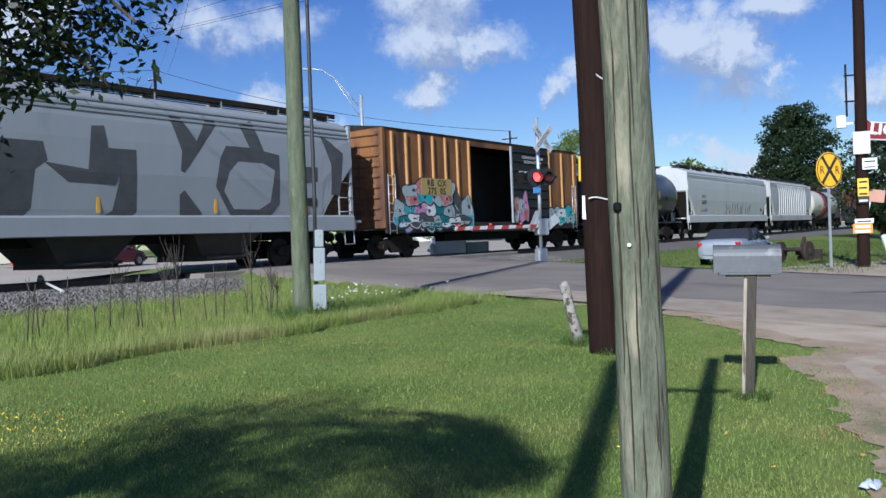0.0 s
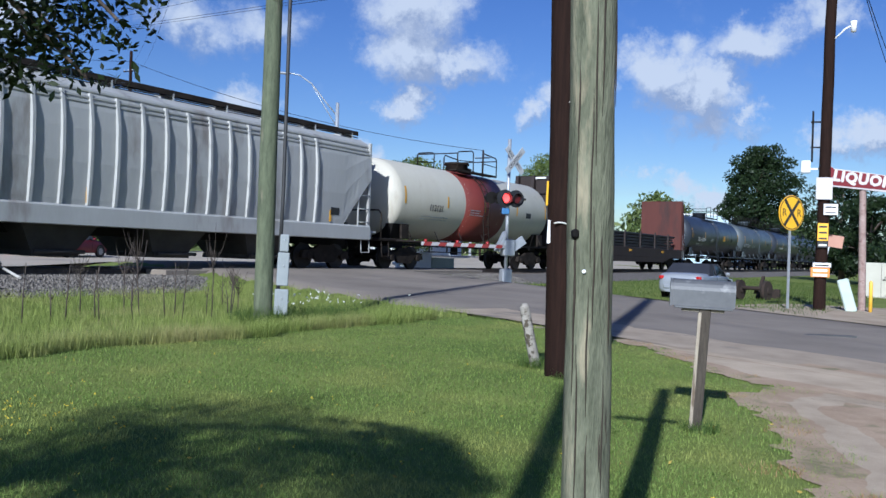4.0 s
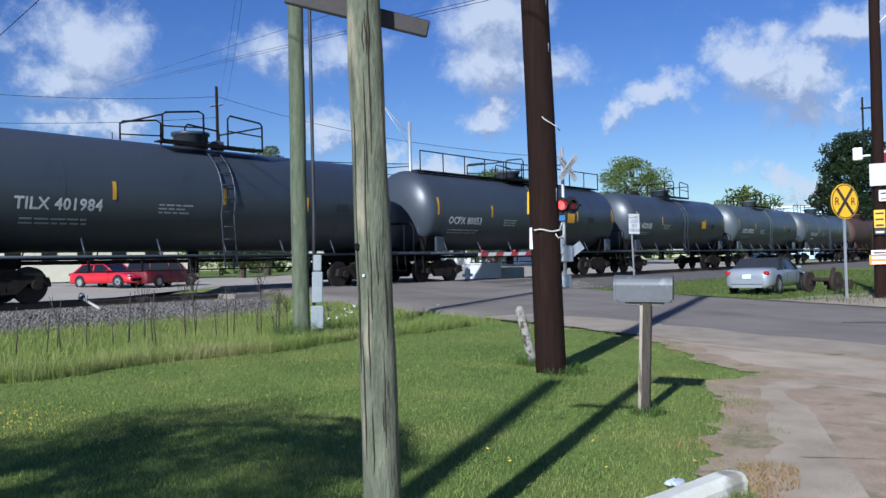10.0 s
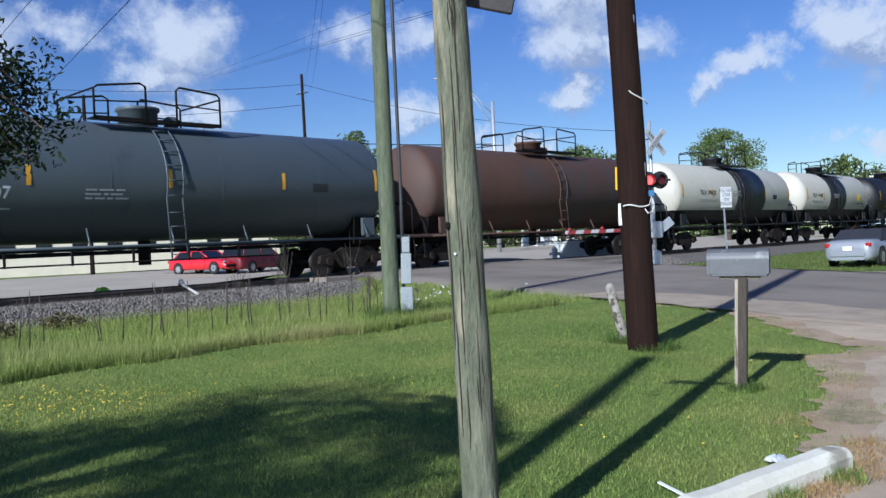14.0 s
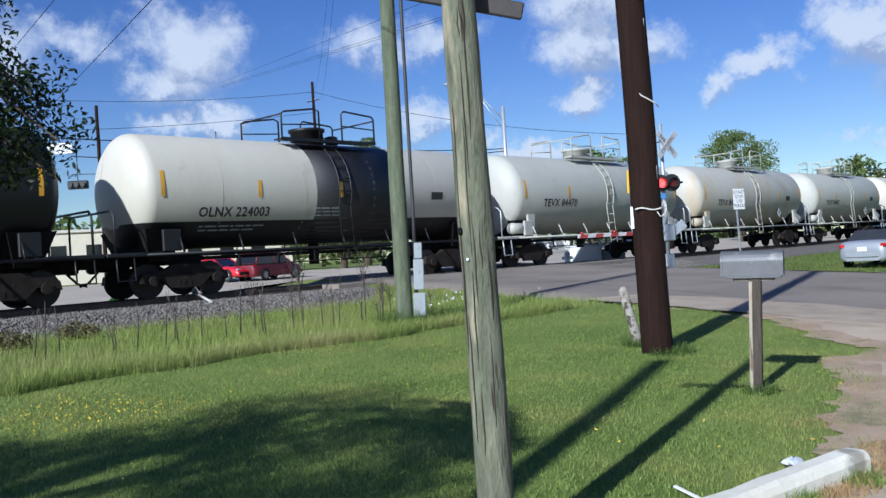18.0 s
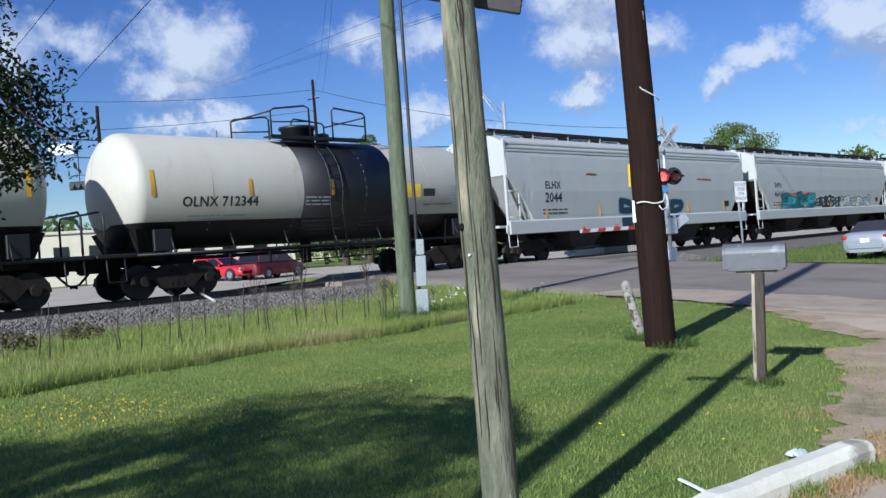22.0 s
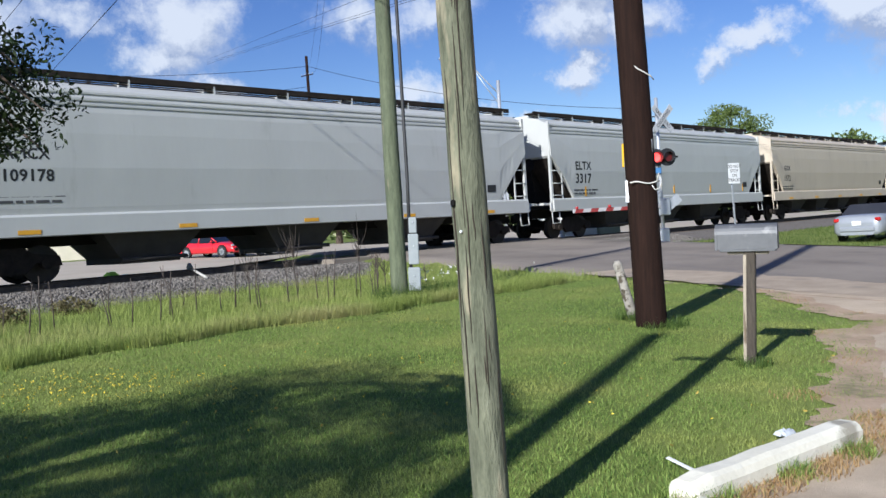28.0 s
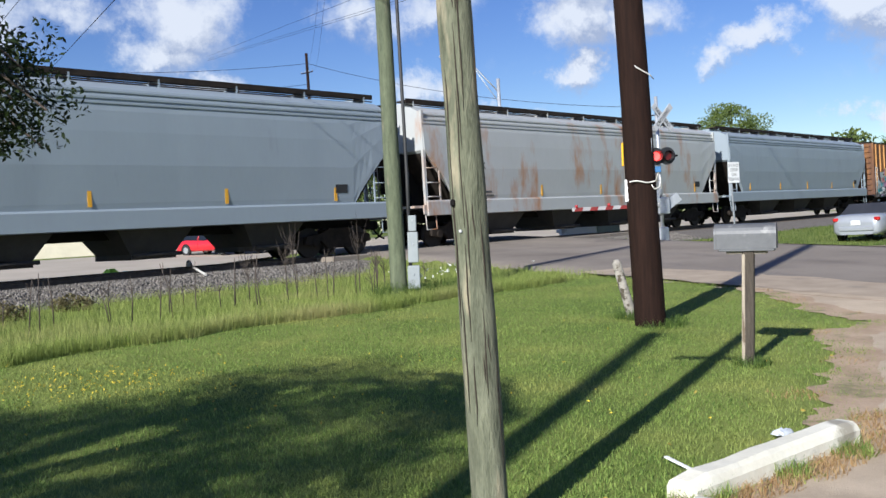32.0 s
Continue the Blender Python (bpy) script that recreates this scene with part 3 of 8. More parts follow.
# crossing panels between the rails
for n0, n1 in ((-0.9, -0.1), (0.1, 1.335), (1.535, 2.3)):
    for k in range(6):
        mid = 25.2 - 0.0 + k * 2.9 - 8.0
        x, y, _ = track_point(mid, (n0 + n1) / 2, 0)
        part("crossing_panel", Shape().box(0, 0, 0, 2.88, n1 - n0, 0.16, bevel=0.015), M_ASPH, track, at=pose(x, y, RAIL_TOP - 0.085, 0, 0, TURN))

# ---------------------------------------------------------------- text


def text_mesh(name, words, size, mat, spacing=1.0, wide=1.0, wrap=None, depth=0.002):
    """Words as a mesh in the x-z plane, facing -y, centred; wrap: radius and height of a round side to lie on."""
    cu = bpy.data.curves.new(name, "FONT")
    cu.body, cu.size, cu.align_x, cu.align_y, cu.space_character, cu.resolution_u = words, size, "CENTER", "CENTER", spacing, 2
    tmp = bpy.data.objects.new(name, cu)
    me = bpy.data.meshes.new_from_object(tmp)
    bpy.data.objects.remove(tmp)
    bpy.data.curves.remove(cu)
    for v in me.vertices:
        x, z = v.co.x * wide, v.co.y
        y = -depth
        if wrap:
            radius, off = wrap
            y = radius - math.sqrt(max(radius * radius - (z + off) ** 2, 0.01)) - 0.004 + (math.sqrt(max(radius * radius - off * off, 0.01)) - radius)
        v.co = (x, y, z)
    me.materials.clear()
    me.materials.append(mat)
    return me


def thicken(me, swell, steps=8, lift=0.0004):
    """Bolder letters: copies of a flat text mesh set round a small ring, each a hair above the last."""
    vs, fs = [tuple(v.co) for v in me.vertices], [tuple(p.vertices) for p in me.polygons]
    out_v, out_f = [], []
    for k in range(steps + 1):
        a = 2 * math.pi * k / steps
        dx, dz = (0, 0) if k == steps else (swell * math.cos(a), swell * math.sin(a))
        n = len(out_v)
        out_v += [(x + dx, y - lift * k, z + dz) for x, y, z in vs]
        out_f += [tuple(n + i for i in f) for f in fs]
    new_me = bpy.data.meshes.new(me.name)
    new_me.from_pydata(out_v, [], out_f)
    for m in me.materials:
        new_me.materials.append(m)
    return new_me


# ---------------------------------------------------------------- poles, mailbox, kerbs


def pole_shape(h, r0, r1, lean, wob=0.012, sides=14, seed=0, knots=0):
    ring_n = 26
    path, rad = [], []
    for i in range(ring_n):
        z = -0.4 + (h + 0.4) * i / (ring_n - 1)
        path.append((lean[0] * z + wob * noise.noise((z * 0.6, seed, 0)), lean[1] * z + wob * noise.noise((z * 0.6, seed, 5)), z))
        rad.append(r0 + (r1 - r0) * i / (ring_n - 1) + 0.004 * noise.noise((z * 3, seed, 2)))
    return Shape().tube(path, rad, sides)


M_CRACK = surf("crack_dark", (0.02, 0.015, 0.010), (0.05, 0.037, 0.025), 0.95)
near_pole = thing("wooden_post", "weathered grey-green round wooden post with cracks and a nail", "post", pose(0.172, 3.336, rise(0.172, 3.336), 0, 1.5, 0))
part("shaft", pole_shape(3.4, 0.080, 0.068, (-0.038, 0.0), 0.006, 20, 1), M_POLE, near_pole)
rnd = random.Random(17)
for k in range(22):
    a, z0, ln = rnd.uniform(-2.7, -0.45), rnd.uniform(0.1, 2.2), rnd.uniform(0.12, 0.6)
    pts = []
    for u in (0, 0.25, 0.5, 0.75, 1.0):
        z = z0 + ln * u
        w, rad = a + rnd.uniform(-0.05, 0.05), 0.0795 - 0.0035 * z
        pts.append((-0.038 * z + rad * math.cos(w), rad * math.sin(w), z))
    part("crack", Shape().tube(pts, [0.0008, 0.0026, 0.0032, 0.0024, 0.0006], 5), M_CRACK, near_pole, "dark drying crack")
part("nail", Shape().tube([(-0.090, -0.055, 1.302), (-0.097, -0.068, 1.303)], 0.006, 8), M_STEEL, near_pole, "bright nail head")
part("peg", Shape().box(-0.122, -0.04, 1.42, 0.02, 0.03, 0.03, bevel=0.006), M_DARK, near_pole)
part("sign_board", Shape().box(-0.112, 0.105, 2.425, 0.62, 0.024, 0.075, pose(0, 0, 0, 0, 11.5, 0), bevel=0.006), surf("sign_back", (0.03, 0.026, 0.024), (0.07, 0.06, 0.055), 0.7), near_pole, "dark back of a small sign board")

dark_pole = thing("utility_pole", "dark brown creosoted utility pole with staples and wire", "utility pole", pose(2.52, 9.26, rise(2.52, 9.26), 0, 1.5, 0), "utility poles")
part("shaft", pole_shape(11.5, 0.172, 0.13, (-0.042, 0.0), 0.01, 22, 2), M_POLE_DK, dark_pole)
loop = [(-0.165 + 0.33 * k / 8 - 0.066, -0.15 - 0.03 * math.sin(k * math.pi / 8), 1.585 + 0.012 * math.sin(k)) for k in range(9)]
M_ROPE = surf("pale_cord", (0.55, 0.53, 0.48), (0.7, 0.68, 0.62), 0.9, 20, 0.2)
part("cord", Shape().tube(loop, 0.008, 6).tube([(0.05, -0.185, 1.59), (0.075, -0.20, 1.68), (0.10, -0.19, 1.62), (0.11, -0.18, 1.5)], 0.006, 6).tube([(0.0, -0.19, 1.55), (0.03, -0.2, 1.50), (0.08, -0.195, 1.52), (0.1, -0.19, 1.57)], 0.006, 6), M_ROPE, dark_pole, "frayed pale cord tied round the pole")
part("ground_wire", Shape().tube([(-0.20, -0.11, 4.3), (-0.17, -0.125, 3.6), (-0.175, -0.13, 3.05), (-0.20, -0.125, 2.92), (-0.12, -0.165, 2.82), (0.02, -0.165, 2.74), (0.075, -0.12, 2.7)], 0.007, 6), M_ROPE, dark_pole, "thin pale wire stapled up the pole")
for k in range(9):
    part("pole_tag", Shape().box(0.112 - 0.008 * (k % 2) - 0.042 * (1.98 + k * 0.27) + 0.005 * k * -0.6, -0.108, 1.98 + k * 0.27, 0.018, 0.02, 0.16 - 0.04 * (k % 3), bevel=0.004), M_WHITE if k % 2 else M_STEEL, dark_pole)
part("notice", Shape().box(-0.225, -0.03, 1.50, 0.05, 0.02, 0.24, pose(0, 0, 0, 0, 0, -20)), M_WHITE, dark_pole, "white card on the pole's side")

meter_pole = thing("utility_pole", "pale grey-green utility pole with meter boxes and conduit", "utility pole", pose(-0.30, 14.12, rise(-0.30, 14.12) - 0.1, 0, 1.5, 0), "utility poles")
part("shaft", pole_shape(11.0, 0.142, 0.105, (-0.022, 0.0), 0.01, 18, 3), surf("mossy_pole", (0.055, 0.068, 0.040), (0.155, 0.175, 0.105), 0.95, 5, 0.7, stretch=(3, 3, 0.5), fine=30, spots=(0.21, 0.19, 0.13), spot_scale=2.0, spot_at=0.6, spot_soft=0.12), meter_pole)
part("conduit", Shape().tube([(0.20, -0.08, 0.2), (0.19, -0.09, 2.0), (0.13, -0.1, 4.5), (0.02, -0.09, 9.5)], 0.028, 8), surf("conduit_black", (0.02, 0.02, 0.022), (0.05, 0.05, 0.05), 0.6), meter_pole)
M_METER = surf("meter_enamel", (0.25, 0.275, 0.28), (0.33, 0.355, 0.36), 0.7, 4, 0.05)
for nm, z, w, h in (("breaker_box", 1.22, 0.13, 0.26), ("meter_box", 0.83, 0.17, 0.50), ("junction_box", 0.34, 0.20, 0.38)):
    bx = part(nm, Shape().box(0.25, -0.12, z, w, 0.12, h, bevel=0.012), M_METER, meter_pole)
    part("hasp", Shape().box(0.25, -0.187, z + 0.05, 0.018, 0.015, 0.03, bevel=0.004), M_STEEL, bx)

stub = solid("wooden_stub", Shape().tube([(0.05, 0, -0.2), (0, 0, 0), (-0.09, -0.01, 0.35), (-0.165, -0.03, 0.66), (-0.17, -0.03, 0.70)], [0.062, 0.062, 0.058, 0.056, 0.03], 10),
             surf("white_flaking_wood", (0.20, 0.18, 0.15), (0.38, 0.355, 0.31), 0.95, 8, 0.7, spots=(0.08, 0.065, 0.045), spot_scale=12, spot_at=0.52), "short leaning wooden stub with flaking white paint", "post", pose(2.50, 9.95, rise(2.50, 9.95)))

mailbox = thing("mailbox", "grey metal mailbox on a weathered square wooden post", "mailbox", pose(2.68, 6.86, rise(2.68, 6.86), 0, 1.5, 0) @ pose(0, 0, 0, 0, 0, -28))
part("post", Shape().box(0.0, 0, 0.40, 0.092, 0.092, 1.12, pose(0, 0, 0, 2.0, 1.5, 0), bevel=0.008), surf("grey_timber", (0.038, 0.030, 0.022), (0.10, 0.083, 0.063), 0.92, 5, 0.7, stretch=(8, 8, 0.8), spots=(0.05, 0.04, 0.03), spot_scale=2), mailbox)
# paler strip set on the left of the darker post
part("split_face", Shape().box(-0.036, -0.046, 0.42, 0.026, 0.012, 1.0, pose(0, 0, 0, 2.0, 1.5, 0), bevel=0.004), surf("pale_strip_wood", (0.30, 0.25, 0.185), (0.46, 0.40, 0.31), 0.9, 6, 0.6, stretch=(9, 9, 0.9), spots=(0.16, 0.12, 0.08), spot_scale=4), mailbox, "pale strip down the left edge of the post")
cs = [(-0.082, 0.0), (0.082, 0.0)] + [(0.082 * math.cos(a), 0.125 + 0.085 * math.sin(a)) for a in np.linspace(0, math.pi, 11)]
M_TIN = surf("grey_tin", (0.088, 0.091, 0.096), (0.125, 0.128, 0.133), 0.5, 7, 0.06, 0.15, spots=(0.2, 0.2, 0.2), spot_scale=5, spot_at=0.62)
part("box", Shape().loft([[(x, y, 0.965 + z) for y, z in cs] for x in (-0.235, 0.235)]), M_TIN, mailbox, "dull grey tin box")
part("door", Shape().loft([[(x, y * 1.06, 0.96 + z * 1.03) for y, z in cs] for x in (-0.255, -0.236)]), M_TIN, mailbox, "flat tin door")
part("flange", Shape().box(0, 0, 0.955, 0.44, 0.17, 0.02, bevel=0.004), M_TIN, mailbox)
part("bracket", Shape().box(0, 0, 0.935, 0.32, 0.10, 0.025, bevel=0.004), surf("grey_board", (0.2, 0.18, 0.14), (0.36, 0.32, 0.26), 0.9, 5, 0.4), mailbox)

M_KERB = surf("white_kerb", (0.60, 0.565, 0.45), (0.80, 0.765, 0.635), 0.85, 3, 0.4, spots=(0.34, 0.31, 0.24), spot_scale=2.5, spot_at=0.6)


def kerb(x0, y0, x1, y1, w, h, label, seed):
    d = Vector((x1 - x0, y1 - y0, 0))
    L_ = d.length
    rings = []
    for i in range(13):
        u = i / 12
        e = 0.7 if i in (0, 12) else 1.0
        k = 1 + 0.07 * noise.noise((u * 6, seed, 0))
        rings.append([((u - 0.5) * L_ * 1.0, a * w * k * (0.96 if e < 1 else 1), max(b * h * k * (0.9 if e < 1 else 1), -0.1)) for a, b in ((-0.5, -0.5), (-0.5, 0.55), (-0.40, 0.85), (-0.25, 1.0), (0.25, 1.0), (0.40, 0.85), (0.5, 0.55), (0.5, -0.5))])
    return solid("parking_kerb", Shape().loft(rings), M_KERB, label, "kerb", pose((x0 + x1) / 2, (y0 + y1) / 2, 0.02 + rise((x0 + x1) / 2, (y0 + y1) / 2), 0, 0, math.degrees(math.atan2(d.y, d.x))), "kerbs along the driveway")


kerb(1.08, 3.64, 2.30, 4.52, 0.175, 0.11, "white painted concrete parking kerb by the driveway", 1)
kerb(0.35, 2.52, 1.12, 3.42, 0.155, 0.10, "white painted concrete parking kerb with grass grown over", 2)
solid("plastic_strip", Shape().box(0, 0, 0.03, 0.2, 0.02, 0.008, pose(0, 0, 0, 0, 8, 0)), M_WHITE, "thin white plastic strip lying in the grass", "litter", pose(1.22, 4.13, rise(1.22, 4.13) + 0.01, 0, 0, -65))

# ---------------------------------------------------------------- the freight train
def paint(name, base, grime, amount=0.5, rough=0.45, rust=None, rust_at=0.62, streak=(0.9, 0.9, 0.25)):
    tone = tuple(a * (1 - 0.45 * amount) + b * 0.45 * amount for a, b in zip(base, grime))
    return surf(name, base, tone, rough, 1.1, 0.05, fine=14, stretch=streak, spots=rust or grime, spot_scale=0.9 if rust else 1.4, spot_at=rust_at if rust else 0.70 - 0.1 * amount, spot_soft=0.16)


M_T_GREY = paint("tank_slate", (0.050, 0.060, 0.075), (0.03, 0.034, 0.042), 0.7, 0.38)
M_T_DARK = paint("tank_charcoal", (0.032, 0.038, 0.050), (0.02, 0.023, 0.029), 0.6, 0.36)
M_T_TEAL = paint("tank_grey_green", (0.078, 0.095, 0.105), (0.045, 0.052, 0.058), 0.7, 0.4)
M_T_WHITE = paint("tank_off_white", (0.43, 0.425, 0.37), (0.30, 0.29, 0.245), 0.7, 0.55, streak=(0.9, 0.9, 0.5))
M_T_CREAM = paint("tank_cream", (0.53, 0.505, 0.42), (0.36, 0.31, 0.23), 0.7, 0.52)
M_T_TAN = paint("tank_stained", (0.44, 0.425, 0.365), (0.32, 0.30, 0.25), 0.6, 0.55, rust=(0.42, 0.345, 0.235), rust_at=0.52)
M_T_RED = paint("tank_band_red", (0.16, 0.03, 0.022), (0.09, 0.02, 0.016), 0.6, 0.5)
M_T_BLACK = paint("tank_black", (0.008, 0.008, 0.009), (0.018, 0.017, 0.016), 0.5, 0.5)
M_T_BROWN = paint("tank_rusted", (0.085, 0.040, 0.024), (0.035, 0.022, 0.017), 0.8, 0.7, rust=(0.06, 0.045, 0.04), rust_at=0.5)
M_H_LIGHT = paint("hopper_light_grey", (0.485, 0.49, 0.465), (0.35, 0.345, 0.32), 0.6, 0.5)
M_H_GREY = paint("hopper_grey", (0.30, 0.315, 0.325), (0.21, 0.215, 0.215), 0.6, 0.5)
M_H_BLUE = paint("hopper_blue_grey", (0.265, 0.31, 0.345), (0.19, 0.21, 0.235), 0.6, 0.5)
M_H_TAN = paint("hopper_tan", (0.54, 0.465, 0.36), (0.36, 0.305, 0.235), 0.6, 0.55)
M_H_RUST = paint("hopper_rust_streaked", (0.42, 0.43, 0.42), (0.30, 0.30, 0.28), 0.6, 0.5, rust=(0.36, 0.17, 0.07), rust_at=0.54, streak=(1.0, 1.0, 0.35))
M_H_OLD = paint("hopper_stained", (0.42, 0.42, 0.40), (0.25, 0.245, 0.23), 0.9, 0.6, rust=(0.16, 0.13, 0.11), rust_at=0.57)
M_BOX = paint("boxcar_orange_brown", (0.26, 0.110, 0.028), (0.075, 0.036, 0.018), 1.0, 0.7, rust=(0.085, 0.038, 0.022), rust_at=0.47, streak=(1.4, 1.4, 0.3))
M_FLAT = paint("flatcar_brown", (0.021, 0.012, 0.010), (0.014, 0.010, 0.009), 0.7, 0.7)
M_BULK = paint("bulkhead_red", (0.088, 0.020, 0.013), (0.04, 0.012, 0.009), 0.95, 0.75, rust=(0.035, 0.014, 0.012), rust_at=0.53)
M_INSIDE = surf("boxcar_inside", (0.075, 0.085, 0.095), (0.13, 0.14, 0.15), 0.8, 1.5, 0.05)
# bay colour darkened to stand in for the shade under the cars
M_BAY = surf("shaded_hopper_bay", (0.026, 0.024, 0.022), (0.062, 0.056, 0.05), 0.85, 2, 0.1)
M_PIPE = surf("dark_steel_load", (0.014, 0.014, 0.016), (0.035, 0.035, 0.038), 0.6, 3, 0.1, 0.3)
M_DOOR = surf("door_black", (0.006, 0.0065, 0.008), (0.014, 0.014, 0.016), 0.85, 2, 0.1)
M_MARK_W = surf("mark_white", (0.62, 0.62, 0.60), (0.74, 0.74, 0.72), 0.6)
M_MARK_K = surf("mark_black", (0.015, 0.015, 0.016), (0.03, 0.03, 0.03), 0.6)
M_MARK_F = surf("mark_faint", (0.30, 0.32, 0.33), (0.36, 0.38, 0.39), 0.6)
M_AMBER = surf("amber_reflector", (0.62, 0.30, 0.02), (0.75, 0.40, 0.03), 0.4)
M_SIGN_Y = surf("panel_yellow", (0.75, 0.50, 0.03), (0.85, 0.6, 0.05), 0.5)
M_SPRAY = {"sky": surf("spray_pale_blue", (0.20, 0.36, 0.44), (0.30, 0.46, 0.54), 0.6), "teal": surf("spray_teal", (0.012, 0.12, 0.14), (0.02, 0.18, 0.20), 0.6), "haze": surf("spray_haze", (0.30, 0.36, 0.36), (0.40, 0.44, 0.43), 0.6), "rose": surf("spray_rose", (0.42, 0.10, 0.10), (0.5, 0.2, 0.19), 0.6, 2, 0.0, spots=(0.42, 0.43, 0.41), spot_scale=3, spot_at=0.56), "cyan": surf("spray_cyan", (0.03, 0.30, 0.34), (0.06, 0.42, 0.45), 0.6), "navy": surf("spray_navy", (0.016, 0.028, 0.05), (0.03, 0.05, 0.08), 0.6), "pink": surf("spray_pink", (0.55, 0.20, 0.30), (0.5, 0.28, 0.5), 0.6),
           "white": M_MARK_W, "black": surf("spray_black", (0.02, 0.02, 0.022), (0.05, 0.05, 0.052), 0.7), "red": surf("spray_red", (0.45, 0.07, 0.05), (0.6, 0.12, 0.08), 0.6), "char": surf("spray_charcoal", (0.05, 0.05, 0.052), (0.085, 0.085, 0.088), 0.75)}

wheel_sh = Shape()
prof = [(-0.07, 0.10), (-0.07, 0.40), (-0.065, 0.44), (0.03, 0.425), (0.065, 0.45), (0.075, 0.44), (0.06, 0.38), (0.02, 0.33), (0.02, 0.16), (0.09, 0.13), (0.09, 0.0)]
wheel_sh.loft([[(r * math.cos(k * math.pi / 12), y, r * math.sin(k * math.pi / 12)) for k in range(24)] for y, r in prof], True, True, False)
WHEEL = wheel_sh.mesh("wheel", M_WHEEL)
frame_sh = Shape()
for sy in (-1.02, 1.02):
    frame_sh.plate([(-1.25, 0.40), (-1.20, 0.62), (-0.62, 0.70), (-0.35, 0.84), (0.35, 0.84), (0.62, 0.70), (1.20, 0.62), (1.25, 0.40), (0.98, 0.36), (0.70, 0.50), (0.42, 0.24), (-0.42, 0.24), (-0.70, 0.50), (-0.98, 0.36)], sy - 0.07, sy + 0.07)
    for bx in (-0.89, 0.89):
        frame_sh.tube([(bx, sy + (0.12 if sy > 0 else -0.12), 0.45), (bx, sy, 0.45)], 0.13, 12)
    for bx in (-0.16, 0.0, 0.16):
        frame_sh.tube([(bx, sy, 0.30), (bx, sy, 0.62)], 0.075, 8)
frame_sh.box(0, 0, 0.62, 0.42, 2.1, 0.26, bevel=0.03)
for bx in (-0.89, 0.89):
    frame_sh.tube([(bx, -0.9, 0.445), (bx, 0.9, 0.445)], 0.075, 8)
BOGIE = frame_sh.mesh("truck_frame", M_TRUCK)
COUPLER = Shape().box(0.30, 0, 0.86, 0.75, 0.20, 0.24, bevel=0.03).box(0.72, 0.02, 0.86, 0.22, 0.30, 0.30, bevel=0.06).tube([(0.45, -0.25, 0.75), (0.7, -0.25, 0.5), (0.95, -0.2, 0.42)], 0.03, 6).mesh("coupler", M_DARK)


def running_gear(car, L, centres):
    for x in (-centres / 2, centres / 2):
        b = part("truck_frame", BOGIE, None, car, "dark cast truck frame with springs", at=pose(x, 0, 0))
        for wx in (-0.89, 0.89):
            part("wheel", WHEEL, None, b, at=pose(wx, -0.72, 0.445))
            part("wheel", WHEEL, None, b, at=pose(wx, 0.72, 0.445, 0, 0, 180))
    part("coupler", COUPLER, None, car, at=pose(L / 2 - 0.95, 0, 0))
    part("coupler", COUPLER, None, car, at=pose(-L / 2 + 0.95, 0, 0, 0, 0, 180))


def ladder_shape(x, y, z0, z1, w=0.40, axis="x", steps=0.32, r=0.014):
    s = Shape()
    dx, dy = (w / 2, 0) if axis == "x" else (0, w / 2)
    for k in (-1, 1):
        s.tube([(x + k * dx, y + k * dy, z0), (x + k * dx, y + k * dy, z1)], r * 1.3, 6)
    z = z0 + 0.12
    while z < z1:
        s.tube([(x - dx, y - dy, z), (x + dx, y + dy, z)], r, 6)
        z += steps
    return s


def scrawl(rnd, x0, x1, z0, z1, n):
    """A bold jagged sprayed letter form, as an outline in x-z."""
    out = []
    for i in range(n):
        a = i / n * 2 * math.pi
        k = rnd.uniform(0.55, 1.0)
        cx, cz = math.cos(a), math.sin(a)
        m = max(abs(cx), abs(cz))
        out.append(((x0 + x1) / 2 + (x1 - x0) / 2 * k * cx / m, (z0 + z1) / 2 + (z1 - z0) / 2 * k * cz / m))
    return out


def side_y(z):
    """Half-width of a covered hopper's bulging side at a height."""
    return float(np.interp(z, [1.3, 1.7, 2.6, 3.4, 3.9, 4.25, 4.45], [1.44, 1.50, 1.56, 1.55, 1.52, 1.45, 1.37]))


def cut(outline, level, keep):
    """The part of an outline above (keep 1) or below (keep -1) a level."""
    out = []
    for (x0, z0), (x1, z1) in zip(outline, outline[1:] + outline[:1]):
        a, b = (z0 - level) * keep, (z1 - level) * keep
        if a >= 0:
            out.append((x0, z0))
        if a * b < 0:
            u = a / (a - b)
            out.append((x0 + (x1 - x0) * u, level))
    return out


def filled(outline, half_width, lift):
    """A painted outline of any form laid on a car's side, in bands that follow the bulge."""
    s = Shape()
    lo, hi = min(p[1] for p in outline), max(p[1] for p in outline)
    levels = [lo] + [q for q in (1.7, 2.6, 3.4, 3.9, 4.25) if lo < q < hi] + [hi]
    for a, b in zip(levels, levels[1:]):
        band = cut(cut(list(outline), a, 1), b, -1)
        if len(band) > 2:
            tris = geometry.tessellate_polygon([[Vector((x, z, 0)) for x, z in band]])
            s.add([(x, -half_width(z) - lift, z) for x, z in band], [list(t) for t in tris])
    return s


def on_side(outline, lift):
    """A painted shape lying on the hopper's near side."""
    return filled(outline, side_y, lift)


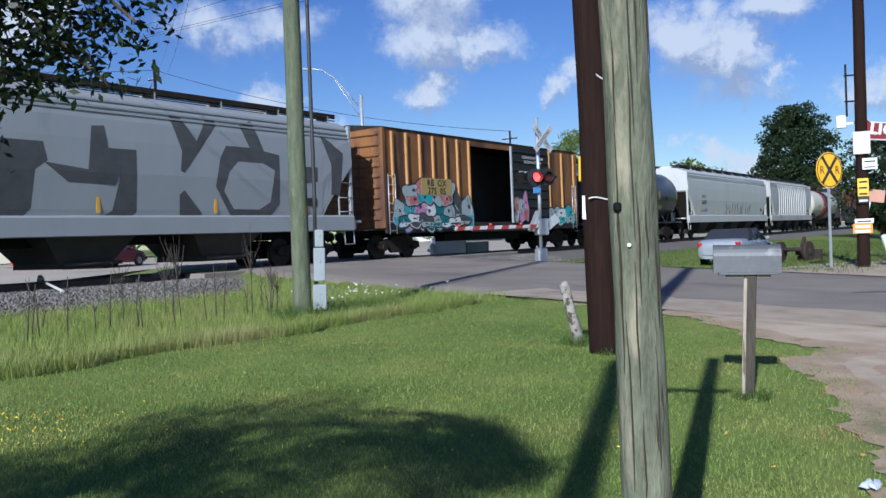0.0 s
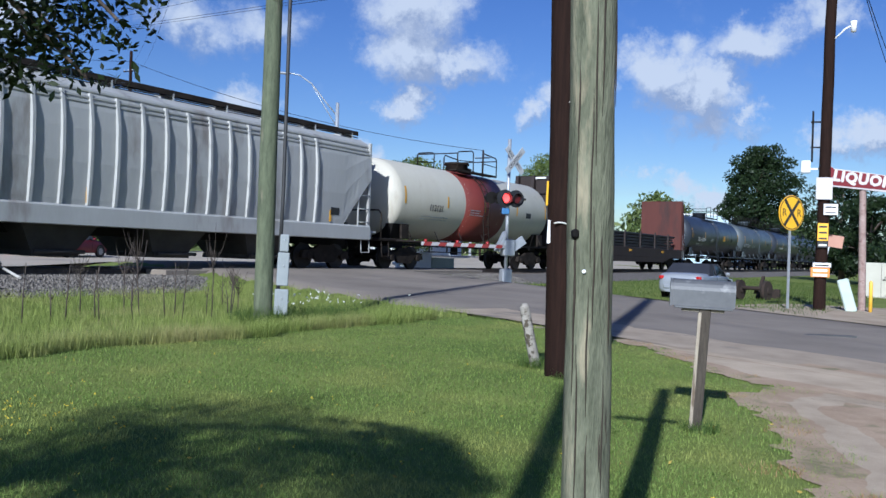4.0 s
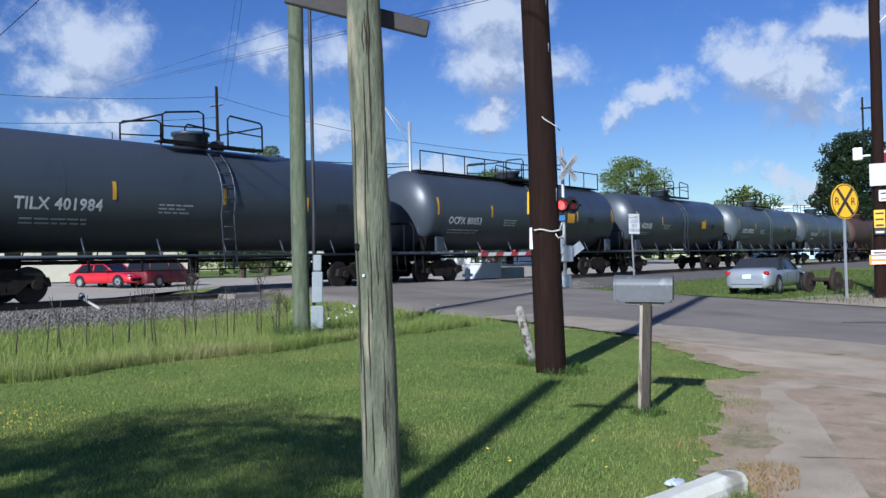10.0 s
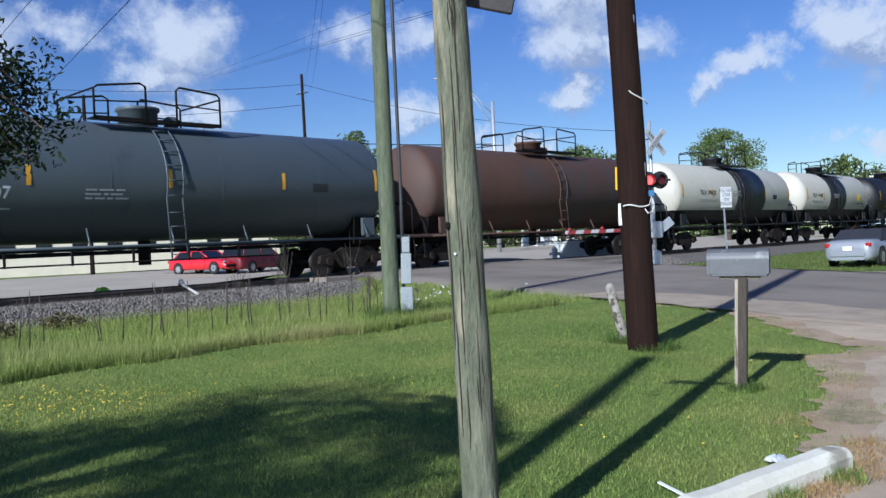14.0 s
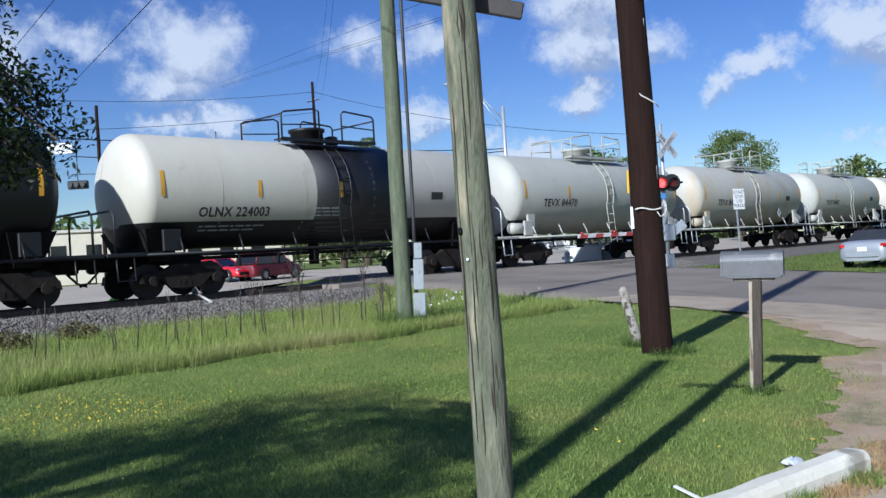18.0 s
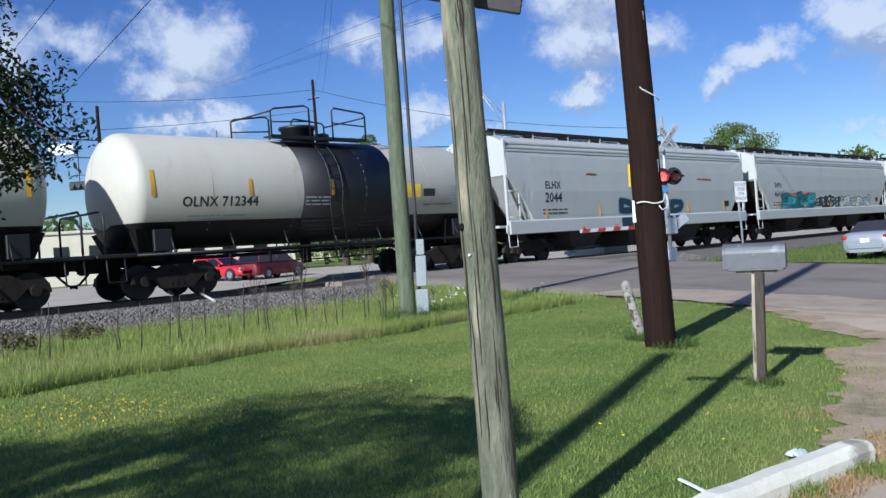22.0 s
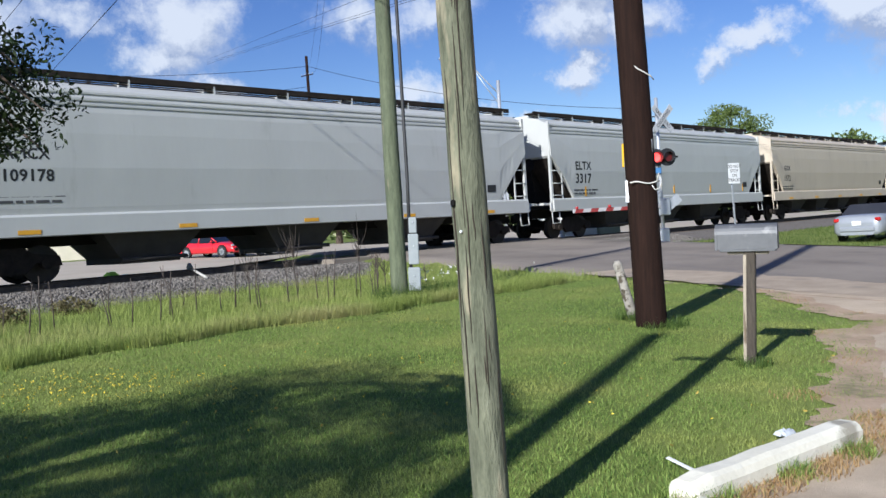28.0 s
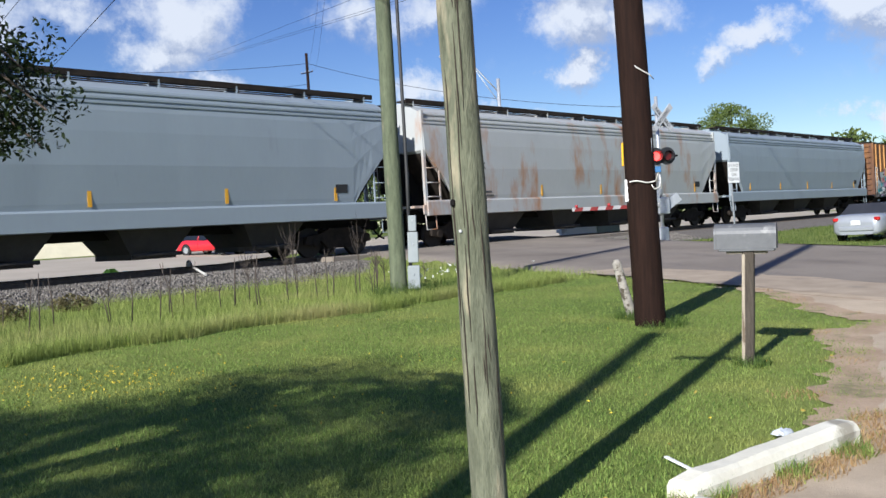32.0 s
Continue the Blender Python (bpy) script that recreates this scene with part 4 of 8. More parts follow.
def throw_up(car, x0, x1, z0, z1, n, fills, edge, rnd, half_width, lift=0.002):
    """A row of overlapping sprayed block letters: dark outline, coloured fill, cut-ins and a few drips."""
    step = (x1 - x0) / n

    def lay(outline, k, mat, label=""):
        part("graffiti", filled(outline, half_width, lift + 0.25 * k), M_SPRAY[mat], car, label)

    for i in range(n):
        cx, w = x0 + step * (i + 0.5), step * rnd.uniform(0.50, 0.66)
        lo, hi = z0 + rnd.uniform(0, 0.12), z1 - rnd.uniform(0, 0.25) * (z1 - z0)
        mx, mz, hw, hh = cx, (lo + hi) / 2, w * 1.08, (hi - lo) / 2
        p1, p2, p3 = rnd.uniform(0, 6.28), rnd.uniform(0, 6.28), rnd.uniform(0, 6.28)

        def blob(grow):
            out = []
            for q in range(40):
                a = 2 * math.pi * q / 40
                ca, sa = math.cos(a), math.sin(a)
                rr = (abs(ca) ** 3.2 + abs(sa) ** 3.2) ** (-1 / 3.2) * (1 + 0.13 * math.sin(2 * a + p1) + 0.14 * math.sin(3 * a + p2) + 0.09 * math.sin(5 * a + p3))
                out.append((mx + (hw * rr + grow) * ca, mz + (hh * rr + grow) * sa))
            return out

        lay(blob(0.055), 0.002 * (i % 3), edge, "sprayed bubble letter with a dark outline")
        lay(blob(0.0), 0.008 + 0.002 * (i % 3), fills[i % len(fills)])
        # shaded lower half, counters, inner strokes and a highlight
        lay([(mx + (x - mx) * 0.93, z) for x, z in cut(blob(-0.03), mz - 0.15 * hh, -1)], 0.0145 + 0.001 * (i % 2), fills[(i + 1) % len(fills)])
        for q in range(2):
            a, b = mx + hw * rnd.uniform(-0.3, 0.3), mz + hh * (0.38 if q else -0.42)
            lay([(a + 0.16 * hw * math.cos(c) * (1.4 if q else 1), b + 0.15 * hh * math.sin(c)) for c in np.linspace(0, 5.7, 9)], 0.0165, edge)
        for q in range(3):
            a, b = mx + hw * rnd.uniform(-0.7, 0.7), mz + hh * rnd.uniform(-0.6, 0.6)
            dx, dz = rnd.uniform(-0.35, 0.35) * hw, rnd.uniform(0.15, 0.4) * hh
            lay([(a - dx - 0.018, b - dz), (a - dx + 0.018, b - dz), (a + dx + 0.022, b + dz), (a + dx - 0.018, b + dz)], 0.0175 + 0.001 * q, edge if q else "white")


def letters(car, words, x, z, size, mat, wide=1.0, y=None, wrap=None, name="marking"):
    me = thicken(text_mesh(name, words, size, mat, 1.05, wide, wrap), size * 0.03, 4, 0.0002)
    if y is None:
        for v in me.vertices:
            v.co.y += side_y(z) - side_y(z + v.co.z)
    return part(name, me, None, car, at=pose(x, y if y is not None else -side_y(z) - 0.001, z))


def bars(car, x, z, w, rows, mat, y, h=0.045, gap=0.10):
    for k in range(rows):
        s = Shape()
        u = -w / 2
        rnd = random.Random(k * 7 + int(x * 10))
        while u < w / 2 - 0.1:
            l = rnd.uniform(0.12, 0.4)
            s.box(x + u + l / 2, y, z - k * gap, l, 0.006, h)
            u += l + 0.06
        part("small_print", s, mat, car)


def fitted(words, x0, x1, z, rise=0.0):
    """Words with the size at which they span from x0 to x1."""
    me = text_mesh("trial", words, 1.0, M_MARK_K, 1.05)
    xs = [v.co.x for v in me.vertices]
    return words, (x0 + x1) / 2, z + rise, (x1 - x0) / (max(xs) - min(xs))


def big_tag(car, words, x0, x1, z0, z1, fill, edge, rim=0.05):
    """Tall sprayed block letters with a rim, stretched to a box on the car's side."""
    base = text_mesh("tag", words, 1.0, M_SPRAY[fill], 1.0)
    xs, zs = [v.co.x for v in base.vertices], [v.co.z for v in base.vertices]
    kx, kz = (x1 - x0 - 2 * rim) / (max(xs) - min(xs)), (z1 - z0 - 2 * rim) / (max(zs) - min(zs))
    for v in base.vertices:
        v.co = ((v.co.x - min(xs)) * kx + x0 + rim, 0, (v.co.z - min(zs)) * kz + z0 + rim)
    for swell, lift, mat in ((rim, 0.003, edge), (rim * 0.62, 0.0075, fill)):
        me = thicken(base, swell, 10, 0.0003)
        me.materials.clear()
        me.materials.append(M_SPRAY[mat])
        for v in me.vertices:
            z = v.co.z + 0.05 * math.sin(v.co.x * 2.1)
            v.co = (v.co.x, v.co.y - side_y(z) - lift, z)
        part("graffiti", me, None, car, "sprayed block letters with a bright rim")


def hopper_car(k, L, mat, label, words=(), ink=None, tag=None, ribs=False, bays=3, flat=False, roof=None):
    car = thing("hopper_car", label, "hopper car", group="freight cars")
    half = L / 2 - 0.78
    steps = (0, 0.15, 0.3, 0.5, 0.75, 1.0, 1.25, 1.5)
    stations = [-half + q for q in steps] + list(np.linspace(-half + 2.1, half - 2.1, 27)) + [half - q for q in reversed(steps)]
    rings = []
    for x in stations:
        inn = half - abs(x)
        zb = 1.45 + 1.75 * max(1 - inn / 1.5, 0.0) ** 0.85
        lv = [zb + (4.45 - zb) * (q - 1.45) / 3.0 for q in (1.45, 1.7, 2.6, 3.4, 3.9, 4.25, 4.45)]
        dent = [0.016 * max(noise.noise((x * 0.9, z * 0.4, k * 3.7)), 0.0) * (1.0 if x > -half + 3.2 and inn > 1.6 and 1.6 < z < 4.1 else 0.0) for z in lv]
        ring = [(x, -side_y(z) + d, z) for z, d in zip(lv, dent)] + [(x, -1.0, 4.64), (x, -0.45, 4.76), (x, 0.45, 4.76), (x, 1.0, 4.64)] + [(x, side_y(z), z) for z in reversed(lv)]
        rings.append(ring)
    part("body", Shape().loft(rings), mat, car)
    # stiffened roof edge
    edge = Shape()
    for sy in (-1, 1):
        for z, o in ((4.36, 0.035), (4.20, 0.02), (4.08, 0.012)):
            edge.box(0, sy * (side_y(z) + 0.01), z, 2 * half, 0.03 + o, 0.045)
    part("roof_edge", edge, mat, car)
    if ribs:
        nr = 15
        rib = Shape().loft([[(a, -side_y(z) - b, z) for a, b in ((-0.06, 0), (-0.04, 0.07), (0.04, 0.07), (0.06, 0))] for z in (1.5, 2.2, 2.9, 3.6, 4.3)]).mesh("rib", mat)
        for i in range(nr):
            part("rib", rib, None, car, at=pose(-half + 3.0 + (2 * half - 6) * i / (nr - 1), 0, 0))
    for sy in (-1, 1):
        part("side_sill", Shape().loft([[(x, sy * 1.40, 1.57), (x, sy * 1.535, 1.56), (x, sy * 1.572, 1.51), (x, sy * 1.575, 1.08), (x, sy * 1.50, 1.06), (x, sy * 1.40, 1.08)] for x in (-half, half)]), mat, car)
    part("underframe", Shape().box(0, 0, 1.02, 2 * half, 0.9, 0.36), M_DARK, car)
    span = L - (6.4 if bays == 4 else 7.6)
    for i in range(bays):
        x = -span / 2 + span * (i + 0.5) / bays
        w = span / bays * 0.34
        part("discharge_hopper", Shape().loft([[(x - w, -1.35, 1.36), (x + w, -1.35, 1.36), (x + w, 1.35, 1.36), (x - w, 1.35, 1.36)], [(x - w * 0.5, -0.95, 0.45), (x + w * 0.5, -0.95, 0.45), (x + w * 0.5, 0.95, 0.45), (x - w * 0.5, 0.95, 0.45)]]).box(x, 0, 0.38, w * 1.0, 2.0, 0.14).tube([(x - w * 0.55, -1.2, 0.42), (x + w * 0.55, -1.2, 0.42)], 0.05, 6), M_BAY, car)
    for sx in (-1, 1):
        part("end_platform", Shape().box(sx * (half - 0.1), 0, 1.36, 1.2, 2.9, 0.08).box(sx * (half - 0.75), -1.49, 1.26, 1.8, 0.06, 0.3, bevel=0.01), mat, car)
        for sy in (-1, 1):
            part("corner_post", Shape().box(sx * (half - 0.02), sy * 1.46, 2.95, 0.13, 0.10, 3.1, bevel=0.015), mat, car)
            part("ladder_post", Shape().box(sx * (half - 0.66), sy * 1.50, 2.12, 0.05, 0.04, 1.4), mat, car)
        part("end_panel", Shape().box(sx * (half - 0.04), 0, 3.92, 0.07, 2.82, 1.0).box(sx * (half - 0.02), 0.35, 3.75, 0.13, 0.14, 1.35), mat, car)
        for z in (1.68, 2.14, 2.62):
            part("grab_rung", Shape().tube([(sx * (half - 0.04), -1.52, z), (sx * (half - 0.67), -1.52, z)], 0.017, 6), mat, car)
        # sloping floor sheet, centre plate and side cut-out behind the ladder
        slope = [(half - q, 1.40 + 1.75 * max(1 - q / 1.5, 0.0) ** 0.85) for q in (0.04, 0.3, 0.6, 0.9, 1.2, 1.5)]
        # dark iron on all but car 25 stands in for shade at the ends
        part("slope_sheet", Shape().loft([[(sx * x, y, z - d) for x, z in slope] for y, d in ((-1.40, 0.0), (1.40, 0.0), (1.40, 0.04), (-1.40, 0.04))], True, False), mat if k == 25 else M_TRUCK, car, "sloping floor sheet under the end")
        # dark centre plate imitates the shaded interior seen through the cut-out
        part("shear_plate", Shape().plate([(sx * (half - 1.9), 1.36), (sx * (half - 0.55), 1.36), (sx * (half - 0.35), 2.2), (sx * (half - 0.2), 3.0), (sx * (half - 0.6), 2.6)], -0.35, 0.35), M_DARK, car)
        part("brake_cylinder", Shape().tube([(sx * (half - 0.1), 0.55, 1.9), (sx * (half - 0.1), 0.55, 2.7)], 0.16, 10), M_DARK, car)
        part("brake_wheel", Shape().tube([(sx * (half + 0.05), -0.5, 2.9), (sx * (half + 0.08), -0.5, 2.9)], 0.26, 16), M_DARK, car)
        part("end_ladder", ladder_shape(sx * (half + 0.08), 0.9, 1.3, 4.5, 0.4, "y"), mat, car)
        part("step", Shape().tube([(sx * (half + 0.05), -1.47, 1.2), (sx * (half + 0.05), -1.5, 0.62), (sx * (half - 0.42), -1.5, 0.62), (sx * (half - 0.42), -1.47, 1.2)], 0.022, 6), mat, car)
    for sy in (-0.62, 0.62):
        w = part("roof_walk", Shape().box(0, sy, 4.88, 2 * half + 0.1, 0.42, 0.05), roof or M_TRUCK, car, "dark steel grating walkway")
        part("walk_edge", Shape().box(0, sy * 1.36, 4.88, 2 * half + 0.1, 0.03, 0.15), roof or M_TRUCK, w)
        part("walk_rail", Shape().box(0, sy * 1.36, 4.74, 2 * half + 0.1, 0.02, 0.035), roof or M_TRUCK, w)
    post = Shape().box(0, 0, 4.74, 0.05, 1.72, 0.26).mesh("walk_post", mat)
    for i in range(9):
        part("walk_post", post, None, car, at=pose(-half + 0.3 + (2 * half - 0.6) * i / 8, 0, 0))
    hatch = Shape().box(0, 0, 4.78, L * 0.72, 0.55, 0.10, bevel=0.03)
    part("hatch", hatch, M_TRUCK, car)
    for i in range(5):
        x = -half + 2.2 + (2 * half - 4.4) * i / 4
        if flat:
            part("reflector", Shape().box(x, -1.578, 1.17, 0.50, 0.012, 0.10), M_AMBER, car)
        else:
            part("reflector", Shape().box(x, -side_y(1.85) - 0.004, 1.85, 0.10, 0.012, 0.46), M_AMBER, car)
    running_gear(car, L, L - 5.2)
    part("data_plate", on_side([(half - 2.2, 1.85), (half - 1.75, 1.85), (half - 1.75, 2.1), (half - 2.2, 2.1)], 0.012), M_MARK_K, car)
    for w, x, z, size in words:
        letters(car, w, x, z - 0.18, size, ink or M_MARK_K)
    if words:
        bars(car, words[0][1] + 0.1, words[-1][2] - 0.62, 1.5, 2, M_SPRAY["char"], -side_y(1.9) - 0.001, 0.06, 0.13)
    return car, half


def tank_car(k, L, mat, label, words=(), ink=None, R=1.52, bands=(), long_walk=False, ends=None, cap=None, amber=True, placard=False, low=None, plate_x=None, plate_a=(1.36, 1.64)):
    car = thing("tank_car", label, "tank car", group="freight cars")
    half, zc = L / 2 - 0.72, 1.24 + R
    def shell(x0, x1, dome0, dome1, r=R):
        rings = []
        if dome0:
            rings = [(x0 + 0.62 - 0.62 * math.sqrt(max(1 - u * u, 0)), r * u) for u in (0.05, 0.35, 0.6, 0.8, 0.92, 0.98)]
        rings.append((x0 + (0.62 if dome0 else 0), r))
        rings.append((x1 - (0.62 if dome1 else 0), r))
        if dome1:
            rings += [(x1 - 0.62 + 0.62 * math.sqrt(max(1 - u * u, 0)), r * u) for u in (0.98, 0.92, 0.8, 0.6, 0.35, 0.05)]
        n = 64
        return Shape().loft([[(x, rr * math.sin(2 * math.pi * j / n), zc - rr * math.cos(2 * math.pi * j / n)) for j in range(n)] for x, rr in rings], True, True, True)
    part("tank", shell(-half, half, True, True), mat, car)
    for x0, x1, m2 in bands:
        part("painted_band", shell(x0 * half, x1 * half, x0 <= -0.99, x1 >= 0.99, R + 0.006), m2, car)
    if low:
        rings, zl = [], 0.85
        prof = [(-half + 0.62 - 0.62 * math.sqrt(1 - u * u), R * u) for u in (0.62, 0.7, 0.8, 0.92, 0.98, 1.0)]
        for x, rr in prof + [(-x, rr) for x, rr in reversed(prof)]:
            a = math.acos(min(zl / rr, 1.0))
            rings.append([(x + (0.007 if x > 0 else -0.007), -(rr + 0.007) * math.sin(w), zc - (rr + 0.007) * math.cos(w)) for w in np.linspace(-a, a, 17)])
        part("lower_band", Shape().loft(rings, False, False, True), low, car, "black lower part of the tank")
    for x in (-half * 0.62, -half * 0.2, half * 0.2, half * 0.62):
        part("weld_seam", Shape().loft([[(x + o, (R + q) * math.sin(2 * math.pi * j / 40), zc - (R + q) * math.cos(2 * math.pi * j / 40)) for j in range(40)] for o, q in ((-0.02, 0.0), (0, 0.008), (0.02, 0.0))], True, False, True), mat, car)
    # top platform, rails and dome
    trim = cap or M_DARK
    part("manway", Shape().tube([(0, 0, zc + R - 0.1), (0, 0, zc + R + 0.34), (0, 0, zc + R + 0.36), (0, 0, zc + R + 0.44), (0, 0, zc + R + 0.46)], [0.50, 0.50, 0.56, 0.56, 0.40], 20), mat if cap is None else cap, car, "round manway with bolted lid")
    part("valve_housing", Shape().tube([(0.95, 0, zc + R - 0.1), (0.95, 0, zc + R + 0.26), (0.95, 0, zc + R + 0.30)], [0.2, 0.2, 0.1], 12), mat if cap is None else cap, car)
    pl = Shape()
    for sy in (-1, 1):
        pl.box(0.1, sy * 0.82, zc + R - 0.02, 3.5, 0.42, 0.04).box(0.1, sy * 1.02, zc + R - 0.03, 3.5, 0.03, 0.10)
    part("platform", pl, trim, car, "steel grating platform")
    for sy in (-1, 1):
        y, z0 = sy * 1.02, zc + R - 0.05
        part("hand_rail", Shape().tube([(-1.65, y, z0), (-1.65, y, z0 + 0.72), (-1.55, y, z0 + 0.80), (-0.45, y, z0 + 0.95), (-0.3, y, z0 + 0.88), (-0.3, y, z0)], 0.028, 6).tube([(-1.65, y, z0 + 0.42), (-0.3, y, z0 + 0.5)], 0.02, 6), trim, car)
        part("hand_rail", Shape().tube([(0.55, y, z0), (0.55, y, z0 + 0.86), (0.65, y, z0 + 0.95), (1.75, y, z0 + 0.86), (1.84, y, z0 + 0.78), (1.84, y, z0)], 0.028, 6).tube([(0.55, y, z0 + 0.5), (1.84, y, z0 + 0.45)], 0.02, 6), trim, car)
    for x in (-1.65, 1.84):
        part("end_bar", Shape().tube([(x, -1.02, zc + R + 0.68), (x, 1.02, zc + R + 0.68)], 0.024, 6), trim, car)
    if long_walk:
        lw = Shape().box(0, -0.55, zc + R - 0.02, 2 * half - 1.2, 0.36, 0.04)
        z0 = zc + R
        for i in range(11):
            x = -half + 0.7 + (2 * half - 1.4) * i / 10
            lw.tube([(x, -0.74, z0 - 0.1), (x, -0.74, z0 + 0.72)], 0.024, 6)
        lw.tube([(-half + 0.7, -0.74, z0 + 0.72), (half - 0.7, -0.74, z0 + 0.72)], 0.024, 6)
        part("top_walkway", lw, trim, car, "long railed walkway along the top")
    # side ladder over the curve
    lad = Shape()
    for dx in (-0.22, 0.22):
        pts = [(0.1 + dx, -(R + 0.06) * math.sin(a), zc - (R + 0.06) * math.cos(a)) for a in np.linspace(1.25, 2.6, 9)]
        lad.tube([(0.1 + dx, -R - 0.10, 0.75)] + pts, 0.022, 6)
    for a in np.linspace(1.3, 2.5, 6):
        y, z = -(R + 0.06) * math.sin(a), zc - (R + 0.06) * math.cos(a)
        lad.tube([(-0.12, y, z), (0.32, y, z)], 0.016, 6)
    for z in (0.85, 1.2, 1.55, 1.9):
        lad.tube([(-0.12, -R - 0.10, z), (0.32, -R - 0.10, z)], 0.016, 6)
    part("side_ladder", lad, mat if cap is None else cap, car)
    # running board rail, stub sills and bolsters
    side = Shape()
    for sy in (-1, 1):
        y = sy * (R + 0.05)
        side.tube([(-half + 0.2, y, 1.10), (half - 0.2, y, 1.10)], 0.035, 6)
        for i in range(7):
            x = -half + 1.2 + (2 * half - 2.4) * i / 6
            side.tube([(x, y, 1.10), (x + 0.02, y * 0.86, 1.55)], 0.022, 6)
    part("side_rail", side, mat if cap is None else cap, car)
    low_sh = Shape().box(0, 0, 0.98, 2 * half, 0.34, 0.10)
    for i in range(6):
        low_sh.box(-half * 0.5 + half * i / 5, -0.9, 0.86, 0.05, 0.05, 0.34)
    low_sh.tube([(-half * 0.55, -0.9, 0.72), (half * 0.55, -0.9, 0.72)], 0.022, 6).tube([(0, 0, 1.3), (0, 0, 0.62)], 0.16, 10)
    part("underframe", low_sh, M_DARK, car)
    for sx in (-1, 1):
        x = sx * (half - 0.9)
        part("saddle", Shape().loft([[(x - 0.55, -1.25, 1.75), (x + 0.55, -1.25, 1.75), (x + 0.55, 1.25, 1.75), (x - 0.55, 1.25, 1.75)], [(x - 0.3, -0.9, 0.95), (x + 0.3, -0.9, 0.95), (x + 0.3, 0.9, 0.95), (x - 0.3, 0.9, 0.95)]]).box(x, 0, 0.98, 3.0, 0.6, 0.3), M_DARK, car)
        part("end_platform", Shape().box(sx * (half - 0.05), 0, 1.12, 1.5, 2.7, 0.10, bevel=0.02).box(sx * (half - 1.0), -1.33, 1.45, 0.5, 0.10, 0.55, bevel=0.02), mat if cap is None else cap, car)
        e = sx * (half + 0.45)
        part("end_rail", Shape().tube([(e, -1.28, 1.15), (e, -1.28, 2.05), (e, -1.15, 2.2), (e, 1.15, 2.2), (e, 1.28, 2.05), (e, 1.28, 1.15)], 0.03, 6), M_STEEL if placard else trim, car)
        part("step", Shape().tube([(e, -1.3, 1.1), (e, -1.35, 0.5), (e - sx * 0.45, -1.35, 0.5), (e - sx * 0.45, -1.3, 1.1)], 0.022, 6), M_STEEL if placard else trim, car)
    if amber:
        for i in range(5):
            x = -half + 0.75 + (2 * half - 1.5) * i / 4
            n = 6
            part("reflector", Shape().loft([[(x + o, -(R + 0.012) * math.sin(a), zc - (R + 0.012) * math.cos(a)) for a in np.linspace(1.42, 1.85 if i in (0, 4) else 1.72, n)] for o in (-0.055, 0.055)], False, False), M_AMBER, car)
    if placard:
        x, a = half * 0.47, 0.92
        card = part("placard", Shape().plate([(x, -0.27), (x + 0.27, 0), (x, 0.27), (x - 0.27, 0)], -0.01, 0.01), M_MARK_K, car, "white diamond hazard placard", at=pose(0, -(R + 0.05) * math.sin(a) - 0.12, zc - (R + 0.05) * math.cos(a)))
        part("placard_face", Shape().plate([(x, -0.245), (x + 0.245, 0), (x, 0.245), (x - 0.245, 0)], -0.016, -0.0105), M_MARK_W, card)
        part("placard_mark", Shape().box(x, -0.019, 0.0, 0.26, 0.004, 0.09).box(x, -0.019, 0.12, 0.10, 0.004, 0.07), M_MARK_K, card)
        for sx in (-1, 1):
            part("air_reservoir", Shape().tube([(sx * half - 0.95 * sx, -1.15, 1.45), (sx * half - 0.88 * sx, -1.15, 1.45), (sx * half - 0.22 * sx, -1.15, 1.45), (sx * half - 0.15 * sx, -1.15, 1.45)], [0.08, 0.2, 0.2, 0.08], 14), mat, car, "round white reservoir by the end sill")
            part("bolster_web", Shape().loft([[(sx * (half - 1.35), y, 1.25), (sx * (half - 1.05), y, 1.25), (sx * (half - 1.0), y, 1.95), (sx * (half - 1.4), y, 1.95)] for y in (-1.36, -1.26)]), mat, car)
    for px, pa, pw in ((half * 0.62, 1.38, 0.26),) if amber else ():
        part("data_plate", Shape().loft([[(px + o, -(R + 0.013) * math.sin(a), zc - (R + 0.013) * math.cos(a)) for a in np.linspace(pa, pa + 0.16, 4)] for o in (-pw, pw)], False, False), M_MARK_K, car, "small dark data plate")
    if plate_x is not None:
        part("hazard_panel", Shape().loft([[(plate_x + o, -(R + 0.014) * math.sin(a), zc - (R + 0.014) * math.cos(a)) for a in np.linspace(*plate_a, 5)] for o in (-0.32, 0.32)], False, False), M_AMBER if mat is not M_T_CREAM else M_SIGN_Y, car, "yellow warning panel")
    running_gear(car, L, L - 4.4)
    for w, x, z, size, m2 in words:
        me = thicken(text_mesh("marking", w, size, m2, 1.05, 1.0, (R + 0.003, z - zc)), size * 0.03, 4, 0.0002)
        part("marking", me, None, car, at=pose(x, -(R + 0.003), z))
    return car, half


def stripe_bars(car, x, z, w, n, mat, R, zc):
    """Lines of small unreadable print that lie on the round side."""
    for k in range(n):
        zz = z - 0.10 * k
        a = math.acos(max(min((zc - zz) / (R + 0.01), 1), -1))
        s = Shape()
        u, rnd = -w / 2, random.Random(int(x * 31) + k)
        while u < w / 2 - 0.08:
            l = rnd.uniform(0.1, 0.38)
            s.box(x + u + l / 2, -(R + 0.010) * math.sin(a), zz, l, 0.006, 0.04, pose(0, 0, 0, math.degrees(math.pi / 2 - a), 0, 0))
            u += l + 0.06
        part("small_print", s, mat, car)


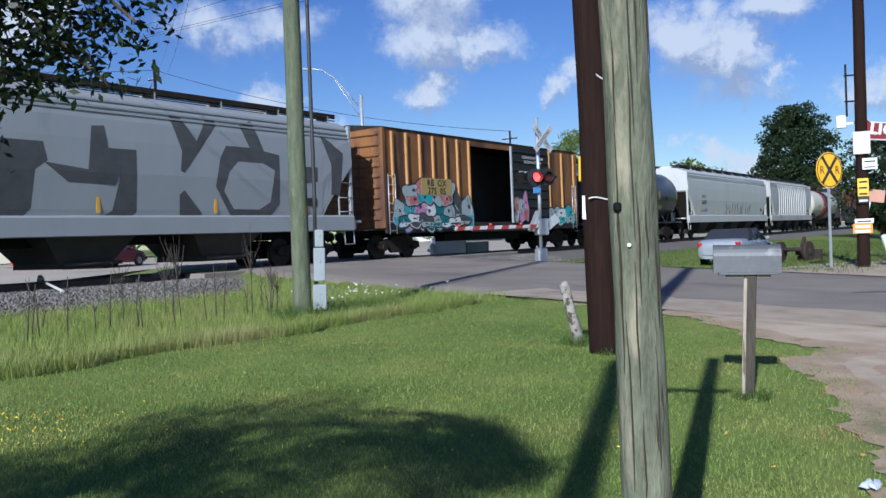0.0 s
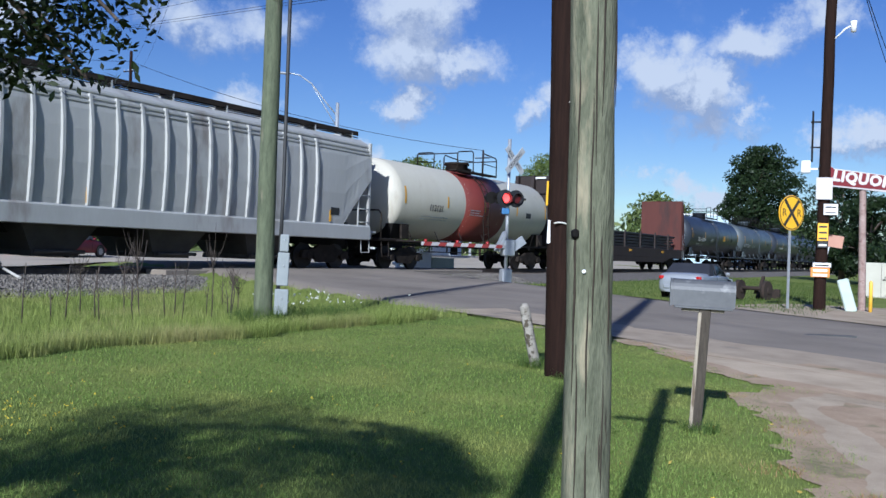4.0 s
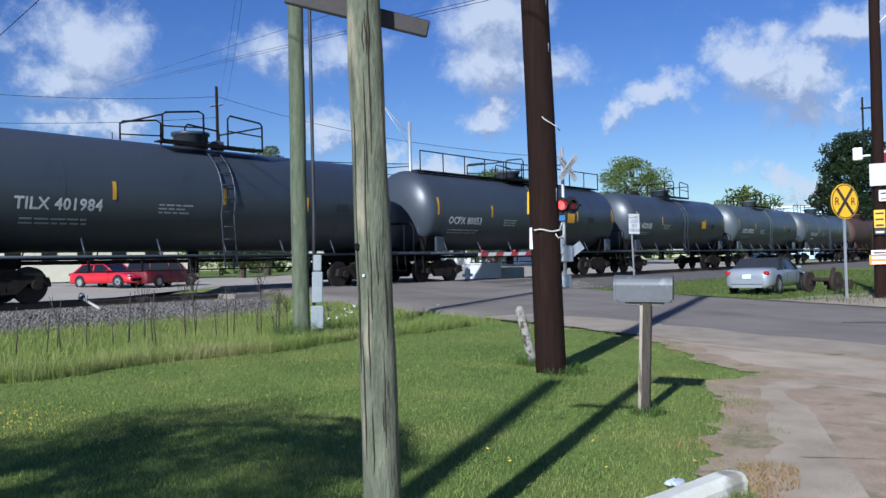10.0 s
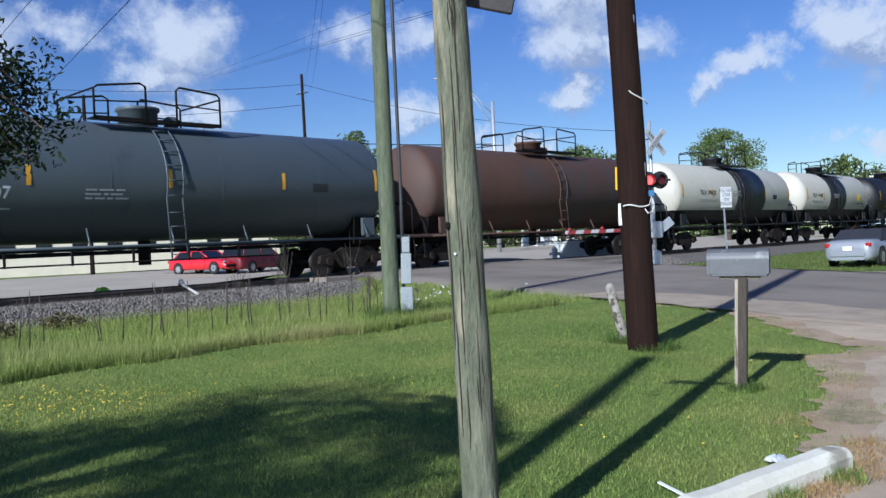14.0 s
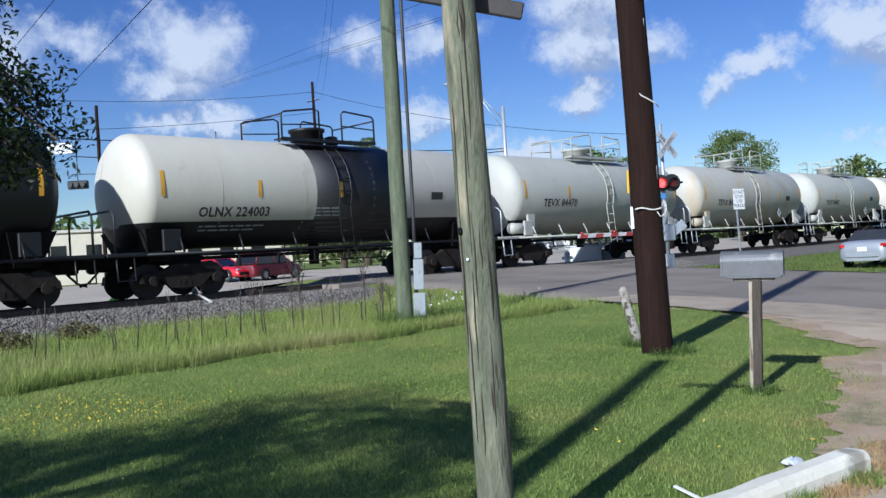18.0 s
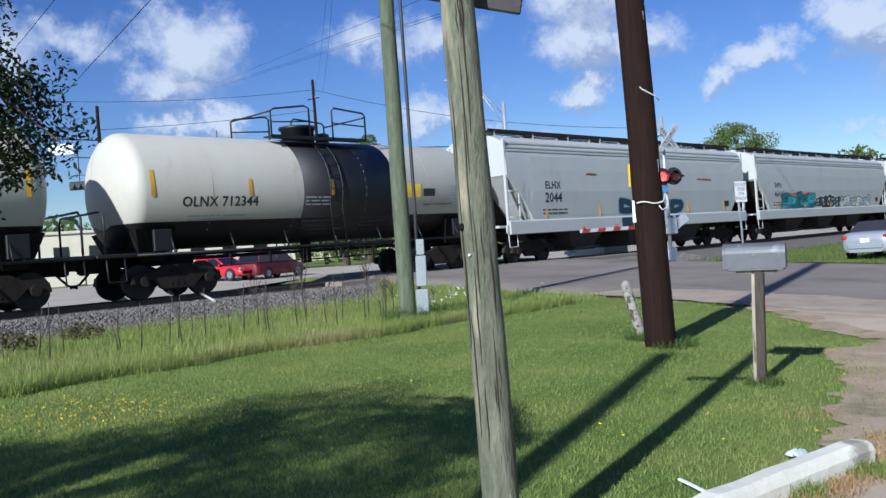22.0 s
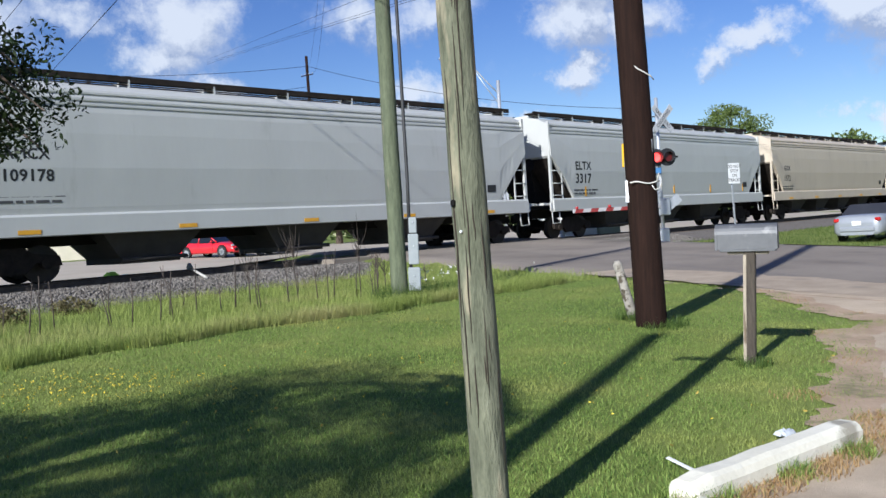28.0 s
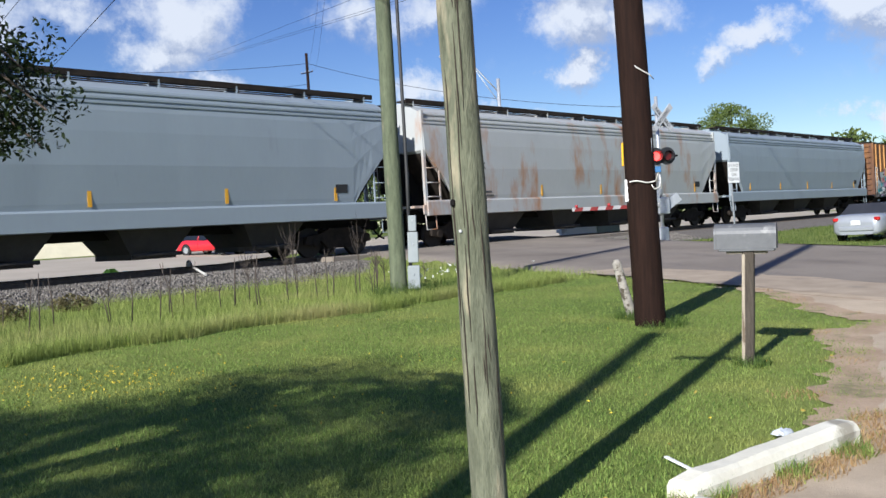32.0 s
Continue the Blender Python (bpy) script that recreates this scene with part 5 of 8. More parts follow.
def boxcar(L, label):
    car = thing("boxcar", label, "boxcar", group="freight cars")
    half, top, bot = L / 2 - 0.95, 4.62, 1.12
    d0, d1, dw = -2.0, 1.2, 3.42     # door opening and the width of the door slid beside it
    part("side_panel", Shape().box((-half + d0) / 2, -1.50, (top + bot) / 2, half + d0, 0.06, top - bot), M_BOX, car)
    part("side_panel", Shape().box((half + d1 + dw) / 2, -1.50, (top + bot) / 2, half - d1 - dw, 0.06, top - bot), M_BOX, car)
    part("far_side", Shape().box(0, 1.50, (top + bot) / 2, 2 * half, 0.06, top - bot), M_INSIDE, car)
    part("lintel", Shape().box((d0 + d1 + dw) / 2, -1.50, top - 0.14, d1 + dw - d0, 0.06, 0.28), M_BOX, car)
    part("floor", Shape().box(0, 0, bot + 0.04, 2 * half, 2.94, 0.10), M_INSIDE, car)
    part("sill", Shape().box(0, -1.53, bot - 0.02, 2 * half, 0.10, 0.34, bevel=0.02).box(1.4, -1.55, bot - 0.10, 6.8, 0.08, 0.26), M_FLAT, car)
    part("roof", Shape().loft([[(x, -1.56, top - 0.03), (x, -1.56, top + 0.03), (x, 0, top + 0.22), (x, 1.56, top + 0.03), (x, 1.56, top - 0.03)] for x in (-half - 0.03, half + 0.03)]), M_TRUCK, car, "dark ribbed roof")
    door = part("door", Shape().box(d1 + dw / 2, -1.58, (top + bot) / 2, dw, 0.06, top - bot - 0.2), M_DOOR, car, "black sliding door pushed open")
    for k in range(8):
        part("door_rib", Shape().box(d1 + dw / 2, -1.62, bot + 0.4 + k * 0.40, dw - 0.15, 0.05, 0.08, bevel=0.015), M_DOOR, door)
    part("door_edge", Shape().box(d1 + 0.0, -1.60, (top + bot) / 2, 0.08, 0.08, top - bot - 0.2), M_STEEL, door)
    rib = Shape().loft([[(-0.07, -1.53, z), (-0.04, -1.60, z), (0.04, -1.60, z), (0.07, -1.53, z)] for z in (bot + 0.15, top - 0.1)]).mesh("side_rib", paint("boxcar_rib", (0.42, 0.20, 0.045), (0.22, 0.09, 0.028), 0.8, 0.6))
    for x in list(np.linspace(-half + 0.5, d0 - 0.15, 7)) + list(np.linspace(d1 + dw + 0.25, half - 0.25, 3)):
        part("side_rib", rib, None, car, at=pose(x, 0, 0))
    for sx in (-1, 1):
        end = Shape().box(sx * half, 0, (top + bot) / 2, 0.06, 3.0, top - bot)
        wall = part("end_wall", end, M_BOX, car, "corrugated rusty end wall")
        for k in range(9):
            part("corrugation", Shape().box(sx * (half + 0.05), 0, bot + 0.35 + k * 0.37, 0.09, 2.8, 0.17, bevel=0.04), M_BOX, wall)
        part("corner_post", Shape().box(sx * half, -1.52, (top + bot) / 2, 0.14, 0.12, top - bot), M_BOX, car)
        part("ladder", ladder_shape(sx * (half - 0.35), -1.60, 0.9, 3.0), M_STEEL, car)
    part("underframe", Shape().box(0, 0, 0.92, 2 * half, 0.7, 0.3).box(0, -0.6, 0.72, 6, 0.5, 0.3), M_DARK, car)
    throw_up(car, -half + 0.45, d0 - 0.15, 1.0, 2.35, 8, ("haze", "cyan", "pink", "white", "teal", "haze", "char"), "navy", random.Random(11), lambda z: 1.604)
    throw_up(car, -half + 1.2, d0 - 1.6, 1.9, 2.9, 4, ("haze", "rose", "cyan"), "black", random.Random(15), lambda z: 1.612)
    throw_up(car, -half + 0.7, d0 - 0.4, 1.05, 1.6, 7, ("teal", "white", "char", "haze"), "black", random.Random(14), lambda z: 1.618)
    throw_up(car, d1 + dw + 0.15, half - 0.5, 1.1, 2.1, 3, ("haze", "white", "cyan"), "black", random.Random(12), lambda z: 1.604)
    throw_up(car, d1 + 0.12, d1 + 1.3, 1.25, 2.5, 3, ("rose", "haze", "pink"), "char", random.Random(13), lambda z: 1.648)
    mid = (-half + d0) / 2 + 0.25
    part("name_patch", Shape().box(mid, -1.622, 2.62, 2.0, 0.008, 0.62), surf("faded_patch", (0.36, 0.25, 0.075), (0.46, 0.34, 0.12), 0.7, 2, 0.02), car, "faded yellow patch under the reporting marks")
    for w, z in (("RB  OX", 2.75), ("375  05", 2.45)):
        letters(car, w, mid, z, 0.34, M_MARK_K, wide=1.1, y=-1.628)
    for k, (w, z) in enumerate((("CLOSE AND LOCK DOORS", 4.1), ("BEFORE MOVING CAR", 3.9))):
        letters(car, w, d1 + 1.9, z, 0.16, M_MARK_W, y=-1.652)
    bars(car, d1 + 1.0, 3.45, 0.8, 4, M_MARK_W, -1.65, 0.07, 0.13)
    running_gear(car, L, L - 4.6)
    return car


def bulkhead_flat(L, label):
    car = thing("bulkhead_flatcar", label, "flatcar", group="freight cars")
    half = L / 2 - 0.9
    part("deck", Shape().box(0, 0, 1.36, 2 * half, 3.0, 0.16).box(0, -1.46, 1.16, 2 * half, 0.10, 0.62, bevel=0.03).box(0, 1.46, 1.16, 2 * half, 0.10, 0.62), M_FLAT, car)
    part("side_beam", Shape().plate([(-half + 2.5, 0.9), (-half + 4.5, 0.55), (half - 4.5, 0.55), (half - 2.5, 0.9)], -1.50, -1.40), M_FLAT, car)
    for sx in (-1, 1):
        m2 = M_BULK if sx > 0 else M_FLAT
        b = part("bulkhead", Shape().box(sx * (half - 0.55), 0, 3.2, 0.14, 3.0, 3.6, bevel=0.02), m2, car, "tall rusty end bulkhead")
        for y in (-1.44, -0.5, 0.5, 1.44):
            part("bulkhead_rib", Shape().loft([[(sx * (half - 0.50), y - 0.09, z), (sx * (half - 0.50) + sx * w, y - 0.09, z), (sx * (half - 0.50) + sx * w, y + 0.09, z), (sx * (half - 0.50), y + 0.09, z)] for z, w in ((1.44, 0.75), (5.0, 0.25))]), m2, b)
        for z in (2.3, 3.2, 4.1):
            part("bulkhead_beam", Shape().box(sx * (half - 0.42), 0, z, 0.14, 2.9, 0.12), m2, b)
        part("ladder", ladder_shape(sx * (half - 0.05), -1.52, 0.8, 2.6), M_STEEL, car)
    for r in range(5):
        for c in range(7):
            part("steel_bar", Shape().box(0.2 * ((r + c) % 3) - 0.2, -1.2 + c * 0.4, 1.56 + r * 0.19, 2 * half - 3.2 - 0.5 * ((r * 3 + c) % 4), 0.30, 0.15, bevel=0.03), M_PIPE, car, "long dark rolled steel bar")
    for x in np.linspace(-half + 3.5, half - 3.5, 6):
        part("stake", Shape().box(x, -1.47, 1.95, 0.10, 0.10, 1.1), M_FLAT, car)
    for x in (-half * 0.5, -0.5, half * 0.55):
        part("reflector", Shape().box(x, -1.52, 1.25, 0.5, 0.012, 0.12), M_AMBER, car)
    running_gear(car, L, L - 4.8)
    part("small_print", Shape().box(-half + 0.39, -0.55, 4.88, 0.01, 0.42, 0.10).box(-half + 0.39, 0.1, 4.88, 0.01, 0.62, 0.10), M_MARK_W, car)
    letters(car, "CN", -half * 0.62, 1.2, 0.38, M_MARK_F, y=-1.53)
    return car


# where each coupling lies along the track at the start
GAPS = [2.4, 23.0, 40.05, 55.8, 78.0, 96.4, 110.97, 135.1, 151.47, 167.16, 182.29, 198.92, 215.92, 231.58, 247.62, 264.42, 281.01, 296.36, 309.94, 323.65, 338.6,
        351.86, 366.16, 379.27, 392.35, 407.2, 427.38, 448.9, 470.41, 491.79, 513.27, 533.24, 554.18, 574.81, 596.53, 617.78, 635.0]
GAPS = [g + 0.3 if k >= 7 else g for k, g in enumerate(GAPS)]
MOVED = {2: 0.3, 6: 0.8, 7: -0.35, 8: 0.5, 9: -0.35, 10: 0.75, 11: 0.8, 12: 0.8, 13: 0.75, 14: 0.7, 15: 0.7, 16: 0.65, 17: 0.65, 18: 0.6, 19: 0.55, 20: -0.1, 21: 0.3, 22: 0.1, 23: 0.3, 24: 0.7}
GAPS = [round(g + MOVED.get(k, 0.0), 2) for k, g in enumerate(GAPS)]
SPEED, SLOW = 17.721, 0.01076
CARS = []


def length(k):
    return GAPS[k + 1] - GAPS[k]


def add_car(k, made):
    CARS.append((k, made[0] if isinstance(made, tuple) else made))
    return made


made = add_car(0, hopper_car(0, length(0), M_H_GREY, "grey covered hopper car with huge charcoal letters sprayed on its side"))
c0 = made[0]
K_TOP = [(2.21, 4.16), (2.58, 4.16), (3.06, 3.56), (3.44, 4.17), (3.76, 4.21), (3.79, 4.04), (2.59, 2.69), (2.48, 2.74), (2.55, 3.25)]
K_LOW = [(2.43, 2.10), (2.59, 2.23), (3.33, 1.46), (2.43, 1.46)]
RING = [(3.86, 3.15), (4.09, 3.50), (4.98, 3.50), (4.65, 4.12), (5.14, 4.29), (5.54, 3.43), (6.16, 3.35), (6.12, 1.92), (5.72, 1.48), (4.26, 1.46), (3.66, 2.36)]
HOLE = [(4.51, 3.08), (5.49, 3.07), (5.94, 2.89), (5.75, 1.95), (5.30, 1.73), (4.32, 1.74), (3.96, 2.24), (4.17, 2.77)]
RIGHT = [(8.01, 4.17), (9.10, 3.57), (8.87, 2.23), (8.45, 2.22), (8.49, 3.18)]
DASH = [(7.12, 3.06), (7.84, 3.06), (7.81, 2.61), (7.24, 2.54)]
BAR = [(-1.39, 2.79), (-0.25, 2.66), (-0.11, 3.71), (0.23, 3.74), (0.31, 3.20), (1.12, 3.20), (1.09, 1.64), (0.82, 1.46), (-0.04, 1.46), (0.39, 1.68), (0.68, 2.70), (0.47, 2.30), (-0.78, 2.34)]
BLOCK = [(-2.91, 3.26), (-1.37, 3.25), (-1.28, 2.82), (-1.60, 2.60), (-1.71, 1.73), (-1.96, 1.47), (-2.99, 1.46)]
for o in (K_TOP, K_LOW, RING, RIGHT, DASH, BAR, BLOCK, [(-5.2, 3.8), (-4.2, 3.9), (-4.2, 2.6), (-4.8, 1.5), (-5.3, 1.6)], [(-7.4, 3.4), (-6.2, 3.6), (-6.3, 1.8), (-7.2, 1.6)]):
    part("graffiti", on_side(o, 0.003), M_SPRAY["char"], c0, "large charcoal sprayed letter stroke")
part("graffiti", on_side(HOLE, 0.005), M_H_GREY, c0)
add_car(1, boxcar(length(1), "rusty orange-brown boxcar with an open black door and graffiti"))


def grey_tank(k, mat, words, label, **kw):
    R = kw.get("R", 1.52)
    words = [(w, x - (MOVED.get(k, 0.0) + MOVED.get(k + 1, 0.0)) / 2, z, size, m2) for w, x, z, size, m2 in words]
    made = add_car(k, tank_car(k, length(k), mat, label, words, **kw))
    for w, x, z, size, m2 in words[:1]:
        stripe_bars(made[0], x, z - 0.34, 1.8, 2, M_MARK_F, R, 1.24 + R)
        stripe_bars(made[0], x + 3.2, z + 0.1, 0.9, 3, M_MARK_F, R, 1.24 + R)
    return made


M_YELLOW_DIM = surf("faded_yellow_mark", (0.22, 0.13, 0.02), (0.3, 0.18, 0.03), 0.6)
grey_tank(2, M_T_DARK, [(*fitted("UTLX 641852", -5.75, -3.43, 2.25), M_YELLOW_DIM)], "charcoal tank car with grimy sides and graffiti", plate_x=3.6, plate_a=(0.98, 1.16))
rnd = random.Random(31)
for i in range(9):
    x, pts = 1.1 + i * 0.26, []
    for j in range(5):
        a = 0.98 + 0.22 * (j % 2) + rnd.uniform(-0.06, 0.06)
        pts.append((x + rnd.uniform(-0.14, 0.24), -1.525 * math.sin(a), 2.76 - 1.525 * math.cos(a)))
    part("graffiti", Shape().tube(pts, 0.012, 5), M_MARK_F, CARS[-1][1], "thin pale sprayed scrawl")
add_car(3, hopper_car(3, length(3), M_H_LIGHT, "pale grey covered hopper car with thin graffiti", [fitted("DOWX", -7.5, -6.6, 2.82, 0.18), fitted("66869", -7.5, -6.45, 2.42, 0.18)], bays=4))
rnd = random.Random(9)
for i in range(10):
    x = -1.5 + i * 0.72
    path = [(x + rnd.uniform(-0.3, 0.35), 1.62 + 0.9 * (k % 2) * rnd.uniform(0.6, 1.0)) for k in range(4)]
    part("graffiti", Shape().tube([(a, -side_y(b) - 0.004, b) for a, b in path], 0.012, 5), M_SPRAY["char"], CARS[-1][1], "thin black sprayed line")
add_car(4, hopper_car(4, length(4), M_H_OLD, "stained white ribbed covered hopper car", ribs=True))
grey_tank(5, M_T_CREAM, [("112121", -3.6, 2.45, 0.34, M_MARK_K)], "white tank car with a broad dark red middle band", bands=((-0.24, 0.28, M_T_RED),), cap=M_TRUCK)
add_car(6, bulkhead_flat(length(6), "brown bulkhead flatcar carrying long dark steel bars"))
grey_tank(7, M_T_DARK, [(*fitted("TILX 402014", -5.6, -3.4, 2.4), M_MARK_W)], "charcoal tank car with white reporting marks", plate_x=2.4)
grey_tank(8, M_T_TEAL, [(*fitted("OCPX 80266", -6.22, -3.96, 2.26), M_MARK_W)], "grey-green tank car with a railed top walkway", long_walk=True)
grey_tank(9, M_T_DARK, [(*fitted("OCPX 80106", -5.25, -3.4, 2.36), M_MARK_W)], "charcoal tank car with white reporting marks", long_walk=True)
grey_tank(10, M_T_GREY, [(*fitted("TILX 401984", -5.2, -3.0, 2.35), M_MARK_W)], "slate grey tank car with white reporting marks", plate_x=2.9)
grey_tank(11, M_T_GREY, [(*fitted("OCPX 80053", -5.6, -3.48, 2.33), M_MARK_W)], "slate grey tank car with white reporting marks", long_walk=True, plate_x=2.9)
grey_tank(12, M_T_GREY, [(*fitted("TILX 402068", -6.1, -3.84, 2.44), M_MARK_W)], "slate grey tank car with white reporting marks", plate_x=2.9)
grey_tank(13, M_T_TEAL, [(*fitted("OCPX 80302", -5.3, -3.08, 2.39), M_MARK_W)], "grey-green tank car with a scrawl of graffiti")
grey_tank(14, M_T_TEAL, [(*fitted("OCPX 80307", -5.27, -3.17, 2.35), M_MARK_W)], "grey-green tank car with white reporting marks")
grey_tank(15, M_T_BROWN, [], "rust-brown tank car with worn paint", amber=False)
WB = "white tank car with a broad black middle band"
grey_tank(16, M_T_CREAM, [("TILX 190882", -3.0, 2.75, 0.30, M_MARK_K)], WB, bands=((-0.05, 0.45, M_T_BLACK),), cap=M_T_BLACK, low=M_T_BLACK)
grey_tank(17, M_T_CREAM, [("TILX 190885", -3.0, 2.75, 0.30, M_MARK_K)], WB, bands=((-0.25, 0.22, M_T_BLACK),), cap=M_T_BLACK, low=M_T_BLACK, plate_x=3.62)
for w, x0, x1, z in (("SODIUM HYDROXIDE", 3.11, 4.35, 2.25), ("SOLUTION", 3.93, 4.5, 2.07)):
    _, x, z, size = fitted(w, x0, x1, z)
    letters(CARS[-1][1], w, x, z, size, M_MARK_K, y=-1.537, wrap=(1.532, z - 2.76))
stripe_bars(CARS[-1][1], 5.15, 2.78, 1.1, 6, M_MARK_F, 1.52, 2.76)
made = grey_tank(18, M_T_BLACK, [(*fitted("UTLX 631360", -3.8, -1.5, 2.15), M_YELLOW)], "glossy black tank car with yellow reporting marks", cap=M_T_BLACK)
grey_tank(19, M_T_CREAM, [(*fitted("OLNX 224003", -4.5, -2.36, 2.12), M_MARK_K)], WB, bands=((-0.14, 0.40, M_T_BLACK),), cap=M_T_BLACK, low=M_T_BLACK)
TV = "off-white tank car with black reporting marks and a hazard placard"
grey_tank(20, M_T_WHITE, [(*fitted("TEVX 84470", -4.21, -2.1, 2.35), M_MARK_K)], TV, cap=M_T_WHITE, placard=True)
grey_tank(21, M_T_TAN, [(*fitted("TEVX 84491", -4.1, -2.0, 2.35), M_MARK_K)], "off-white tank car with rusty tan stains", cap=M_T_WHITE, placard=True)
grey_tank(22, M_T_WHITE, [(*fitted("TEVX 84482", -4.0, -1.9, 2.35), M_MARK_K)], TV, cap=M_T_WHITE, placard=True)
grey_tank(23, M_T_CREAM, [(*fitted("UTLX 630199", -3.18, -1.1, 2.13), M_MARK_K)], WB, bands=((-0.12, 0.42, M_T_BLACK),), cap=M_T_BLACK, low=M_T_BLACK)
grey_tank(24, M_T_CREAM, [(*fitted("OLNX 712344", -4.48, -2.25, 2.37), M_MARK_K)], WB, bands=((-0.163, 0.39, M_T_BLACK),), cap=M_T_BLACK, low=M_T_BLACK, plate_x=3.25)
_, x, z, size = fitted("SODIUM HYDROXIDE SOLUTION", 3.6, 4.9, 2.2)
letters(CARS[-1][1], "SODIUM HYDROXIDE SOLUTION", x, z, size, M_MARK_K, y=-1.537, wrap=(1.532, z - 2.76))
stripe_bars(CARS[-1][1], 5.5, 2.78, 1.1, 6, M_MARK_F, 1.52, 2.76)
add_car(25, hopper_car(25, length(25), M_H_LIGHT, "pale grey hopper car with rust spots and blue graffiti", [fitted("ELHX", -7.14, -6.2, 2.82, 0.18), fitted("2044", -7.16, -6.14, 2.35, 0.18)]))
c = CARS[-1][1]
big_tag(c, "DIMND", -2.30, 3.20, 1.56, 2.34, "navy", "sky", 0.17)
for i in range(5):
    part("graffiti", Shape().box(-1.72 + 1.1 * i, -1.577, 1.29, 0.86 - 0.05 * (i % 2), 0.008, 0.40, bevel=0.003), M_SPRAY["navy"], c, "sprayed block letters with a bright rim")
    part("graffiti", Shape().box(-1.24 + 1.1 * i, -1.577, 1.31, 0.09, 0.008, 0.36), M_SPRAY["sky"], c, "sprayed block letters with a bright rim")
for x, z, w in ((-4.5, 3.25, 0.8), (-1.2, 3.2, 1.2), (2.0, 3.15, 0.9), (4.4, 3.1, 1.5), (0.6, 3.2, 0.4)):
    part("rust_streak", on_side([(x, z), (x + w, z - 0.02), (x + w * 0.9, z + 0.05), (x + 0.1, z + 0.06)], 0.008), M_BOX, c, "line of rust along the side")
add_car(26, hopper_car(26, length(26), M_H_LIGHT, "pale grey hopper car with red, teal and black graffiti", [fitted("SHPX", -7.9, -6.98, 2.86, 0.18), fitted("464142", -7.93, -6.67, 2.37, 0.18)]))
c = CARS[-1][1]
halo = [(-7.2, 1.5), (-7.05, 2.25), (-6.4, 2.5), (-5.6, 2.42), (-4.8, 2.52), (-3.9, 2.44), (-3.0, 2.5), (-2.4, 2.3), (-2.3, 1.5)]
part("graffiti", on_side(halo, 0.002), M_SPRAY["rose"], c, "red sprayed halo behind the letters")
throw_up(c, -6.9, -2.5, 1.52, 2.42, 5, ("teal", "cyan", "teal"), "black", random.Random(22), side_y, 0.004)
throw_up(c, -2.3, 1.45, 1.50, 2.36, 5, ("black", "navy", "black"), "white", random.Random(23), side_y, 0.005)
throw_up(c, 1.6, 6.7, 1.52, 2.2, 7, ("haze", "white", "haze"), "char", random.Random(24), side_y)
add_car(27, hopper_car(27, length(27), M_H_LIGHT, "grey covered hopper car with plain sides", [fitted("ELTX", -8.0, -7.23, 2.94, 0.18), fitted("8063", -8.0, -7.26, 2.5, 0.18)]))
add_car(28, hopper_car(28, length(28), M_H_OLD, "stained grey covered hopper car with black graffiti scrawls", [fitted("ELTX", -7.89, -7.1, 2.97, 0.18), fitted("7501", -7.89, -7.15, 2.49, 0.18)], bays=4))
c = CARS[-1][1]
throw_up(c, 0.26, 3.4, 1.5, 2.25, 5, ("black", "navy"), "black", random.Random(25), side_y)
rnd = random.Random(26)
for i in range(9):
    x = -6.9 + i * 0.65
    path = [(x + rnd.uniform(-0.2, 0.5), 1.6 + 0.55 * (k % 2) + rnd.uniform(-0.1, 0.1)) for k in range(5)]
    part("graffiti", Shape().tube([(a, -side_y(b) - 0.004, b) for a, b in path], 0.018, 5), M_SPRAY["char"], c, "thin dark sprayed outline")
add_car(29, hopper_car(29, length(29), M_H_LIGHT, "pale grey covered hopper car with a white side sill", flat=True, words=[fitted("AMCX", -8.20, -7.20, 2.9, 0.18), fitted("109178", -8.23, -7.16, 2.42, 0.18)]))
add_car(30, hopper_car(30, length(30), M_H_LIGHT, "grey covered hopper car with rust along the sill", [fitted("ELTX", -7.66, -6.62, 2.8, 0.18), fitted("3317", -7.66, -6.63, 2.3, 0.18)]))
add_car(31, hopper_car(31, length(31), M_H_TAN, "tan covered hopper car", flat=True, words=[fitted("GISX", -8.20, -7.39, 2.83, 0.18), fitted("1572", -8.20, -7.42, 2.27, 0.18)], bays=4))
add_car(32, hopper_car(32, length(32), M_H_BLUE, "blue-grey covered hopper car with dented sides", [fitted("DOWX", -8.21, -7.16, 2.7, 0.18), fitted("37453", -8.24, -7.18, 2.25, 0.18)], bays=4))
add_car(33, hopper_car(33, length(33), M_H_RUST, "pale covered hopper car streaked with orange rust", [fitted("DOWX", -8.20, -7.16, 2.7, 0.18), fitted("68880", -8.20, -7.18, 2.25, 0.18)], bays=4))
add_car(34, hopper_car(34, length(34), M_H_BLUE, "blue-grey covered hopper car"))
add_car(35, boxcar(length(35), "rusty brown boxcar at the end of the train"))


def motions():
    """The train rolls past, slowing a little."""
    for k, car in CARS:
        rows = []
        for i in range(17):
            t = 2.0 * i
            s = (GAPS[k] + GAPS[k + 1]) / 2 - SPEED * t + SLOW * t * t
            x, y, _ = track_point(s, 0.72, 0)
            rows.append((t, pose(x, y, RAIL_TOP, 0, 0, TURN)))
        walk(car, rows)

# ---------------------------------------------------------------- crossing signals and signs
def ground_pose(x, y, rz=0, dz=0.0):
    return pose(x, y, height(x, y) + dz, 0, 0, rz)


def face(nx, ny):
    """The turn that makes a thing's -y side look along (nx, ny)."""
    return math.degrees(math.atan2(nx, -ny))


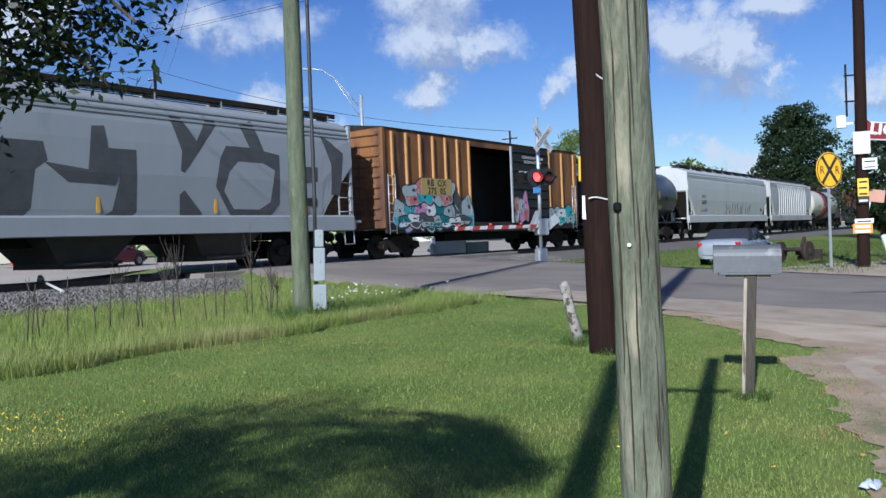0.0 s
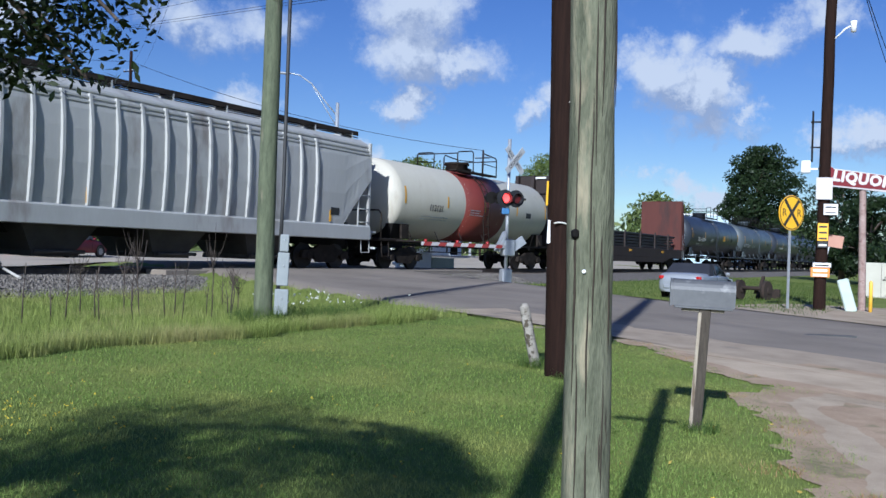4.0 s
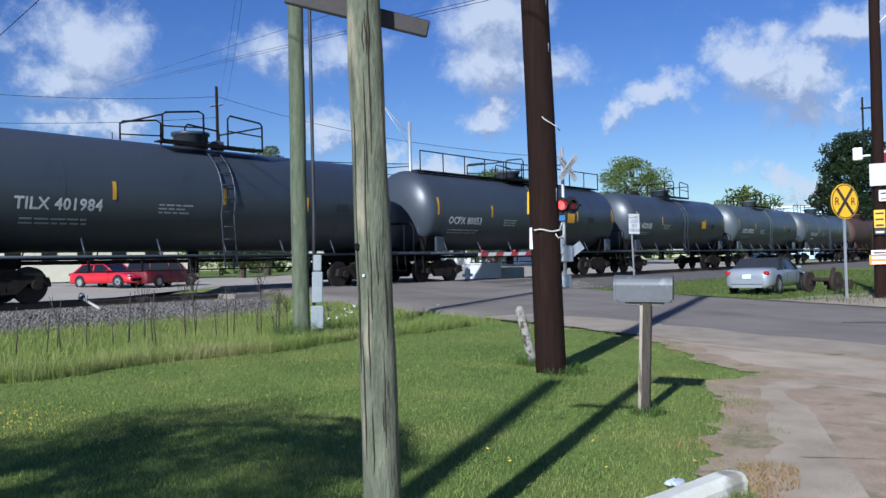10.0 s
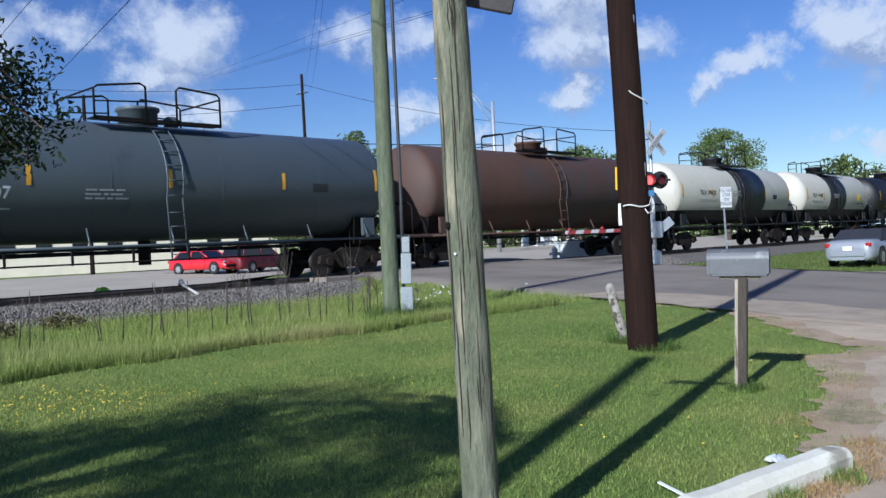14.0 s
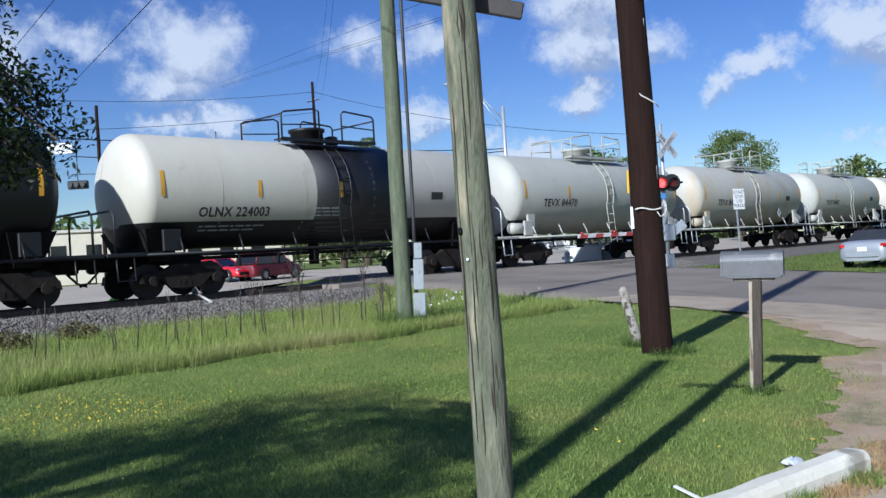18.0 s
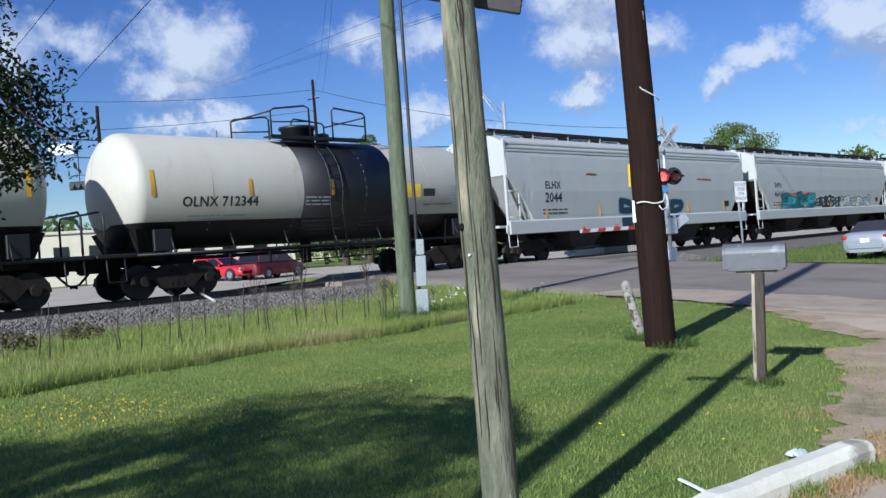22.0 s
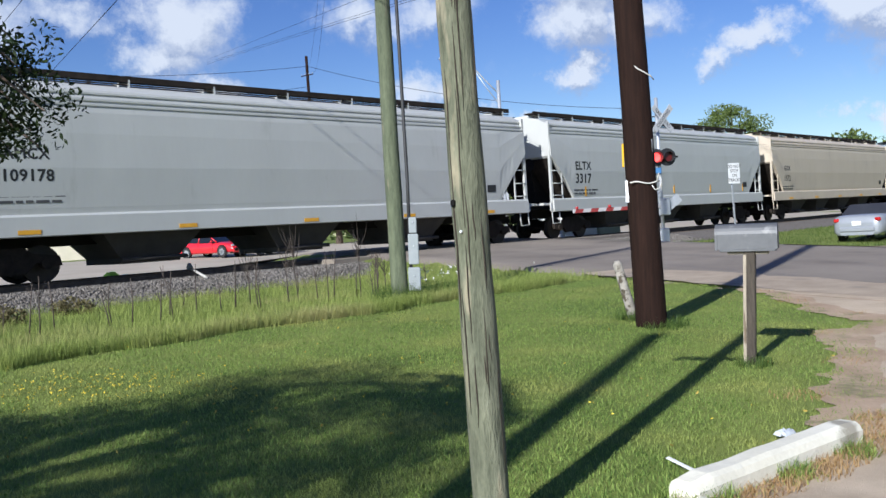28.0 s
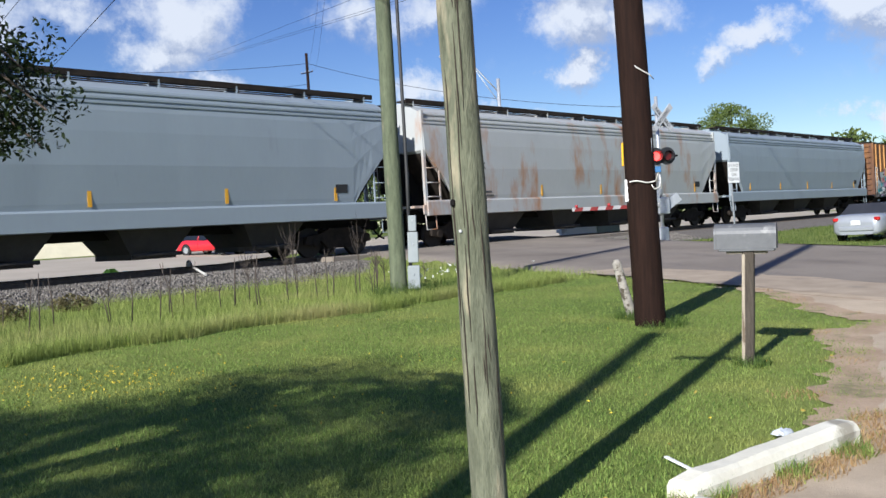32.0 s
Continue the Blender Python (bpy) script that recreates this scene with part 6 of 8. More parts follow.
M_SIGNW = surf("sign_white", (0.70, 0.71, 0.70), (0.78, 0.78, 0.77), 0.5, 4, 0.02)
M_SIGNPALE = surf("sign_pale", (0.50, 0.47, 0.46), (0.6, 0.57, 0.56), 0.6, 3, 0.02)
M_SIGNY = surf("sign_yellow", (0.80, 0.42, 0.01), (0.88, 0.50, 0.02), 0.5, 4, 0.02)
M_LAMP = glow("red_signal", (1.0, 0.05, 0.04), 3.0)
M_LAMP_OFF = surf("red_lens_dark", (0.06, 0.005, 0.005), (0.10, 0.01, 0.01), 0.3)
mast = thing("crossing_signal", "railroad crossing signal mast with crossbuck, red lamps and lowered gate", "crossing signal", ground_pose(8.31, 28.28, face(0.10, -0.99)))
part("mast_pole", Shape().tube([(0, 0, -0.2), (0, 0, 4.75)], 0.058, 12), M_STEEL, mast)
part("base", Shape().box(0, 0, 0.2, 0.34, 0.34, 0.5, bevel=0.04), M_STEEL, mast)
for a, w in ((45, "CROSSING"), (-45, "RAIL ROAD")):
    blade = part("crossbuck", Shape().box(0, 0, 0, 1.12, 0.02, 0.21), surf("crossbuck_white", (0.36, 0.37, 0.38), (0.45, 0.46, 0.47), 0.6, 4, 0.02) if a > 0 else bpy.data.materials["crossbuck_white"], mast, at=pose(0.16, -0.09, 4.05, 0, 0, 22) @ pose(0, -0.024 if a > 0 else 0, 0, 0, -a, 0))
    part("lettering", text_mesh("lettering", w, 0.175, M_MARK_K, 1.0, 0.95), None, blade, at=pose(0, -0.014, 0))
part("lamp_bar", Shape().tube([(-0.45, -0.06, 2.78), (0.62, -0.06, 2.78)], 0.035, 8), M_DARK, mast)
for x, lit in ((-0.16, True), (0.23, False)):
    hood = part("lamp_target", Shape().tube([(x, -0.14, 2.78), (x, -0.12, 2.78)], 0.29, 24).tube([(x, -0.32, 2.78), (x, -0.14, 2.78)], [0.17, 0.155], 18, False), M_BLACK, mast, "round black target with hood")
    part("lens", Shape().tube([(x, -0.165, 2.78), (x, -0.15, 2.78)], 0.145, 20), M_LAMP if lit else M_LAMP_OFF, hood, "lit red lens" if lit else "dark red lens")
for x in (-0.62, -0.35):
    part("back_lamp", Shape().tube([(x, -0.05, 2.78), (x, 0.25, 2.82)], [0.20, 0.12], 14), M_DARK, mast)
part("bell_box", Shape().box(-0.12, -0.1, 2.35, 0.26, 0.1, 0.2, bevel=0.02), surf("blue_tag", (0.05, 0.16, 0.34), (0.08, 0.2, 0.4), 0.5), mast, "small blue notice plate")
part("mechanism", Shape().box(0.05, 0.02, 1.15, 0.40, 0.34, 0.55, bevel=0.03).box(0.42, 0, 1.3, 0.5, 0.06, 0.30, pose(0, 0, 0, 0, -35, 0)).box(-0.2, 0.0, 1.35, 0.1, 0.3, 0.7, pose(0, 0, 0, 0, 25, 0)), M_STEEL, mast, "galvanised gate mechanism with counterweight")
arm = part("gate_arm", Shape().box(-1.85, -0.1, 1.18, 3.4, 0.05, 0.115, bevel=0.01), surf("gate_white", (0.38, 0.37, 0.36), (0.5, 0.49, 0.48), 0.6, 4, 0.02), mast, "striped red and white gate arm", at=pose(0, 0, 0, 0, 0, 17))
M_GATE_RED = surf("gate_red", (0.20, 0.025, 0.025), (0.28, 0.04, 0.035), 0.6, 6, 0.03)
for k in range(6):
    part("stripe", Shape().plate([(-3.5 + k * 0.58, 1.122), (-3.22 + k * 0.58, 1.122), (-3.16 + k * 0.58, 1.238), (-3.44 + k * 0.58, 1.238)], -0.129, -0.071), M_GATE_RED, arm)
for k in (0, 2, 4):
    part("arm_lamp", Shape().tube([(-3.4 + k * 0.62, -0.1, 1.23), (-3.4 + k * 0.62, -0.1, 1.32)], 0.05, 8), surf("arm_lamp_red", (0.3, 0.02, 0.02), (0.4, 0.03, 0.03), 0.3), arm)

stop_sign = thing("do_not_stop_sign", "small white sign on a thin steel post in the grass", "road sign", ground_pose(10.43, 27.39, face(0.43, -0.9)))
part("post", Shape().box(0, 0.02, 1.2, 0.05, 0.03, 2.9), M_STEEL, stop_sign, at=pose(0, 0, 0, 0, -2, 0))
plate = part("panel", Shape().box(0, -0.02, 2.55, 0.50, 0.01, 0.66, bevel=0.004), M_SIGNW, stop_sign)
for k, w in enumerate(("DO NOT", "STOP", "ON", "TRACKS")):
    part("lettering", text_mesh("lettering", w, 0.145, M_MARK_K), None, plate, at=pose(0, -0.03, 2.77 - 0.145 * k))

rxr = thing("railroad_warning_sign", "round yellow railroad warning sign on a steel post", "road sign", ground_pose(14.05, 21.32, face(0.22, -0.97)))
part("post", Shape().box(0, 0.03, 1.4, 0.06, 0.04, 3.4), M_STEEL, rxr)
disc = part("disc", Shape().tube([(0, 0.005, 2.62), (0, -0.015, 2.62)], 0.475, 40, smooth=False), M_SIGNY, rxr)
part("border", Shape().loft([[(r * math.cos(k * math.pi / 24), -0.018 - d, 2.62 + r * math.sin(k * math.pi / 24)) for k in range(48)] for r, d in ((0.455, 0), (0.455, 0.002), (0.43, 0.002), (0.43, 0))], True, False), M_MARK_K, disc)
for a in (52, -52):
    part("cross_stroke", Shape().box(0, -0.021 - (0.003 if a > 0 else 0), 2.62, 0.86, 0.006, 0.085, pose(0, 0, 0, 0, a, 0)), M_MARK_K, disc)
for x in (-0.28, 0.28):
    part("lettering", text_mesh("lettering", "R", 0.30, M_MARK_K), None, disc, at=pose(x, -0.024, 2.61))

# tall pole with notices
notice_pole = thing("utility_pole", "tall dark utility pole covered with small signs", "utility pole", ground_pose(15.10, 21.42), "utility poles")
part("shaft", pole_shape(12.5, 0.165, 0.13, (0.012, 0.0), 0.02, 16, 6), M_POLE_DK, notice_pole)
NF = face(-0.55, -0.83)


def notice(x, z, w, h, mat, lines=(), ink=None):
    s = part("notice", Shape().box(x, -0.215, z, w, 0.012, h, bevel=0.004), mat, notice_pole, at=pose(0, 0, 0, 0, 0, NF))
    for k, (txt, size) in enumerate(lines):
        if txt:
            part("lettering", text_mesh("lettering", txt, size, ink or M_MARK_K), None, s, at=pose(x, -0.225, z + h / 2 - (k + 0.6) * h / len(lines)))
        else:
            part("small_print", Shape().box(x, -0.223, z + h / 2 - (k + 0.6) * h / len(lines), w * 0.75, 0.004, size), ink or M_MARK_K, s)
    return s


M_ORANGE = surf("sign_orange", (0.75, 0.22, 0.03), (0.82, 0.28, 0.04), 0.5)
notice(0.02, 3.35, 0.42, 0.60, M_SIGNPALE)
notice(0.20, 2.78, 0.36, 0.30, M_SIGNW, [("", 0.04), ("", 0.03)])
notice(0.02, 2.16, 0.27, 0.48, M_SIGNY, [("", 0.05), ("", 0.05), ("", 0.05)])
notice(0.02, 1.82, 0.27, 0.17, M_MARK_K, [("", 0.05)], M_MARK_W)
notice(0.02, 1.26, 0.46, 0.12, M_SIGNW, [("", 0.04)])
notice(-0.02, 1.06, 0.48, 0.26, M_ORANGE, [("", 0.07), ("", 0.07)], M_MARK_W)
part("box", Shape().box(-0.46, -0.1, 3.95, 0.24, 0.2, 0.34, bevel=0.02).box(-0.3, -0.05, 3.9, 0.3, 0.05, 0.05), M_SIGNW, notice_pole, "white equipment box", at=pose(0, 0, 0, 0, 0, NF))
part("lamp_arm", Shape().tube([(0.1, 0, 7.4), (0.45, 0, 7.75), (0.65, 0, 7.85)], 0.025, 6).tube([(0.65, 0, 7.95), (0.65, 0, 7.65)], [0.09, 0.07], 10), M_SIGNW, notice_pole, "white yard lamp on a bracket", at=pose(0, 0, 0, 0, 0, NF))
part("insulator_rack", Shape().box(-0.3, 0, 4.8, 0.05, 0.05, 1.4).box(-0.2, 0, 5.2, 0.3, 0.04, 0.04).box(-0.2, 0, 4.5, 0.3, 0.04, 0.04), M_DARK, notice_pole, at=pose(0, 0, 0, 0, 0, NF))

liquor = thing("arrow_sign", "red arrow-shaped sign with white letters on a peeling post", "shop sign", ground_pose(16.97, 21.99, face(-0.62, -0.785)))
part("post", pole_shape(3.6, 0.11, 0.09, (-0.02, 0), 0.01, 12, 8), surf("peeling_post", (0.20, 0.12, 0.10), (0.42, 0.33, 0.29), 0.9, 6, 0.4, spots=(0.14, 0.06, 0.05), spot_scale=4), liquor)
OUT = [(-1.22, 3.62), (-1.10, 3.90), (-1.30, 4.12), (-0.95, 4.20), (-0.86, 4.10), (0.83, 3.84), (0.83, 3.98), (1.22, 3.60), (0.88, 3.26), (0.85, 3.38)]
OX, OZ = sum(p[0] for p in OUT) / len(OUT), sum(p[1] for p in OUT) / len(OUT)
board = part("arrow_board", Shape().plate(OUT, -0.14, 0.0), M_SIGNPALE, liquor, "white-edged board")
part("red_face", Shape().plate([(OX + (x - OX) * 0.95, OZ + (z - OZ) * 0.86) for x, z in OUT], -0.155, -0.141), surf("sign_red", (0.135, 0.006, 0.012), (0.18, 0.009, 0.018), 0.75, 3, 0.02), board)
part("lettering", thicken(text_mesh("lettering", "LIQUOR", 0.42, M_SIGNPALE, 1.1, 0.92), 0.022), None, board, at=pose(-0.10, -0.165, 3.77, 0, 8.5, 0))

# ---------------------------------------------------------------- shed and roadside clutter
M_TINWALL = surf("white_sheet_metal", (0.36, 0.36, 0.35), (0.46, 0.455, 0.44), 0.6, 1.2, 0.08, spots=(0.40, 0.30, 0.22), spot_scale=1.0, spot_at=0.66, stretch=(1, 1, 0.4))
shed = thing("shed", "white corrugated metal shed with a dark red door", "shed", pose(25.6, 27.8, 0.03, 0, 0, -90))


def ribbed_wall(x0, x1, z0, z1, step=0.22):
    pts, x = [], x0
    while x < x1:
        pts += [(x, 0.0), (x + step * 0.62, 0.0), (x + step * 0.72, -0.035), (x + step * 0.9, -0.035)]
        x += step
    pts = [(min(px, x1), py) for px, py in pts]
    s = Shape()
    n = len(pts)
    s.add([(px, py, z0) for px, py in pts] + [(px, py, z1) for px, py in pts], [[k, k + 1, n + k + 1, n + k] for k in range(n - 1)])
    s.add([(x0, 0.06, z0), (x1, 0.06, z0), (x1, 0.06, z1), (x0, 0.06, z1)], [[0, 1, 2, 3]])
    return s


part("front_wall", ribbed_wall(0, 2.95, -0.1, 2.2), M_TINWALL, shed)
part("front_wall", ribbed_wall(4.42, 11.0, -0.1, 2.2), M_TINWALL, shed)
part("front_wall", ribbed_wall(2.95, 4.42, 2.08, 2.2), M_TINWALL, shed)
part("side_wall", Shape().box(0.03, 2.6, 1.05, 0.06, 5.2, 2.3), M_TINWALL, shed)
part("side_wall", Shape().box(10.97, 2.6, 1.05, 0.06, 5.2, 2.3), M_TINWALL, shed)
part("back_wall", Shape().box(5.5, 5.2, 1.05, 11.0, 0.06, 2.3), M_TINWALL, shed)
part("roof", Shape().loft([[(x, -0.35, 2.20), (x, -0.35, 2.30), (x, 5.5, 2.65), (x, 5.5, 2.55)] for x in (-0.45, 11.3)]), surf("roof_sheet", (0.42, 0.38, 0.36), (0.55, 0.5, 0.48), 0.6, 2, 0.1), shed)
dr = part("door", Shape().box(3.68, 0.0, 1.24, 1.30, 0.06, 1.66), surf("dark_red_door", (0.16, 0.02, 0.03), (0.22, 0.03, 0.04), 0.55, 3, 0.1), shed, "dark red plank door")
for k in range(6):
    part("door_plank", Shape().box(3.14 + k * 0.215, -0.04, 1.24, 0.20, 0.02, 1.62, bevel=0.006), surf("red_plank", (0.17, 0.02, 0.03), (0.24, 0.035, 0.045), 0.55, 4, 0.1) if k == 0 else bpy.data.materials["red_plank"], dr)
part("door_frame", Shape().box(2.99, -0.02, 1.22, 0.08, 0.10, 1.75).box(4.37, -0.02, 1.22, 0.08, 0.10, 1.75).box(3.68, -0.02, 2.1, 1.46, 0.10, 0.07), M_WHITE, shed)
for k, (w, z) in enumerate(((1.9, 0.06), (1.5, 0.24))):
    part("step", Shape().box(3.75, -0.75 + 0.25 * k, z, w, 0.9 - 0.35 * k, 0.18, bevel=0.02), M_CONC, shed)
part("railing", Shape().tube([(4.75, -1.0, 0), (4.75, -1.0, 1.0), (4.75, -0.1, 1.0)], 0.03, 6), M_WHITE, shed)

cab = thing("utility_cabinet", "cream metal utility cabinet standing on grass", "cabinet", ground_pose(25.3, 30.8, face(-0.64, -0.77)))
part("case", Shape().box(0, 0, 0.72, 1.42, 0.6, 1.44, bevel=0.03), surf("cream_enamel", (0.44, 0.42, 0.34), (0.52, 0.50, 0.41), 0.5, 2, 0.03), cab)
part("handle", Shape().box(0.1, -0.32, 0.75, 0.10, 0.03, 0.05), M_DARK, cab)
part("door_line", Shape().box(0, -0.303, 0.72, 0.012, 0.01, 1.36), M_DARK, cab)
pedestal = solid("telecom_pedestal", Shape().box(0, 0, 0.45, 0.30, 0.26, 0.95, pose(0, 0, 0, 0, -16, 0), bevel=0.03), surf("pale_green_box", (0.42, 0.50, 0.44), (0.52, 0.6, 0.54), 0.6), "tilted pale green cable pedestal", "utility box", ground_pose(16.05, 21.5, -38))
solid("yellow_marker_post", Shape().tube([(0, 0, -0.1), (0, 0, 0.85), (0, 0, 0.9)], [0.05, 0.05, 0.02], 10), M_YELLOW, "short yellow marker post", "post", ground_pose(16.75, 21.4))
yard = thing("yard_sign", "small faded orange yard sign leaning on stakes", "sign", ground_pose(15.75, 22.0, face(-0.55, -0.83)))
part("stake", Shape().box(-0.12, 0, 1.0, 0.04, 0.04, 2.2, pose(0, 0, 0, 0, 12, 0)), M_STEEL, yard)
part("panel", Shape().box(0.14, -0.03, 1.95, 0.55, 0.02, 0.34, pose(0, 0, 0, 0, 9, 0)), surf("faded_orange", (0.42, 0.22, 0.15), (0.5, 0.28, 0.2), 0.7), yard)
ubox = thing("signal_cabinet", "white railway signal cabinet beyond the track", "cabinet", ground_pose(8.1, 41.2, face(0.0, -1)))
part("case", Shape().box(0, 0, 0.42, 1.5, 0.8, 0.95, bevel=0.03), M_SIGNW, ubox)
part("lid", Shape().box(0, 0, 0.92, 1.58, 0.88, 0.07, bevel=0.02), M_SIGNW, ubox)
part("side_case", Shape().box(1.35, 0.1, 0.36, 1.1, 0.7, 0.72, bevel=0.03), surf("grey_green_case", (0.36, 0.42, 0.38), (0.44, 0.5, 0.46), 0.6), ubox)

# ---------------------------------------------------------------- parked cars
M_GLASS = bpy.data.materials.new("car_glass")
M_GLASS.use_nodes = True
_b = M_GLASS.node_tree.nodes["Principled BSDF"]
_b.inputs["Base Color"].default_value, _b.inputs["Roughness"].default_value, _b.inputs["Metallic"].default_value = (0.012, 0.014, 0.016, 1), 0.06, 0.0
M_TYRE = surf("tyre_rubber", (0.014, 0.014, 0.015), (0.03, 0.03, 0.03), 0.85, 8, 0.2)
M_RIM = surf("alloy_rim", (0.45, 0.46, 0.47), (0.58, 0.59, 0.6), 0.35, 6, 0.02, 0.7)
TYRE = Shape().loft([[(r * math.cos(k * math.pi / 12), y, r * math.sin(k * math.pi / 12)) for k in range(24)] for y, r in ((0.09, 0.2), (0.10, 0.30), (0.07, 0.325), (-0.07, 0.325), (-0.10, 0.30), (-0.09, 0.2))], True, False).mesh("tyre", M_TYRE)
rim_sh = Shape().tube([(0, -0.05, 0), (0, 0.07, 0)], 0.215, 20)
for k in range(5):
    rim_sh.box(0, -0.07, 0.0, 0.07, 0.04, 0.40, pose(0, 0, 0, 0, k * 72, 0) @ pose(0, 0, 0.0))
RIM = rim_sh.mesh("rim", M_RIM)


def car(label, colour, m, name="car", soft_top=None, suv=False):
    """A saloon, nose along +x, with glazing, lamps, bumpers and four wheels."""
    c = thing(name, label, "car", m, "parked cars")
    Lh, wd, H = 2.35, 0.88, (1.62 if suv else 1.32 if soft_top else 1.38)
    belt = 0.98 if suv else 0.88
    up = 0.10 if suv else 0.0
    rings = []
    for x, zt, w in ((-2.36, 0.66, 0.60), (-2.33, 0.84, 0.74), (-2.24, 0.92, 0.82), (-2.0, 0.955, 0.865), (-1.4, 0.965, 0.885), (-0.5, 0.93, 0.89), (0.6, 0.905, 0.885), (1.2, 0.87, 0.87), (1.75, 0.80, 0.85), (2.1, 0.715, 0.79), (2.28, 0.63, 0.68), (2.36, 0.54, 0.52)):
        zt += up
        half_ring = [(w * 0.90, 0.24), (w, 0.36), (w * 1.005, 0.56), (w * 0.985, zt - 0.13), (w * 0.93, zt - 0.045), (w * 0.80, zt - 0.008), (w * 0.4, zt + 0.012)]
        rings.append([(x, -y, z) for y, z in half_ring] + [(x, y, z) for y, z in reversed(half_ring)])
    part("body", Shape().loft(rings, True, True, True), colour, c)
    for x in (-1.42, 1.42):
        for y in (-1, 1):
            part("wheel_arch", Shape().tube([(x, y * 0.86, 0.34), (x, y * 0.896, 0.34)], 0.375, 22), M_DARK, c)
    x0, x1, x2, x3 = (-1.45, -0.85, 0.15, 0.95) if soft_top else (-1.95, -1.3, 0.2, 1.05) if not suv else (-2.2, -1.9, 0.3, 1.1)
    def cabin(lo, inset):
        return [[(x0 + inset, y * lo, belt - 0.02), (x1, y * (lo - 0.14), H - 0.03), (x2, y * (lo - 0.14), H - 0.02), (x3 - inset, y * lo, belt - 0.02)] for y in (-wd, wd)]
    part("glazing", Shape().loft(cabin(0.95, 0.0)), M_GLASS, c, "dark tinted glazing")
    roof_m = soft_top or colour
    if soft_top:
        part("rear_top", Shape().loft([[(x0 - 0.06, y * 0.97, belt + 0.0), (x0 + 0.02, y * 0.95, belt + 0.10), (x1, y * 0.83, H + 0.0), (x1 + 0.25, y * 0.83, H + 0.0), (x1 + 0.05, y * 0.97, belt + 0.0)] for y in (-wd, wd)]), soft_top, c, "dark folded cloth top")
    part("roof", Shape().loft([[(x1 - 0.12, y * 0.84, H - 0.07), (x1 + 0.08, y * 0.80, H + 0.012), (x2 - 0.1, y * 0.80, H + 0.015), (x2 + 0.10, y * 0.83, H - 0.05)] for y in (-wd, 0, wd)]), roof_m, c)
    for y in (-1, 1):
        for xa, xb in (((x0 + 0.05, belt), (x1, H - 0.02)), ((-0.45, belt), (-0.42, H - 0.02)), ((x3 - 0.04, belt), (x2, H - 0.02))):
            part("pillar", Shape().tube([(xa[0], y * wd * 0.945, xa[1]), (xb[0], y * wd * 0.805, xb[1])], 0.045, 6), roof_m, c)
        part("tail_lamp", Shape().box(-Lh + 0.07, y * 0.66, 0.78 + up, 0.14, 0.30, 0.13, pose(0, 0, 0, 0, 0, y * 24), bevel=0.03), surf("tail_lens", (0.35, 0.01, 0.01), (0.5, 0.02, 0.02), 0.2) if "tail_lens" not in bpy.data.materials else bpy.data.materials["tail_lens"], c, "red tail lamp")
        part("head_lamp", Shape().box(Lh - 0.20, y * 0.64, 0.66, 0.2, 0.34, 0.13, bevel=0.04), M_RIM, c, "clear head lamp")
        part("mirror", Shape().box(0.75, y * 0.98, belt + 0.06, 0.12, 0.16, 0.12, bevel=0.03), colour, c)
        part("door_line", Shape().box(-0.45, y * 0.891, 0.6, 0.012, 0.008, 0.45).box(0.7, y * 0.887, 0.6, 0.012, 0.008, 0.45), M_DARK, c)
    part("bumper", Shape().box(-Lh + 0.03, 0, 0.44, 0.16, 1.30, 0.24, bevel=0.07), colour, c)
    part("bumper", Shape().box(Lh - 0.04, 0, 0.42, 0.16, 1.55, 0.2, bevel=0.06), M_DARK, c)
    part("plate", Shape().box(-Lh - 0.02, 0, 0.66, 0.012, 0.31, 0.15), M_SIGNW, c, "pale blank plate")
    part("underside", Shape().box(0, 0, 0.32, 4.2, 1.5, 0.16), M_DARK, c)
    for x in (-1.42, 1.42):
        for y in (-1, 1):
            w = part("wheel", TYRE, None, c, at=pose(x, y * 0.82, 0.325, 0, 0, 0 if y < 0 else 180))
            part("rim", RIM, None, w)
    return c


def gloss(name, col, rough=0.22, metal=0.3):
    m = surf(name, col, tuple(v * 1.12 for v in col), rough, 3, 0.0, metal, gloss_var=0.04)
    m.node_tree.nodes["Principled BSDF"].inputs["Coat Weight"].default_value = 0.7
    return m


M_CARRED = gloss("red_car_paint", (0.52, 0.012, 0.02), 0.3, 0.0)
cx, cy = 15.35 + 0.6878 * 2.35 + 0.0 + 0.66 * 0.0, 30.77 + 0.7259 * 2.35
car("silver convertible with a dark soft top parked on the grass", gloss("silver_car_paint", (0.27, 0.285, 0.31), 0.38, 0.2), pose(cx + 0.73 * 0.85, cy - 0.69 * 0.85, rise(cx, cy) - 0.42, 0, 0, 43), soft_top=surf("soft_top", (0.012, 0.014, 0.022), (0.025, 0.027, 0.035), 0.8))
car("bright red sports car parked beyond the railway", M_CARRED, ground_pose(-11.7, 52.6, -32, 0.03))
car("dark red car parked beyond the railway", surf("dark_red_paint", (0.11, 0.005, 0.012), (0.14, 0.008, 0.016), 0.5, 3, 0.0), ground_pose(-8.9, 53.6, 60, 0.03), suv=True)

# ---------------------------------------------------------------- trees


